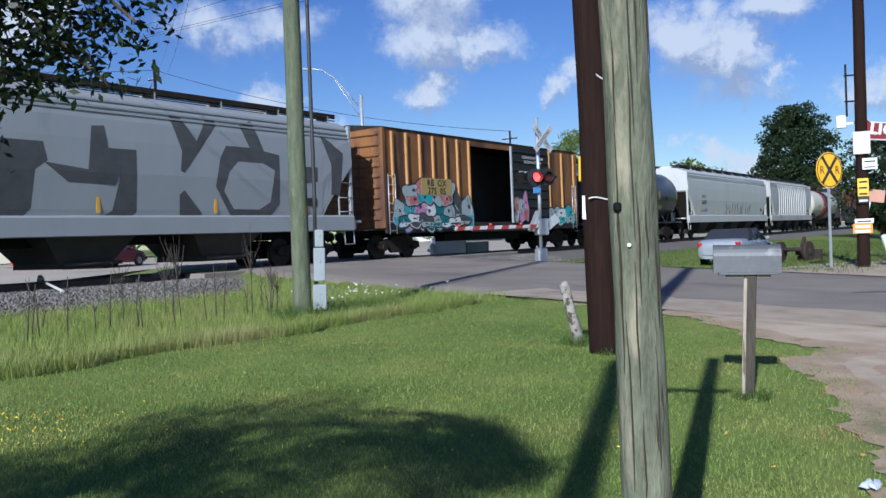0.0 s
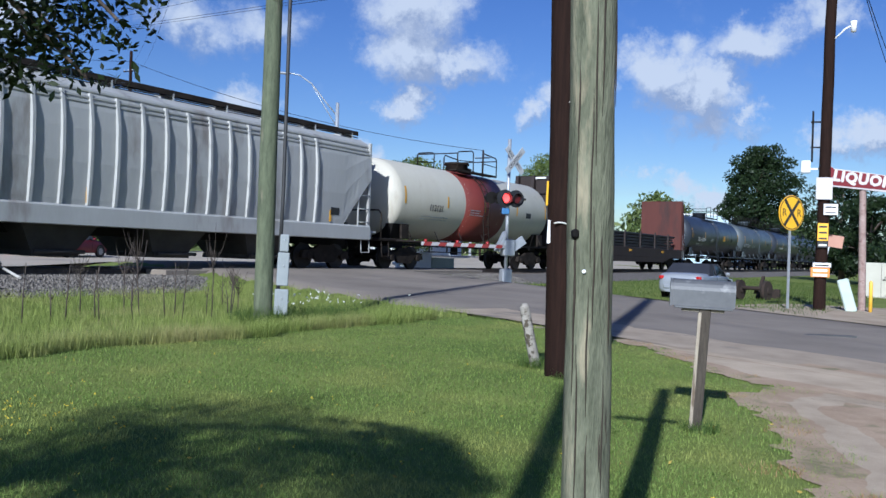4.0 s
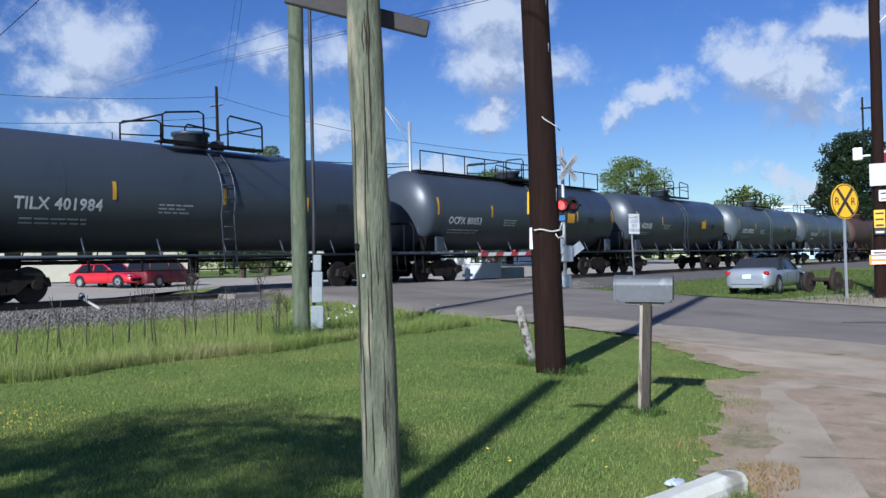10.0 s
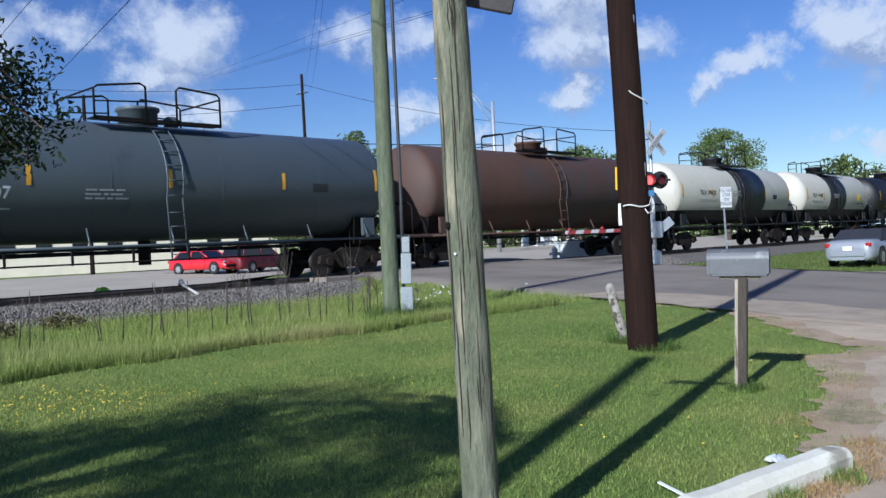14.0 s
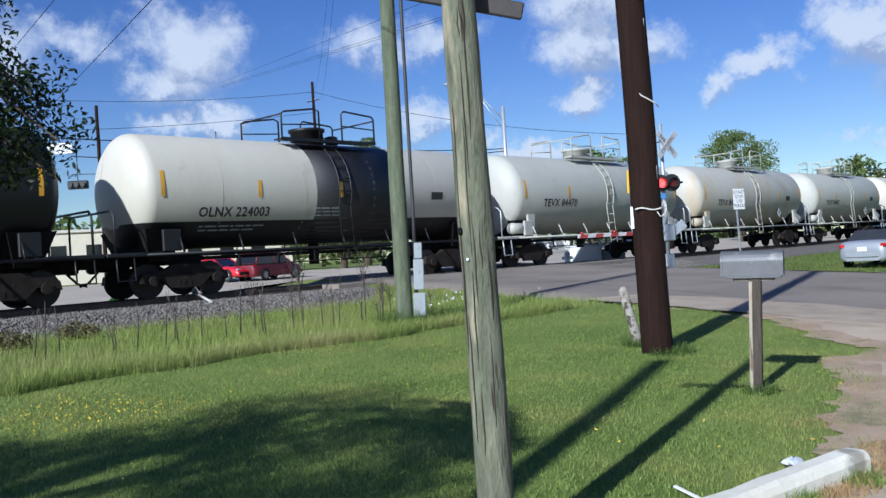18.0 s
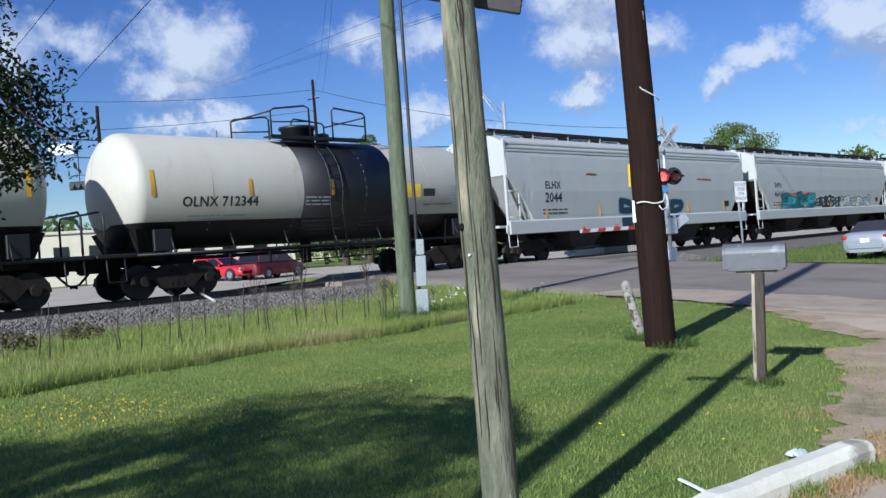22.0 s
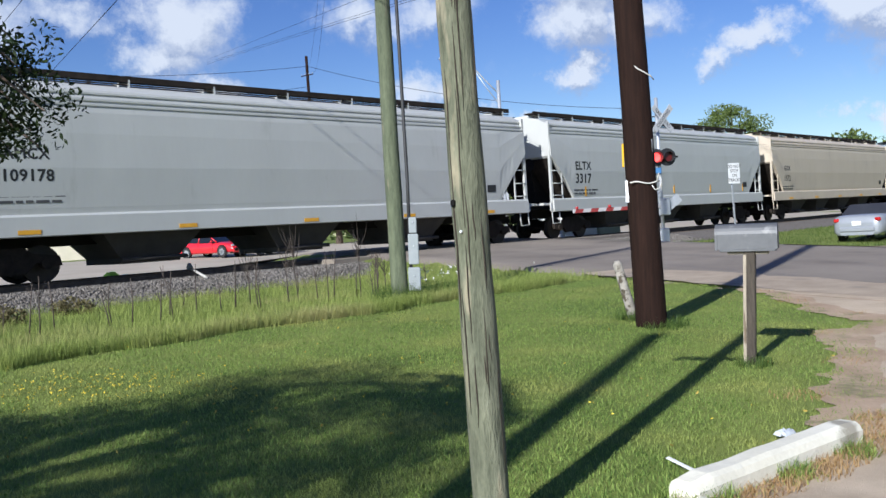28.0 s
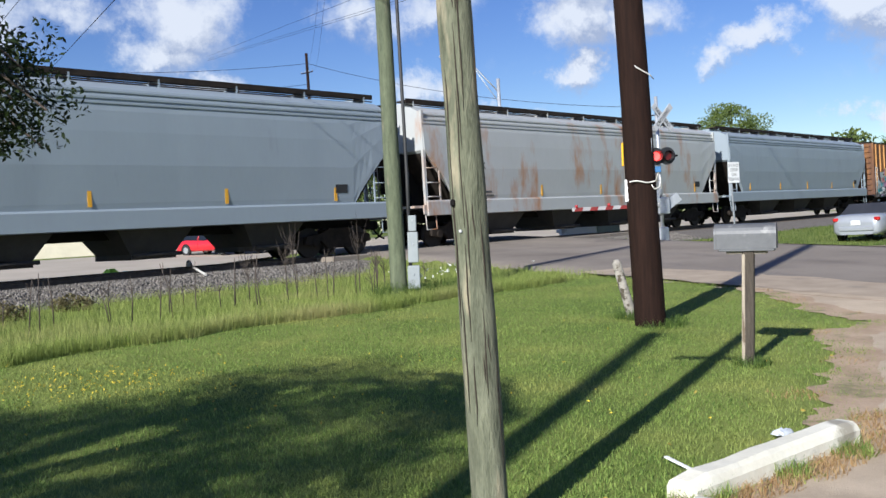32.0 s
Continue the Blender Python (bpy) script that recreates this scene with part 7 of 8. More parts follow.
def leaf_cloud(centres, per, spread, size, rng, flat=0.7):
    """Many small leaf quads about clump centres, as one array mesh."""
    n = len(centres) * per
    c = np.repeat(np.asarray(centres, dtype=float), per, axis=0)
    off = rng.normal(0, 1, (n, 3))
    off /= np.linalg.norm(off, axis=1, keepdims=True) + 1e-6
    off *= (rng.uniform(0.25, 1, (n, 1)) ** 0.45) * np.repeat(np.asarray(spread, dtype=float).reshape(-1, 1), per, axis=0)
    off[:, 2] *= flat
    p = c + off
    a = rng.normal(0, 1, (n, 3))
    a /= np.linalg.norm(a, axis=1, keepdims=True)
    b = np.cross(a, rng.normal(0, 1, (n, 3)))
    b /= np.linalg.norm(b, axis=1, keepdims=True) + 1e-6
    s = rng.uniform(0.6, 1.2, (n, 1)) * size
    quad = np.stack([p - a * s, p + b * s * 0.42, p + a * s, p - b * s * 0.42], 1)
    return quad.reshape(-1, 3), np.arange(4 * n)


def tree(x, y, h, r, trunk_h, mat, bark, label, seed, clumps=60, per=70, leaf=0.28, shape="round", name="tree", lean=0.0):
    rng = np.random.default_rng(seed)
    h, trunk_h = h + taller(x, y), trunk_h + taller(x, y)
    t = thing(name, label, "tree", ground_pose(x, y), "trees round the crossing")
    tr = Shape().tube([(0, 0, -0.3), (0.02 * h * 0.3, 0, h * 0.25), (lean * h * 0.5, 0.02 * h, h * 0.55), (lean * h, 0, h * 0.86)], [0.030 * h + 0.05, 0.024 * h + 0.03, 0.015 * h, 0.004 * h], 9)
    cen, spr = [], []
    for k in range(clumps):
        if shape == "pine":
            u = rng.uniform(0, 1)
            z = trunk_h + (h - trunk_h) * u
            rad = r * (1 - u) ** 0.7 * rng.uniform(0.4, 1.0) + 0.2
        else:
            u = rng.uniform(-1, 1)
            z = (trunk_h + h) / 2 + (h - trunk_h) / 2 * u
            rad = r * math.sqrt(max(1 - u * u * 0.9, 0.05)) * rng.uniform(0.35, 1.0)
        a = rng.uniform(0, 2 * math.pi)
        cen.append((rad * math.cos(a) + lean * z, rad * math.sin(a), z))
        spr.append(r * (0.28 if shape == "pine" else 0.33) * rng.uniform(0.6, 1.2))
        if k % 4 == 0:
            tr.tube([(lean * z * 0.7, 0, max(z - 0.35 * rad - 0.1 * h, trunk_h * 0.6)), (cen[-1][0] * 0.5, cen[-1][1] * 0.5, z - 0.1 * rad), cen[-1]], [0.008 * h + 0.01, 0.006 * h, 0.01], 5, False)
    part("trunk", tr, bark, t)
    v, f = leaf_cloud(cen, per, spr, leaf, rng)
    part("crown", raw_mesh("crown", v, f, 4, mat), None, t)
    return t


M_BARK = surf("bark", (0.07, 0.05, 0.038), (0.17, 0.13, 0.10), 0.95, 6, 0.8, stretch=(3, 3, 0.7))
M_LF_PINE = leafy("pine_foliage", (0.014, 0.028, 0.011), (0.038, 0.060, 0.022))
# oak leaf tones darkened further to imitate the crown's own shade
M_LF_OAK = leafy("oak_foliage", (0.010, 0.018, 0.008), (0.040, 0.060, 0.018), 0.35)
M_LF_LIGHT = leafy("light_foliage", (0.075, 0.115, 0.030), (0.19, 0.24, 0.066))
M_LF_MID = leafy("mid_foliage", (0.065, 0.10, 0.028), (0.16, 0.20, 0.06))
PINE = "tall dark pine beside the road"
tree(71.0, 106.0, 16.4, 5.0, 3.0, M_LF_PINE, M_BARK, "broad dark green tree beyond the track", 1, 130, 230, 0.24)
tree(49.5, 63.0, 8.2, 3.4, 1.0, M_LF_PINE, M_BARK, "broad dark green tree beyond the track", 2, 80, 130, 0.18)
tree(38.4, 34.8, 11.4, 2.3, 1.6, M_LF_PINE, M_BARK, PINE, 3, 130, 150, 0.15, "pine")
tree(44.6, 34.0, 10.5, 2.8, 1.5, M_LF_PINE, M_BARK, PINE, 4, 110, 130, 0.16, "pine")
tree(51.6, 55.0, 8.4, 2.6, 1.0, M_LF_PINE, M_BARK, "dark green tree behind the shed", 5, 70, 130, 0.16)
tree(47.7, 57.5, 6.4, 2.8, 0.6, M_LF_PINE, M_BARK, "bushy dark green tree behind the shed", 6, 60, 120, 0.17)
tree(58.0, 57.0, 6.6, 2.6, 0.8, M_LF_MID, M_BARK, "bushy light green tree behind the shed", 7, 60, 120, 0.17)
tree(38.0, 42.5, 3.6, 2.6, 0.3, M_LF_PINE, M_BARK, "dark shrubby tree behind the shed", 8, 40, 90, 0.2)
tree(33.8, 88.5, 11.0, 3.7, 4.6, M_LF_LIGHT, M_BARK, "light green pine with an open crown", 9, 62, 190, 0.15)
tree(-6.0, 75.2, 9.3, 5.6, 1.2, M_LF_MID, M_BARK, "wide green tree beyond the railway", 10, 120, 140, 0.20)
tree(4.9, 85.0, 8.3, 3.6, 0.8, M_LF_LIGHT, M_BARK, "light green tree beyond the railway", 11, 90, 130, 0.18, "pine")
tree(10.5, 90.0, 5.5, 3.6, 0.5, M_LF_LIGHT, M_BARK, "low green tree beyond the railway", 12, 60, 110, 0.2)
tree(17.4, 84.0, 8.9, 4.4, 0.8, M_LF_MID, M_BARK, "rounded green tree beyond the railway", 13, 100, 130, 0.2)
tree(-5.2, 100.0, 13.2, 3.0, 6.0, M_LF_MID, M_BARK, "tall thin-stemmed tree far beyond the street", 14, 50, 90, 0.22)
tree(27.5, 118.0, 10.5, 5.0, 2.0, M_LF_MID, M_BARK, "green tree far beyond the street", 15, 50, 60, 0.4)
tree(62.0, 118.0, 9.5, 5.0, 2.0, M_LF_MID, M_BARK, "green tree far down the line", 16, 50, 60, 0.4)
# the oak by the lawn, whose shade lies on the grass
oak = thing("oak_tree", "live oak with small glossy dark leaves reaching over the lawn", "tree", ground_pose(-5.0, 0.6), "trees round the crossing")
rng = np.random.default_rng(21)
limbs = Shape().tube([(0, 0, -0.3), (0.05, 0, 0.9), (0.1, 0.1, 1.8), (0.05, 0.2, 2.8), (0, 0.1, 3.9)], [0.26, 0.2, 0.17, 0.12, 0.04], 12)
cen, spr = [], []
# outline of the shade on the lawn; each clump stands on the sun's ray to a spot within it
SHADE = [(-7.5, 4.6), (-4.6, 5.2), (-3.1, 6.0), (-2.3, 6.5), (-1.75, 7.15), (-0.95, 7.55), (-0.5, 7.5), (-0.28, 6.5), (0.05, 5.8), (0.12, 4.8), (0.1, 3.4), (-0.9, 2.4), (-4.0, 1.6), (-7.5, 2.0)]


def within(x, y, line):
    hit = False
    for (x0, y0), (x1, y1) in zip(line, line[1:] + line[:1]):
        if (y0 > y) != (y1 > y) and x < x0 + (x1 - x0) * (y - y0) / (y1 - y0):
            hit = not hit
    return hit


while len(cen) < 310:
    gx, gy = rng.uniform(-7.5, 0.2), rng.uniform(1.6, 7.6)
    up = 2.9 + 1.7 * rng.uniform(0, 1) ** 0.8
    if within(gx, gy, SHADE) and (gx < -1.3 or rng.uniform(0, 1) < 0.62):
        cen.append((gx + 5.0 + SUN_DIR.x / SUN_DIR.z * up, gy - 0.6 + SUN_DIR.y / SUN_DIR.z * up, up + rise(gx, gy) - rise(-5.0, 0.6)))
        spr.append(rng.uniform(0.26, 0.46))
for k in range(0, len(cen), 5):
    c = Vector(cen[k])
    limbs.tube([(0.08, 0.12, 1.7), c * 0.5 + Vector((0, 0, 1.2)), c], [0.06, 0.035, 0.01], 6, False)
v1, f1 = leaf_cloud(cen, 150, spr, 0.045, rng, 0.8)
# sprays of leaves that hang into view
twig_c, twig_s = [], []
for base, tip, nb in (((2.2, 1.6, 2.7), (3.80, 1.86, 1.70), 18), ((2.2, 1.7, 2.6), (3.74, 1.95, 1.60), 16), ((2.4, 1.8, 2.7), (3.72, 1.90, 1.84), 18), ((2.2, 1.9, 2.5), (3.60, 2.05, 1.62), 16), ((2.3, 1.9, 2.9), (3.62, 2.10, 1.98), 18), ((2.2, 2.0, 2.4), (3.50, 1.90, 1.52), 14), ((2.0, 2.0, 2.9), (3.46, 2.02, 2.10), 18),
                      ((2.0, 1.8, 2.6), (3.36, 2.2, 1.75), 16), ((2.3, 1.7, 2.8), (3.64, 1.72, 1.92), 16), ((2.0, 2.0, 2.7), (3.30, 1.92, 1.88), 16), ((2.0, 2.2, 2.6), (3.2, 2.15, 1.6), 14),
                      ((2.3, 1.8, 2.8), (3.56, 1.95, 1.75), 18), ((2.3, 1.8, 2.9), (3.62, 1.98, 1.78), 18), ((2.4, 1.8, 2.8), (3.68, 1.92, 1.74), 18), ((2.4, 1.9, 2.9), (3.72, 1.95, 1.76), 18),
                      ((2.3, 1.9, 2.7), (3.57, 1.90, 1.66), 18), ((2.4, 1.7, 2.7), (3.64, 1.97, 1.66), 16), ((2.4, 1.9, 2.7), (3.70, 1.99, 1.66), 16), ((2.2, 1.8, 2.5), (3.52, 1.95, 1.60), 16)):
    b0, b1 = Vector(base), Vector(tip)
    pts = [b0 + (b1 - b0) * u + Vector((0, 0, 0.16 * math.sin(u * math.pi))) for u in np.linspace(0, 1, 9)]
    limbs.tube(pts, [0.022 * (1 - 0.85 * u) for u in np.linspace(0, 1, 9)], 5, False)
    for j in range(nb):
        u = 0.45 + 0.55 * j / (nb - 1)
        q = b0 + (b1 - b0) * u + Vector((0, 0, 0.16 * math.sin(u * math.pi)))
        twig_c.append(tuple(q + Vector(rng.normal(0, 0.04, 3))))
        twig_s.append(0.085)
v2, f2 = leaf_cloud(twig_c, 76, twig_s, 0.0132, rng, 0.9)
part("trunk", limbs, M_BARK, oak)
part("crown", raw_mesh("crown", np.concatenate([v1, v2]), np.concatenate([f1, f2 + len(v1)]), 4, M_LF_OAK), None, oak)

# ---------------------------------------------------------------- far poles, lamps, wires
# added out of view; its lean fits a shadow band on the lawn
shadow_pole = thing("utility_pole", "unseen leaning pole added to cast a shadow across the lawn", "utility pole", ground_pose(-2.23, -0.62), "utility poles")
part("shaft", pole_shape(5.5, 0.12, 0.10, (-0.10, 0.16), 0.01, 12, 9), M_POLE_DK, shadow_pole)


def far_pole(x, y, h, label, arms=(), transformer=0, lean=(0, 0), r=0.16):
    p = thing("utility_pole", label, "utility pole", ground_pose(x, y), "utility poles")
    h, arms = h + taller(x, y), [(z + taller(x, y), w) for z, w in arms]
    part("shaft", pole_shape(h, r, r * 0.7, lean, 0.02, 10, int(x)), M_POLE_DK, p)
    for z, w in arms:
        a = part("crossarm", Shape().box(lean[0] * z, -0.12, z, w, 0.1, 0.12), M_POLE_DK, p, at=pose(0, 0, 0, 0, 0, -40))
        for k in (-0.45, -0.15, 0.15, 0.45):
            part("insulator", Shape().tube([(lean[0] * z + k * w, -0.12, z + 0.05), (lean[0] * z + k * w, -0.12, z + 0.25)], 0.05, 8), M_STEEL, a)
    for k in range(transformer):
        part("transformer", Shape().tube([(0.35 * (1 if k % 2 else -1), -0.15, 5.6 + k * 0.1), (0.35 * (1 if k % 2 else -1), -0.15, 6.6 + k * 0.1)], 0.27, 14), M_STEEL, p, "grey pole transformer")
    return p


far_pole(38.9, 45.3, 12.2, "utility pole with transformers behind the shed", ((9.2, 1.0), (7.8, 1.0)), 2)
far_pole(40.8, 46.3, 11.8, "utility pole with transformers behind the shed", ((9.4, 1.0),), 1)
far_pole(54.3, 58.2, 11.0, "utility pole with a crossarm", ((10.2, 3.4),), 2)
far_pole(-12.7, 124.5, 24.5, "tall far utility pole", ((21.8, 2.4),), 0, (-0.004, 0), 0.28)
far_pole(-23.0, 66.0, 12.9, "far utility pole beyond the railway", (), 0, (-0.003, 0), 0.17)
far_pole(30.5, 104.0, 13.0, "far utility pole beyond the street", ((12.0, 2.0),), 0)
lamp = thing("street_lamp", "galvanised street light pole with a long curved arm", "street lamp", ground_pose(7.5, 66.5))
part("pole", Shape().tube([(0, 0, -0.2), (0, 0, 11.6)], [0.17, 0.13], 12), M_STEEL, lamp)
part("arm", Shape().tube([(0, 0, 10.6), (-0.9, 0, 11.6), (-2.0, 0, 12.9), (-2.9, 0, 13.45), (-3.7, 0, 13.55)], 0.05, 8).tube([(0, 0, 9.8), (-0.9, 0, 11.1), (-1.9, 0, 12.7)], 0.035, 8), M_STEEL, lamp)
part("lantern", Shape().box(-4.0, 0, 13.5, 0.8, 0.3, 0.16, bevel=0.05), M_STEEL, lamp)
part("cabinet", Shape().box(0, -0.3, 2.6, 0.5, 0.3, 0.9, bevel=0.03), M_STEEL, lamp)
sigs = thing("traffic_signals", "traffic signals and a green street name sign on a span wire", "traffic signal", pose(0, 62, rise(-4, 64)))
part("span_wire", Shape().tube([(-24, 1, 8.2), (-10, 2, 6.9), (0, 3, 6.6), (7.5, 4.5, 7.2)], 0.035, 5).tube([(-24, 1, 6.9), (0, 3, 6.3), (7.5, 4.5, 6.6)], 0.025, 5), M_DARK, sigs)
for x in (-3.0, 2.1, 4.35):
    s = part("signal_head", Shape().box(x, 2.6, 5.75, 1.15, 0.3, 0.48, bevel=0.05), M_BLACK, sigs, "black horizontal signal head")
    for k in (-0.36, 0, 0.36):
        part("visor", Shape().tube([(x + k, 2.2, 5.75), (x + k, 2.46, 5.75)], 0.15, 10), M_BLACK, s)
part("name_sign", Shape().box(6.0, 3.2, 5.85, 1.85, 0.05, 0.46, bevel=0.02), surf("sign_green", (0.01, 0.22, 0.13), (0.015, 0.27, 0.16), 0.5), sigs, "green street name sign")
part("name_bar", Shape().box(6.0, 3.16, 5.85, 1.4, 0.02, 0.14), M_SIGNW, sigs)


def wire(a, b, sag, r, name="overhead_wire"):
    a, b = [(p[0], p[1], p[2] + rise(p[0], p[1], 400.0)) for p in (a, b)]
    pts = [Vector(a) + (Vector(b) - Vector(a)) * u - Vector((0, 0, sag * 4 * u * (1 - u))) for u in np.linspace(0, 1, 17)]
    return solid(name, Shape().tube(pts, r, 5), M_DARK, "thin dark overhead wire", "wire", group="overhead wires")


wire((-0.54, 14.1, 10.0), (-12.7, 124.5, 21.8), 1.5, 0.007)
wire((-0.54, 14.1, 9.6), (-12.0, 124.5, 21.2), 2.0, 0.007)
wire((-12.7, 124.5, 21.9), (30.5, 104.0, 12.2), 1.5, 0.03)
wire((-60, 118, 22.0), (-12.7, 124.5, 21.9), 1.2, 0.03)
wire((-60, 90, 14.0), (-12.7, 124.5, 19.0), 1.2, 0.03)
wire((-26.90, 63.00, 9.64), (5.66, -1.40, 6.52), 0.0, 0.012)
wire((-26.90, 58.60, 13.16), (0.70, 5.00, 6.08), 0.0, 0.012)
wire((-41.0, 192.0, 34.16), (22.7, 0.0, 7.62), 0.0, 0.016)
wire((-41.0, 192.0, 34.51), (22.7, 0.0, 7.74), 0.0, 0.016)
wire((-41.0, 192.0, 35.06), (22.7, 0.0, 9.62), 0.0, 0.016)
wire((15.2, 21.4, 11.8), (38.9, 45.3, 11.6), 0.5, 0.016)
wire((15.2, 21.4, 11.4), (40.8, 46.3, 11.2), 0.5, 0.016)

# low distant buildings and woods
rng = np.random.default_rng(8)
cen, spr = [], []
for k in range(420):
    a = radians(rng.uniform(-42, 66))
    d = rng.uniform(150, 230)
    cen.append((d * math.sin(a), d * math.cos(a), rng.uniform(1.0, 6.0 + max(rise(d * math.sin(a), d * math.cos(a), 400.0), 0.0))))
    spr.append(rng.uniform(2.5, 4.5))
v, f = leaf_cloud(cen, 36, spr, 1.1, rng, 0.8)
tagged(new("far_woods", raw_mesh("far_woods", v, f, 4, M_LF_MID)), "band of distant green woods", "woods", kind="stuff")


def house(x, y, w, d, h, turn, wall, roof, label, flat=False):
    b = thing("building", label, "building", ground_pose(x, y, turn))
    h += taller(x, y)
    part("wall", Shape().box(0, 0, h / 2, w, d, h), wall, b)
    if flat:
        part("roof", Shape().box(0, 0, h + 0.1, w + 0.4, d + 0.4, 0.25), roof, b)
    else:
        part("roof", Shape().loft([[(xx, -d / 2 - 0.4, h - 0.1), (xx, 0, h + d * 0.18), (xx, d / 2 + 0.4, h - 0.1)] for xx in (-w / 2 - 0.3, w / 2 + 0.3)]), roof, b)
    for k in range(int(w // 3)):
        part("window", Shape().box(-w / 2 + 1.6 + k * 3, -d / 2 - 0.02, h * 0.55, 1.3, 0.06, h * 0.4), M_GLASS, b)
    return b


M_CREAMW = surf("cream_wall", (0.55, 0.50, 0.38), (0.66, 0.6, 0.47), 0.8, 1, 0.1)
house(-26, 88, 26, 10, 3.6, 20, M_CREAMW, surf("pale_roof", (0.5, 0.46, 0.4), (0.6, 0.55, 0.48), 0.7), "long low cream building beyond the street", True)
house(19.5, 97, 11, 8, 2.6, 0, M_SIGNW, surf("green_metal_roof", (0.16, 0.26, 0.22), (0.22, 0.33, 0.28), 0.5), "low building with a green metal roof")
house(76, 128, 16, 9, 8.0, -30, surf("blue_white_board", (0.35, 0.5, 0.6), (0.6, 0.7, 0.75), 0.6, 0.3), M_SIGNW, "pale commercial building far down the line", True)
pylon = thing("pylon_sign", "tall roadside sign with red and white panels", "shop sign", ground_pose(28.7, 106.4))
part("post", Shape().box(-1.2, 0, 3.3, 0.25, 0.25, 6.8).box(1.2, 0, 3.3, 0.25, 0.25, 6.8), M_STEEL, pylon)
part("panel", Shape().box(0, -0.1, 6.2, 3.0, 0.4, 1.0), M_SIGNW, pylon)
part("panel", Shape().box(0, -0.1, 5.1, 3.0, 0.4, 0.9), M_RED, pylon)
part("panel", Shape().box(0, -0.1, 4.1, 3.0, 0.4, 0.8), M_SIGNW, pylon)

# ---------------------------------------------------------------- grass and weeds


def blades(n, place, length, width, lean, rng):
    """Grass blades as bent strips of two quads; place gives root points."""
    p = place(n)
    n = len(p)
    a = rng.uniform(0, 2 * math.pi, n)
    h = rng.uniform(0.5, 1.0, n) * length
    d = np.stack([np.cos(a), np.sin(a), np.zeros(n)], 1)
    side = np.stack([-np.sin(a), np.cos(a), np.zeros(n)], 1) * (width * rng.uniform(0.6, 1.1, n))[:, None]
    k = (lean * rng.uniform(0.2, 1.0, n) * h)[:, None]
    up = np.zeros((n, 3))
    up[:, 2] = h
    mid = p + d * k * 0.35 + up * 0.6
    tip = p + d * k + up
    v = np.stack([p - side, p + side, mid + side * 0.7, mid - side * 0.7, tip], 1).reshape(-1, 3)
    base = 5 * np.arange(n)[:, None]
    f = np.concatenate([base + np.array([[0, 1, 2]]), base + np.array([[0, 2, 3]]), base + np.array([[3, 2, 4]])], 1)
    return v, f.ravel()


EDGE_X = np.array([p[0] for p in EDGE]), np.array([p[1] for p in EDGE])


def lawn_ok(x, y, margin=0.12):
    """Whether a spot is lawn: short of the driveway and of the road."""
    if road_r(x, y) > ROAD_NEAR - 0.25:
        return False
    ex = float(np.interp(y, EDGE_X[1], EDGE_X[0]))
    d = ex - margin - x - 0.30 * noise.noise((x * 2.3, y * 2.3, 3)) - 0.22 * noise.noise((x * 6.0, y * 6.0, 8))
    return y >= 13 or d > 1.0 * ((x * 7919.7 + y * 104729.3) % 1.0) ** 1.3 - 0.16


def lawn_place(n):
    d = 1.6 + (rng.uniform(0, 1, n) ** 1.2) * 14.5
    a = rng.uniform(radians(-40), radians(52), n)
    x, y = -0.5 + d * np.sin(a), 0.0 + d * np.cos(a)
    out = [(px, py, height(px, py) - 0.005) for px, py in zip(x, y) if lawn_ok(px, py) and rail_n(px, py) < -11.0 or lawn_ok(px, py) and rail_n(px, py) < -9.3 and px > 0.6]
    return np.array(out)


def tall_place(n):
    s, m = rng.uniform(-12, 34, n), rng.uniform(-12.8, -2.4, n)
    m = -2.4 - (m + 2.4) * -1
    out = []
    for a, b in zip(s, m):
        px, py, _ = track_point(a, b, 0)
        near = -11.75 + 0.35 * noise.noise((a * 0.6, 0, 0)) + 0.18 * noise.noise((a * 2.2, 4, 0))
        if b < near or on_road(px, py, 0.6) > 0.2 or road_r(px, py) > ROAD_NEAR - 0.4:
            continue
        out.append((px, py, height(px, py) - 0.01))
    return np.array(out)


def field_place(n):
    s, m = rng.uniform(20, 70, n), rng.uniform(-16, -2.6, n)
    out = []
    for a, b in zip(s, m):
        px, py, _ = track_point(a, b, 0)
        if road_r(px, py) < ROAD_FAR + 0.3:
            continue
        out.append((px, py, height(px, py) - 0.01))
    return np.array(out)


rng = np.random.default_rng(33)
v, f = blades(480000, lawn_place, 0.036, 0.0027, 1.5, rng)
tagged(new("lawn_grass", raw_mesh("lawn_grass", v, f, 3, leafy("grass_blade", (0.098, 0.172, 0.036), (0.335, 0.43, 0.105), 0.85, (0.44, 0.415, 0.125), 0.9, 0.49))), "short mown green grass", "grass", kind="stuff")
v, f = blades(170000, tall_place, 0.20, 0.0030, 0.95, rng)
tagged(new("tall_grass", raw_mesh("tall_grass", v, f, 3, leafy("tall_grass_blade", (0.125, 0.175, 0.036), (0.37, 0.43, 0.115), 0.8, (0.43, 0.37, 0.17), 0.6, 0.50))), "tall rough green grass beside the track", "grass", kind="stuff")


def verge_place(n):
    """The ragged line where mowing stops."""
    out = []
    for a, b in zip(rng.uniform(-12, 16, n), np.abs(rng.normal(0, 0.28, n))):
        px, py, _ = track_point(a, -11.75 + 0.35 * noise.noise((a * 0.6, 0, 0)) + 0.18 * noise.noise((a * 2.2, 4, 0)) + b, 0)
        if road_r(px, py) < ROAD_NEAR - 1.5:
            out.append((px, py, height(px, py) - 0.01))
    return np.array(out)


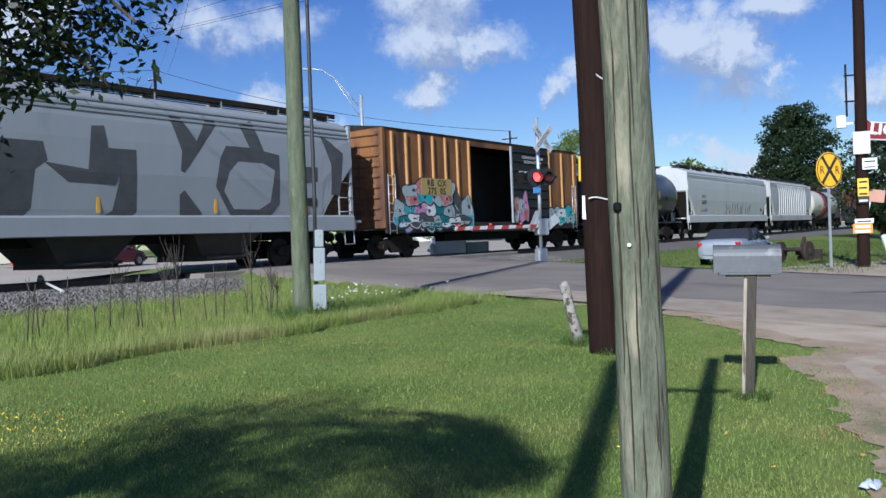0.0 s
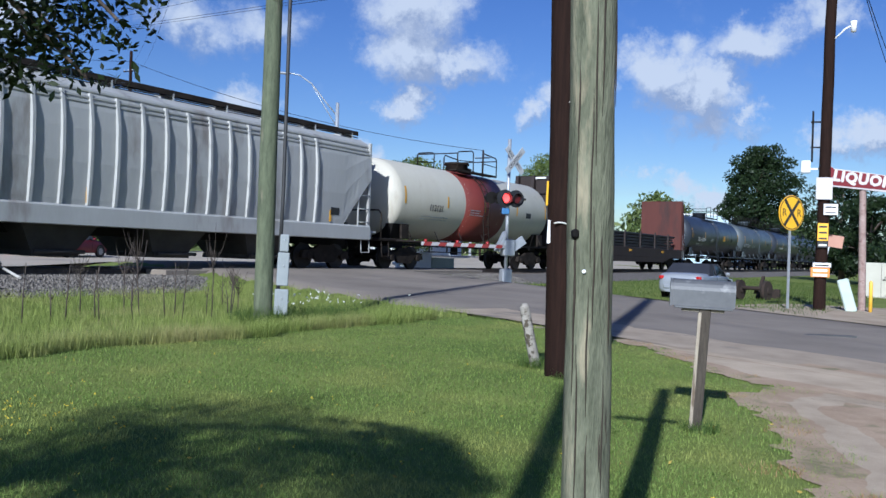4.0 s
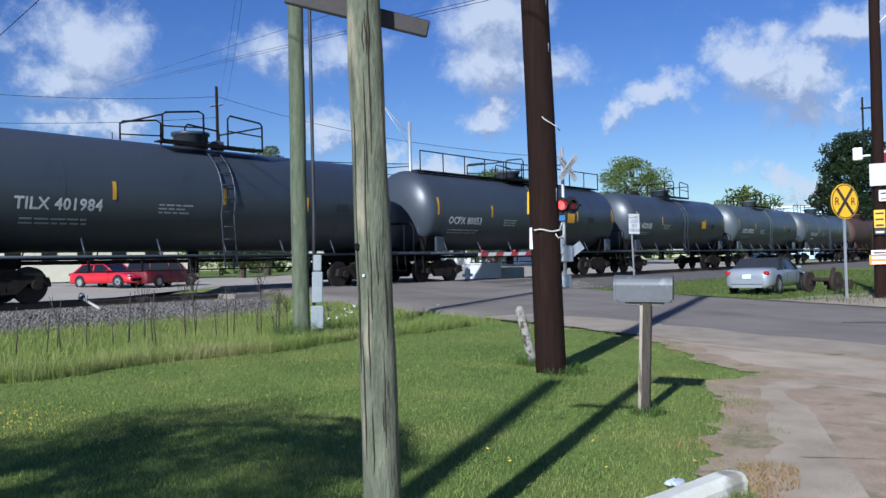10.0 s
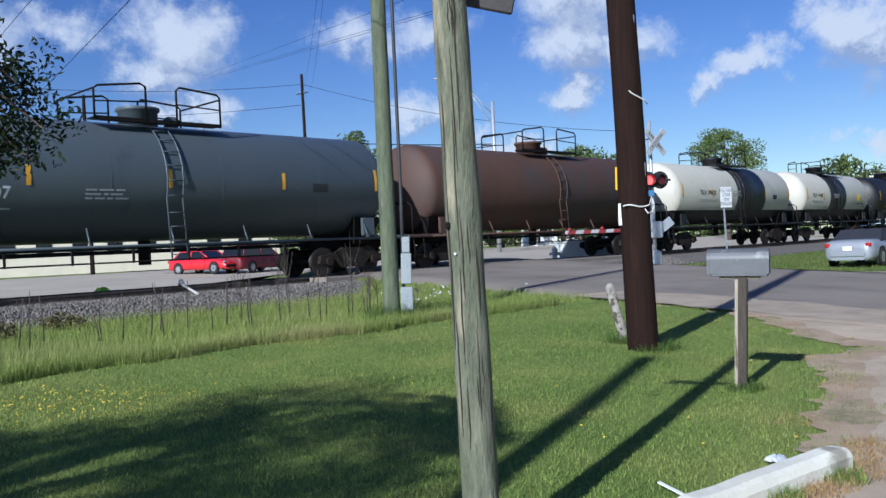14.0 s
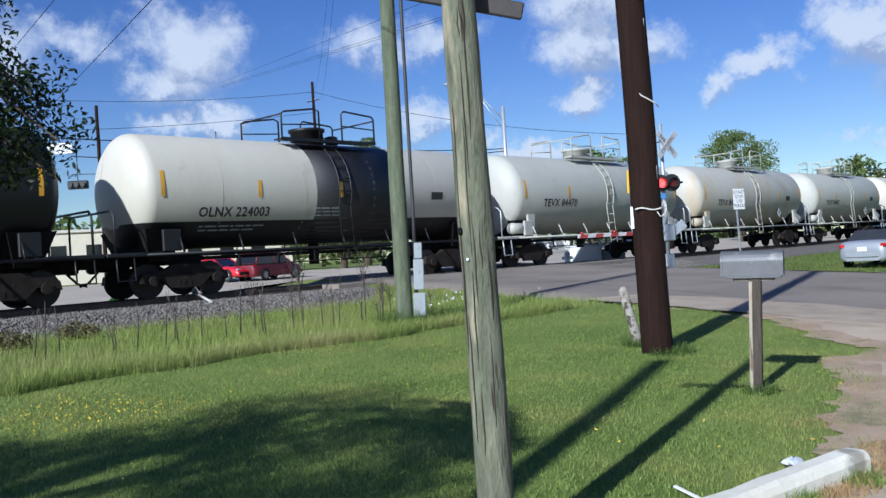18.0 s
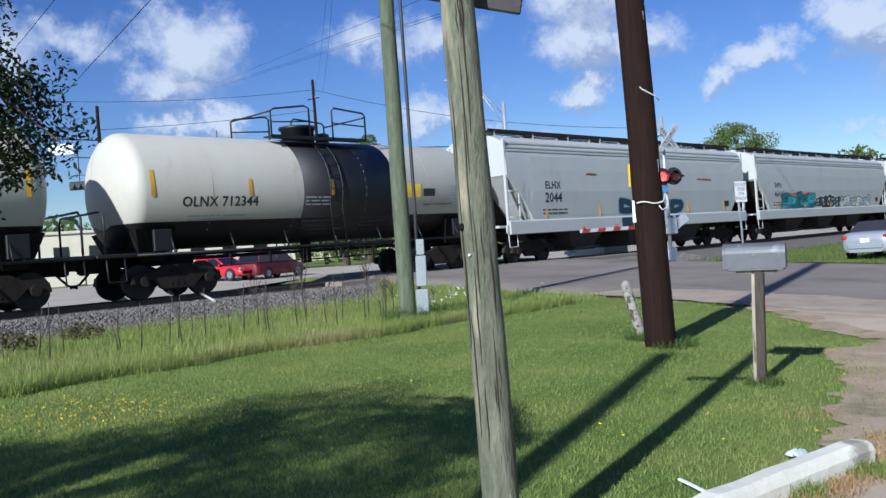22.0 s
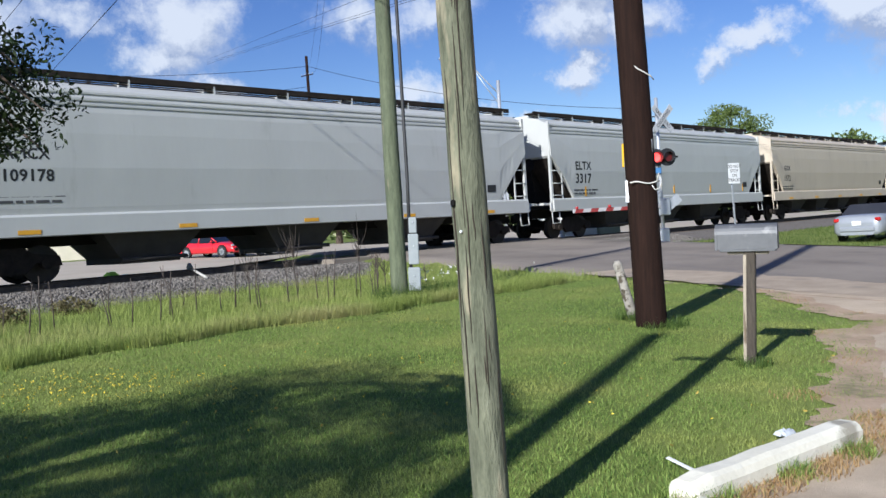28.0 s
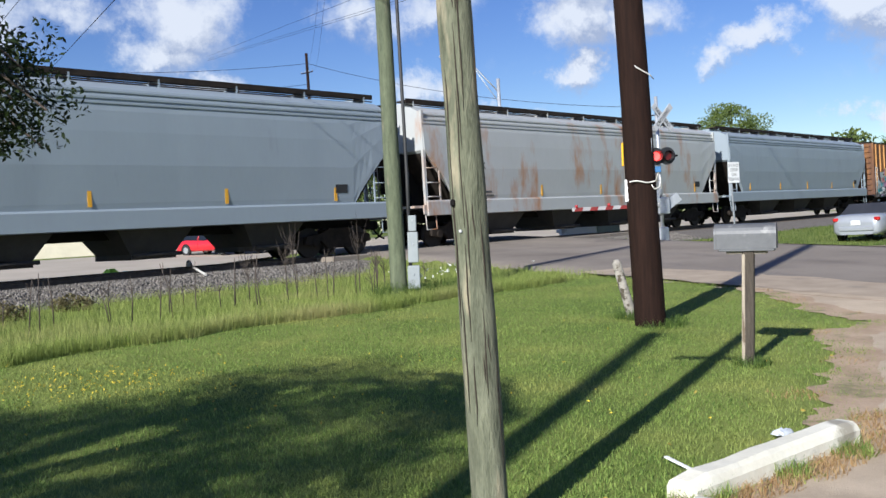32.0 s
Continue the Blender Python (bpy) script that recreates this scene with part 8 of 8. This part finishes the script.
v, f = blades(30000, verge_place, 0.24, 0.0030, 0.9, rng)
tagged(new("verge_grass", raw_mesh("verge_grass", v, f, 3, bpy.data.materials["tall_grass_blade"])), "fringe of longer grass where the mowing stops", "grass", kind="stuff")
v, f = blades(26000, field_place, 0.14, 0.010, 0.6, rng)
tagged(new("field_grass", raw_mesh("field_grass", v, f, 3, leafy("field_blade", (0.045, 0.080, 0.016), (0.125, 0.175, 0.038), 0.6, (0.13, 0.12, 0.05), 0.4, 0.5))), "rough green grass across the road", "grass", kind="stuff")

# dry dead stalks in the tall grass
M_STALK = surf("dead_stalk", (0.04, 0.03, 0.025), (0.10, 0.078, 0.062), 0.95, 10, 0.3)


def stalk(h, seed, brush=False):
    """A stem's mesh and the meshes of its twigs."""
    r = random.Random(seed)
    bend, lean = r.uniform(-0.03, 0.03), r.uniform(-0.08, 0.08)
    stem = Shape().tube([(0, 0, -0.05), (bend, 0, h * 0.5), (lean, 0, h)], [0.011, 0.009, 0.005], 5).mesh("stem", M_STALK)
    twigs = []
    for k in range(16 if brush else 4):
        u = r.uniform(0.5 if brush else 0.4, 0.95)
        x, z = (bend * u * 2 if u < 0.5 else bend + (lean - bend) * (u - 0.5) * 2), h * u
        a, l = r.uniform(0, 6.28), r.uniform(0.12, 0.32) if brush else r.uniform(0.06, 0.18)
        twigs.append(Shape().tube([(x, 0, z), (x + math.cos(a) * l * 0.5, math.sin(a) * l * 0.5, z + l * 0.9), (x + math.cos(a) * l * 0.7, math.sin(a) * l * 0.7, z + l * 1.6)], [0.005, 0.004, 0.002], 4, False).mesh("twig", M_STALK))
    return stem, twigs


STALKS = [stalk(1.0, k) for k in range(4)]
BRUSH = [stalk(0.9, 10 + k, True) for k in range(3)]
r = random.Random(3)


def weed(kind, px, py, sc, lean=6):
    o = thing("dead_weed", "bare dry weed stalk standing in tall grass", "weed", pose(px, py, height(px, py), r.uniform(-lean, lean), r.uniform(-lean, lean), r.uniform(0, 360)), "dry weeds by the track")
    o.scale = (1, 1, sc)
    part("stem", kind[0], None, o)
    for mesh in kind[1]:
        part("twig", mesh, None, o)


for k in range(22):
    u = k / 21
    weed(STALKS[k % 4], -6.6 + 6.1 * u + r.uniform(-0.25, 0.25), 12.6 + 3.6 * u + r.uniform(-0.7, 0.9), r.uniform(0.55, 0.95))
for k in range(22):
    s, n = r.uniform(-6.0, 17.0), r.uniform(-9.5, -4.5)
    px, py, _ = track_point(s, n, 0)
    if road_r(px, py) < ROAD_NEAR - 1.2:
        weed(STALKS[k % 4], px, py, r.uniform(0.4, 0.8))
for k, (px, py, sc) in enumerate(((-1.04, 15.85, 1.25), (-2.2, 16.0, 1.2), (-2.55, 17.2, 1.1), (-0.75, 15.2, 0.8), (-3.2, 16.6, 0.9), (-0.6, 16.6, 0.7))):
    weed(BRUSH[k % 3], px, py, sc, 3)

# brown scrub at the foot of the ballast
M_SCRUB = leafy("brown_scrub", (0.10, 0.085, 0.04), (0.22, 0.19, 0.09), 0.7)
for k in range(9):
    s, n = -4.0 + k * 1.35 + r.uniform(-0.4, 0.4), -4.1 + r.uniform(-0.7, 0.5)
    px, py, _ = track_point(s, n, 0)
    g = np.random.default_rng(50 + k)
    vv, ff = leaf_cloud([(0, 0, 0.18), (0.2, 0.1, 0.12), (-0.2, 0, 0.14)], 170, [0.24, 0.2, 0.2], 0.05, g, 0.8)
    tagged(new("scrub", raw_mesh("scrub", vv, ff, 4, M_SCRUB)), "low brown scrub at the foot of the ballast", "shrub", "scrub by the track").matrix_basis = ground_pose(px, py)

# green weeds round the posts, with small white flowers by the meter pole
M_WEED = leafy("green_weed", (0.05, 0.09, 0.02), (0.15, 0.22, 0.05), 0.5)


def tuft(name, label, x, y, n, length, spread, seed, mat=M_WEED):
    g = np.random.default_rng(seed)

    def place(m):
        a, d = g.uniform(0, 6.283, m), spread * np.sqrt(g.uniform(0, 1, m))
        return np.array([(d_ * math.cos(a_), d_ * math.sin(a_), -0.01) for a_, d_ in zip(a, d)])
    vv, ff = blades(n, place, length, 0.0032, 1.3, g)
    ob = new(name, raw_mesh(name, vv, ff, 3, mat))
    ob.matrix_basis = ground_pose(x, y)
    return tagged(ob, label, "weed", "weeds round the posts", "stuff" if name == "grass_tuft" else "")


tuft("weed_tuft", "dark green weeds at the foot of a utility pole", 2.60, 9.10, 260, 0.13, 0.24, 1)
tuft("weed_tuft", "dark green weeds at the foot of a utility pole", 2.75, 9.30, 200, 0.15, 0.2, 2)
tuft("weed_tuft", "green weeds at the foot of a stub", 2.45, 9.85, 300, 0.16, 0.20, 3)
tuft("weed_tuft", "tall green weeds at the foot of a utility pole", -0.25, 14.0, 800, 0.34, 0.55, 4)
tuft("weed_tuft", "tall green weeds with white flowers beside the boxes", 0.55, 14.3, 1000, 0.34, 0.75, 5)
tuft("weed_tuft", "grass at the foot of the mailbox post", 2.68, 6.80, 260, 0.12, 0.16, 6)
tuft("weed_tuft", "grass at the foot of the wooden post", 0.125, 3.34, 300, 0.09, 0.16, 7)
M_DRY = leafy("dry_grass", (0.32, 0.19, 0.08), (0.50, 0.36, 0.18), 0.7)
for k, (x, y) in enumerate(((1.55, 3.86), (1.85, 4.02), (2.05, 4.2), (2.3, 4.38), (1.3, 3.66), (2.55, 4.62), (2.72, 4.9), (1.16, 3.5))):
    tuft("dry_grass_tuft", "dry straw-coloured grass beside a kerb", x, y, 420, 0.075, 0.19, 20 + k, M_DRY)
for k, (x, y) in enumerate(((1.72, 3.98), (2.2, 4.25), (1.1, 3.72), (1.2, 3.62), (0.9, 3.3))):
    tuft("weed_tuft", "green grass growing over a kerb", x, y, 260, 0.11, 0.12, 40 + k, bpy.data.materials["grass_blade"])
g = np.random.default_rng(77)
vv, ff = leaf_cloud([(0.55 + g.normal(0, 0.38), 14.3 + g.normal(0, 0.38), height(0.5, 14.3) + g.uniform(0.28, 0.46)) for k in range(40)], 5, [0.02] * 40, 0.018, g)
tagged(new("wild_flowers", raw_mesh("wild_flowers", vv, ff, 4, M_WHITE)), "small white wild flowers above the weeds", "flowers", kind="stuff")
# yellow flowers in the mown grass
pts = [(g.normal(-2.9, 0.6), g.normal(7.0, 0.45)) for k in range(260)] + [(g.uniform(-4.5, 2.5), g.uniform(5.0, 10.5)) for k in range(60)]
vv, ff = leaf_cloud([(x, y, height(x, y) + 0.035) for x, y in pts], 2, [0.02] * len(pts), 0.011, g)
tagged(new("yellow_flowers", raw_mesh("yellow_flowers", vv, ff, 4, island("yellow_petal", (0.55, 0.40, 0.03), (0.75, 0.58, 0.06)))), "tiny yellow flowers in the mown lawn", "flowers", kind="stuff")
# fallen yellow leaves on the lawn
pts = [(g.uniform(-4, 4.2), g.uniform(3.5, 11)) for k in range(90)]
vv, ff = leaf_cloud([(x, y, height(x, y) + 0.03) for x, y in pts if lawn_ok(x, y)], 1, [0.01] * sum(1 for x, y in pts if lawn_ok(x, y)), 0.016, g)
tagged(new("fallen_leaves", raw_mesh("fallen_leaves", vv, ff, 4, island("yellow_leaf", (0.30, 0.22, 0.04), (0.48, 0.38, 0.08)))), "small fallen yellow leaves on the lawn", "leaves", kind="stuff")

# loose things by the track and the road
pvc = thing("plastic_pipe", "white plastic pipe lying on the ballast", "pipe", pose(-5.5, 22.2, RAIL_TOP - 0.04, 0, 0, -66))
part("pipe", Shape().tube([(-1.05, 0, 0.10), (1.05, 0, -0.10)], 0.032, 10), surf("old_plastic", (0.36, 0.35, 0.32), (0.5, 0.48, 0.44), 0.7), pvc)
part("elbow", Shape().tube([(-1.0, 0, 0.12), (-1.12, 0, 0.17), (-1.2, 0, 0.10)], 0.07, 10), M_STEEL, pvc)
rag_s = track_point(11.1, 3.4, 0)[:2]
rag = thing("safety_vest", "crumpled yellow-green and teal safety cloth on the ballast", "cloth", pose(rag_s[0], rag_s[1], RAIL_TOP - 0.21))
part("cloth", Shape().loft([[(0.30 * math.cos(a) * k, 0.2 * math.sin(a) * k, z + 0.05 * math.sin(3 * a)) for a in np.linspace(0, 5.5, 9)] for k, z in ((1.0, 0.02), (0.85, 0.12), (0.4, 0.22))]), surf("hi_vis", (0.45, 0.75, 0.03), (0.55, 0.85, 0.06), 0.7), rag)
part("lining", Shape().loft([[(0.42 + 0.26 * math.cos(a) * k, 0.18 * math.sin(a) * k, z) for a in np.linspace(0, 5.5, 9)] for k, z in ((1.0, 0.0), (0.75, 0.09), (0.3, 0.17))]), surf("teal_cloth", (0.05, 0.42, 0.36), (0.08, 0.5, 0.42), 0.7), rag)
hydrant = thing("fire_hydrant", "white fire hydrant on the grass beyond the track", "hydrant", ground_pose(6.88, 39.1))
part("barrel", Shape().tube([(0, 0, -0.1), (0, 0, 0.05), (0, 0, 0.06), (0, 0, 0.55), (0, 0, 0.62), (0, 0, 0.72), (0, 0, 0.78)], [0.18, 0.18, 0.12, 0.12, 0.15, 0.10, 0.03], 14), M_WHITE, hydrant)
part("outlet", Shape().tube([(-0.24, 0, 0.45), (0.24, 0, 0.45)], 0.07, 10), M_WHITE, hydrant)
axle = thing("rusty_axle", "rusty wheels and axle lying beside the parked car", "scrap", ground_pose(17.6, 28.2, 30))
M_OLDRUST = surf("old_rust", (0.016, 0.011, 0.009), (0.045, 0.028, 0.019), 0.9, 6, 0.4)
for y in (-0.5, 0.5):
    part("wheel", Shape().tube([(0, y - 0.07, 0.36), (0, y + 0.07, 0.36)], 0.36, 20).tube([(0, y - 0.12, 0.36), (0, y + 0.12, 0.36)], 0.1, 10), M_OLDRUST, axle)
part("shaft", Shape().tube([(0, -0.6, 0.44), (0, 0.6, 0.44)], 0.07, 8).box(0.8, 0, 0.3, 1.2, 0.12, 0.14).box(1.3, 0, 0.2, 0.12, 0.8, 0.4).box(1.0, 0.2, 0.45, 0.1, 0.1, 0.9, pose(0, 0, 0, 0, 30, 0)), M_OLDRUST, axle)
for k, (x, y, rr, hh) in enumerate(((24.5, 26.0, 0.9, 1.1), (24.3, 25.2, 0.7, 0.95), (24.9, 27.2, 0.6, 0.7), (24.6, 28.6, 0.9, 1.3))):
    g = np.random.default_rng(90 + k)
    vv, ff = leaf_cloud([(g.normal(0, rr * 0.4), g.normal(0, rr * 0.3), hh * g.uniform(0.25, 0.8)) for i in range(14)], 90, [rr * 0.4] * 14, 0.05, g)
    b = thing("shrub", "dark green shrub in front of the shed", "shrub", ground_pose(x, y), "shrubs by the shed")
    part("foliage", raw_mesh("foliage", vv, ff, 4, M_LF_PINE), None, b)
    part("stem", Shape().tube([(0, 0, -0.1), (0, 0, hh * 0.5)], 0.04, 6), M_BARK, b)
solid("planter", Shape().tube([(0, 0, 0), (0, 0, 0.45), (0, 0, 0.46)], [0.24, 0.30, 0.26], 14), M_DARK, "black plant tub beside the shed steps", "planter", ground_pose(24.2, 25.0))
solid("white_rag", Shape().loft([[((0.06 + 0.022 * math.sin(3 * a + 7 * z)) * k * math.cos(a), (0.035 + 0.015 * math.cos(4 * a)) * k * math.sin(a), z + 0.008 * math.sin(5 * a)) for a in np.linspace(0, 5.6, 12)] for k, z in ((1, 0.0), (0.75, 0.02), (0.3, 0.03))]), surf("grey_wrapper", (0.33, 0.36, 0.40), (0.5, 0.53, 0.56), 0.5, 30, 0.3), "crumpled pale wrapper behind the kerb", "litter", pose(1.98, 4.62, rise(1.98, 4.62) + 0.03))
# yellow guard on the pole's side and second notice
part("yellow_guard", Shape().box(-0.252, 0.03, 1.90, 0.02, 0.03, 0.26, bevel=0.006), M_SIGNY, dark_pole, "yellow plastic tag")
# more heads and a sign on the span wires further along the street
for x, y, z in ((-13.1, -1.6, 7.25), (-21.7, -4.1, 5.6)):
    s = part("signal_head", Shape().box(x, y, z, 1.3, 0.35, 0.55, bevel=0.05), M_BLACK, sigs, "black horizontal signal head")
    for q in (-0.4, 0, 0.4):
        part("visor", Shape().tube([(x + q, y - 0.4, z), (x + q, y - 0.17, z)], 0.16, 10), M_BLACK, s)
    part("hanger", Shape().tube([(x, y, z + 0.25), (x, y, 9.0)], 0.03, 6), M_DARK, sigs)
part("lane_sign", Shape().box(-22.6, -4.5, 8.0, 1.6, 0.04, 0.7, bevel=0.02), M_SIGNW, sigs, "pale road sign")
wire((-40.0, 50.0, 10.0), (-11.6, 60.7, 8.0), 0.5, 0.035)
wire((-11.6, 60.7, 8.0), (7.5, 66.5, 7.6), 0.3, 0.035)

# yellow pennant on a leaning pole behind the cabinets
flag = thing("flag", "yellow flag hanging limp on a leaning pole", "flag", ground_pose(29.93, 33.21))
part("pole", Shape().tube([(-0.25, 0.2, -0.1), (0.27, -0.26, 4.8)], 0.02, 6), M_STEEL, flag)
part("cloth", Shape().loft([[(0.27 + 0.20 * u * math.cos(-0.7) + 0.03 * math.sin(5 * u + v), -0.26 + 0.30 * u * math.sin(-0.7) + 0.04 * math.sin(7 * u + 2 * v), 4.7 - v * (1.25 - 0.5 * u) - 0.3 * u) for u in np.linspace(0, 1, 7)] for v in np.linspace(0, 1, 6)], False, False), surf("yellow_cloth", (0.48, 0.24, 0.02), (0.6, 0.32, 0.03), 0.8), flag)
# dry and green grass straggling over the dirt
for k, (x, y) in enumerate(edge_line(0.0, 0.25, 0.42, 9, DIRT)):
    if 2.6 < y < 12.4:
        tuft("grass_tuft", "short grass straggling over the dirt edge", x - 0.05 + 0.16 * math.sin(k * 2.3), y, 130, 0.05, 0.20, 200 + k, (M_DRY, bpy.data.materials["grass_blade"])[k % 3 > 0])


motions()
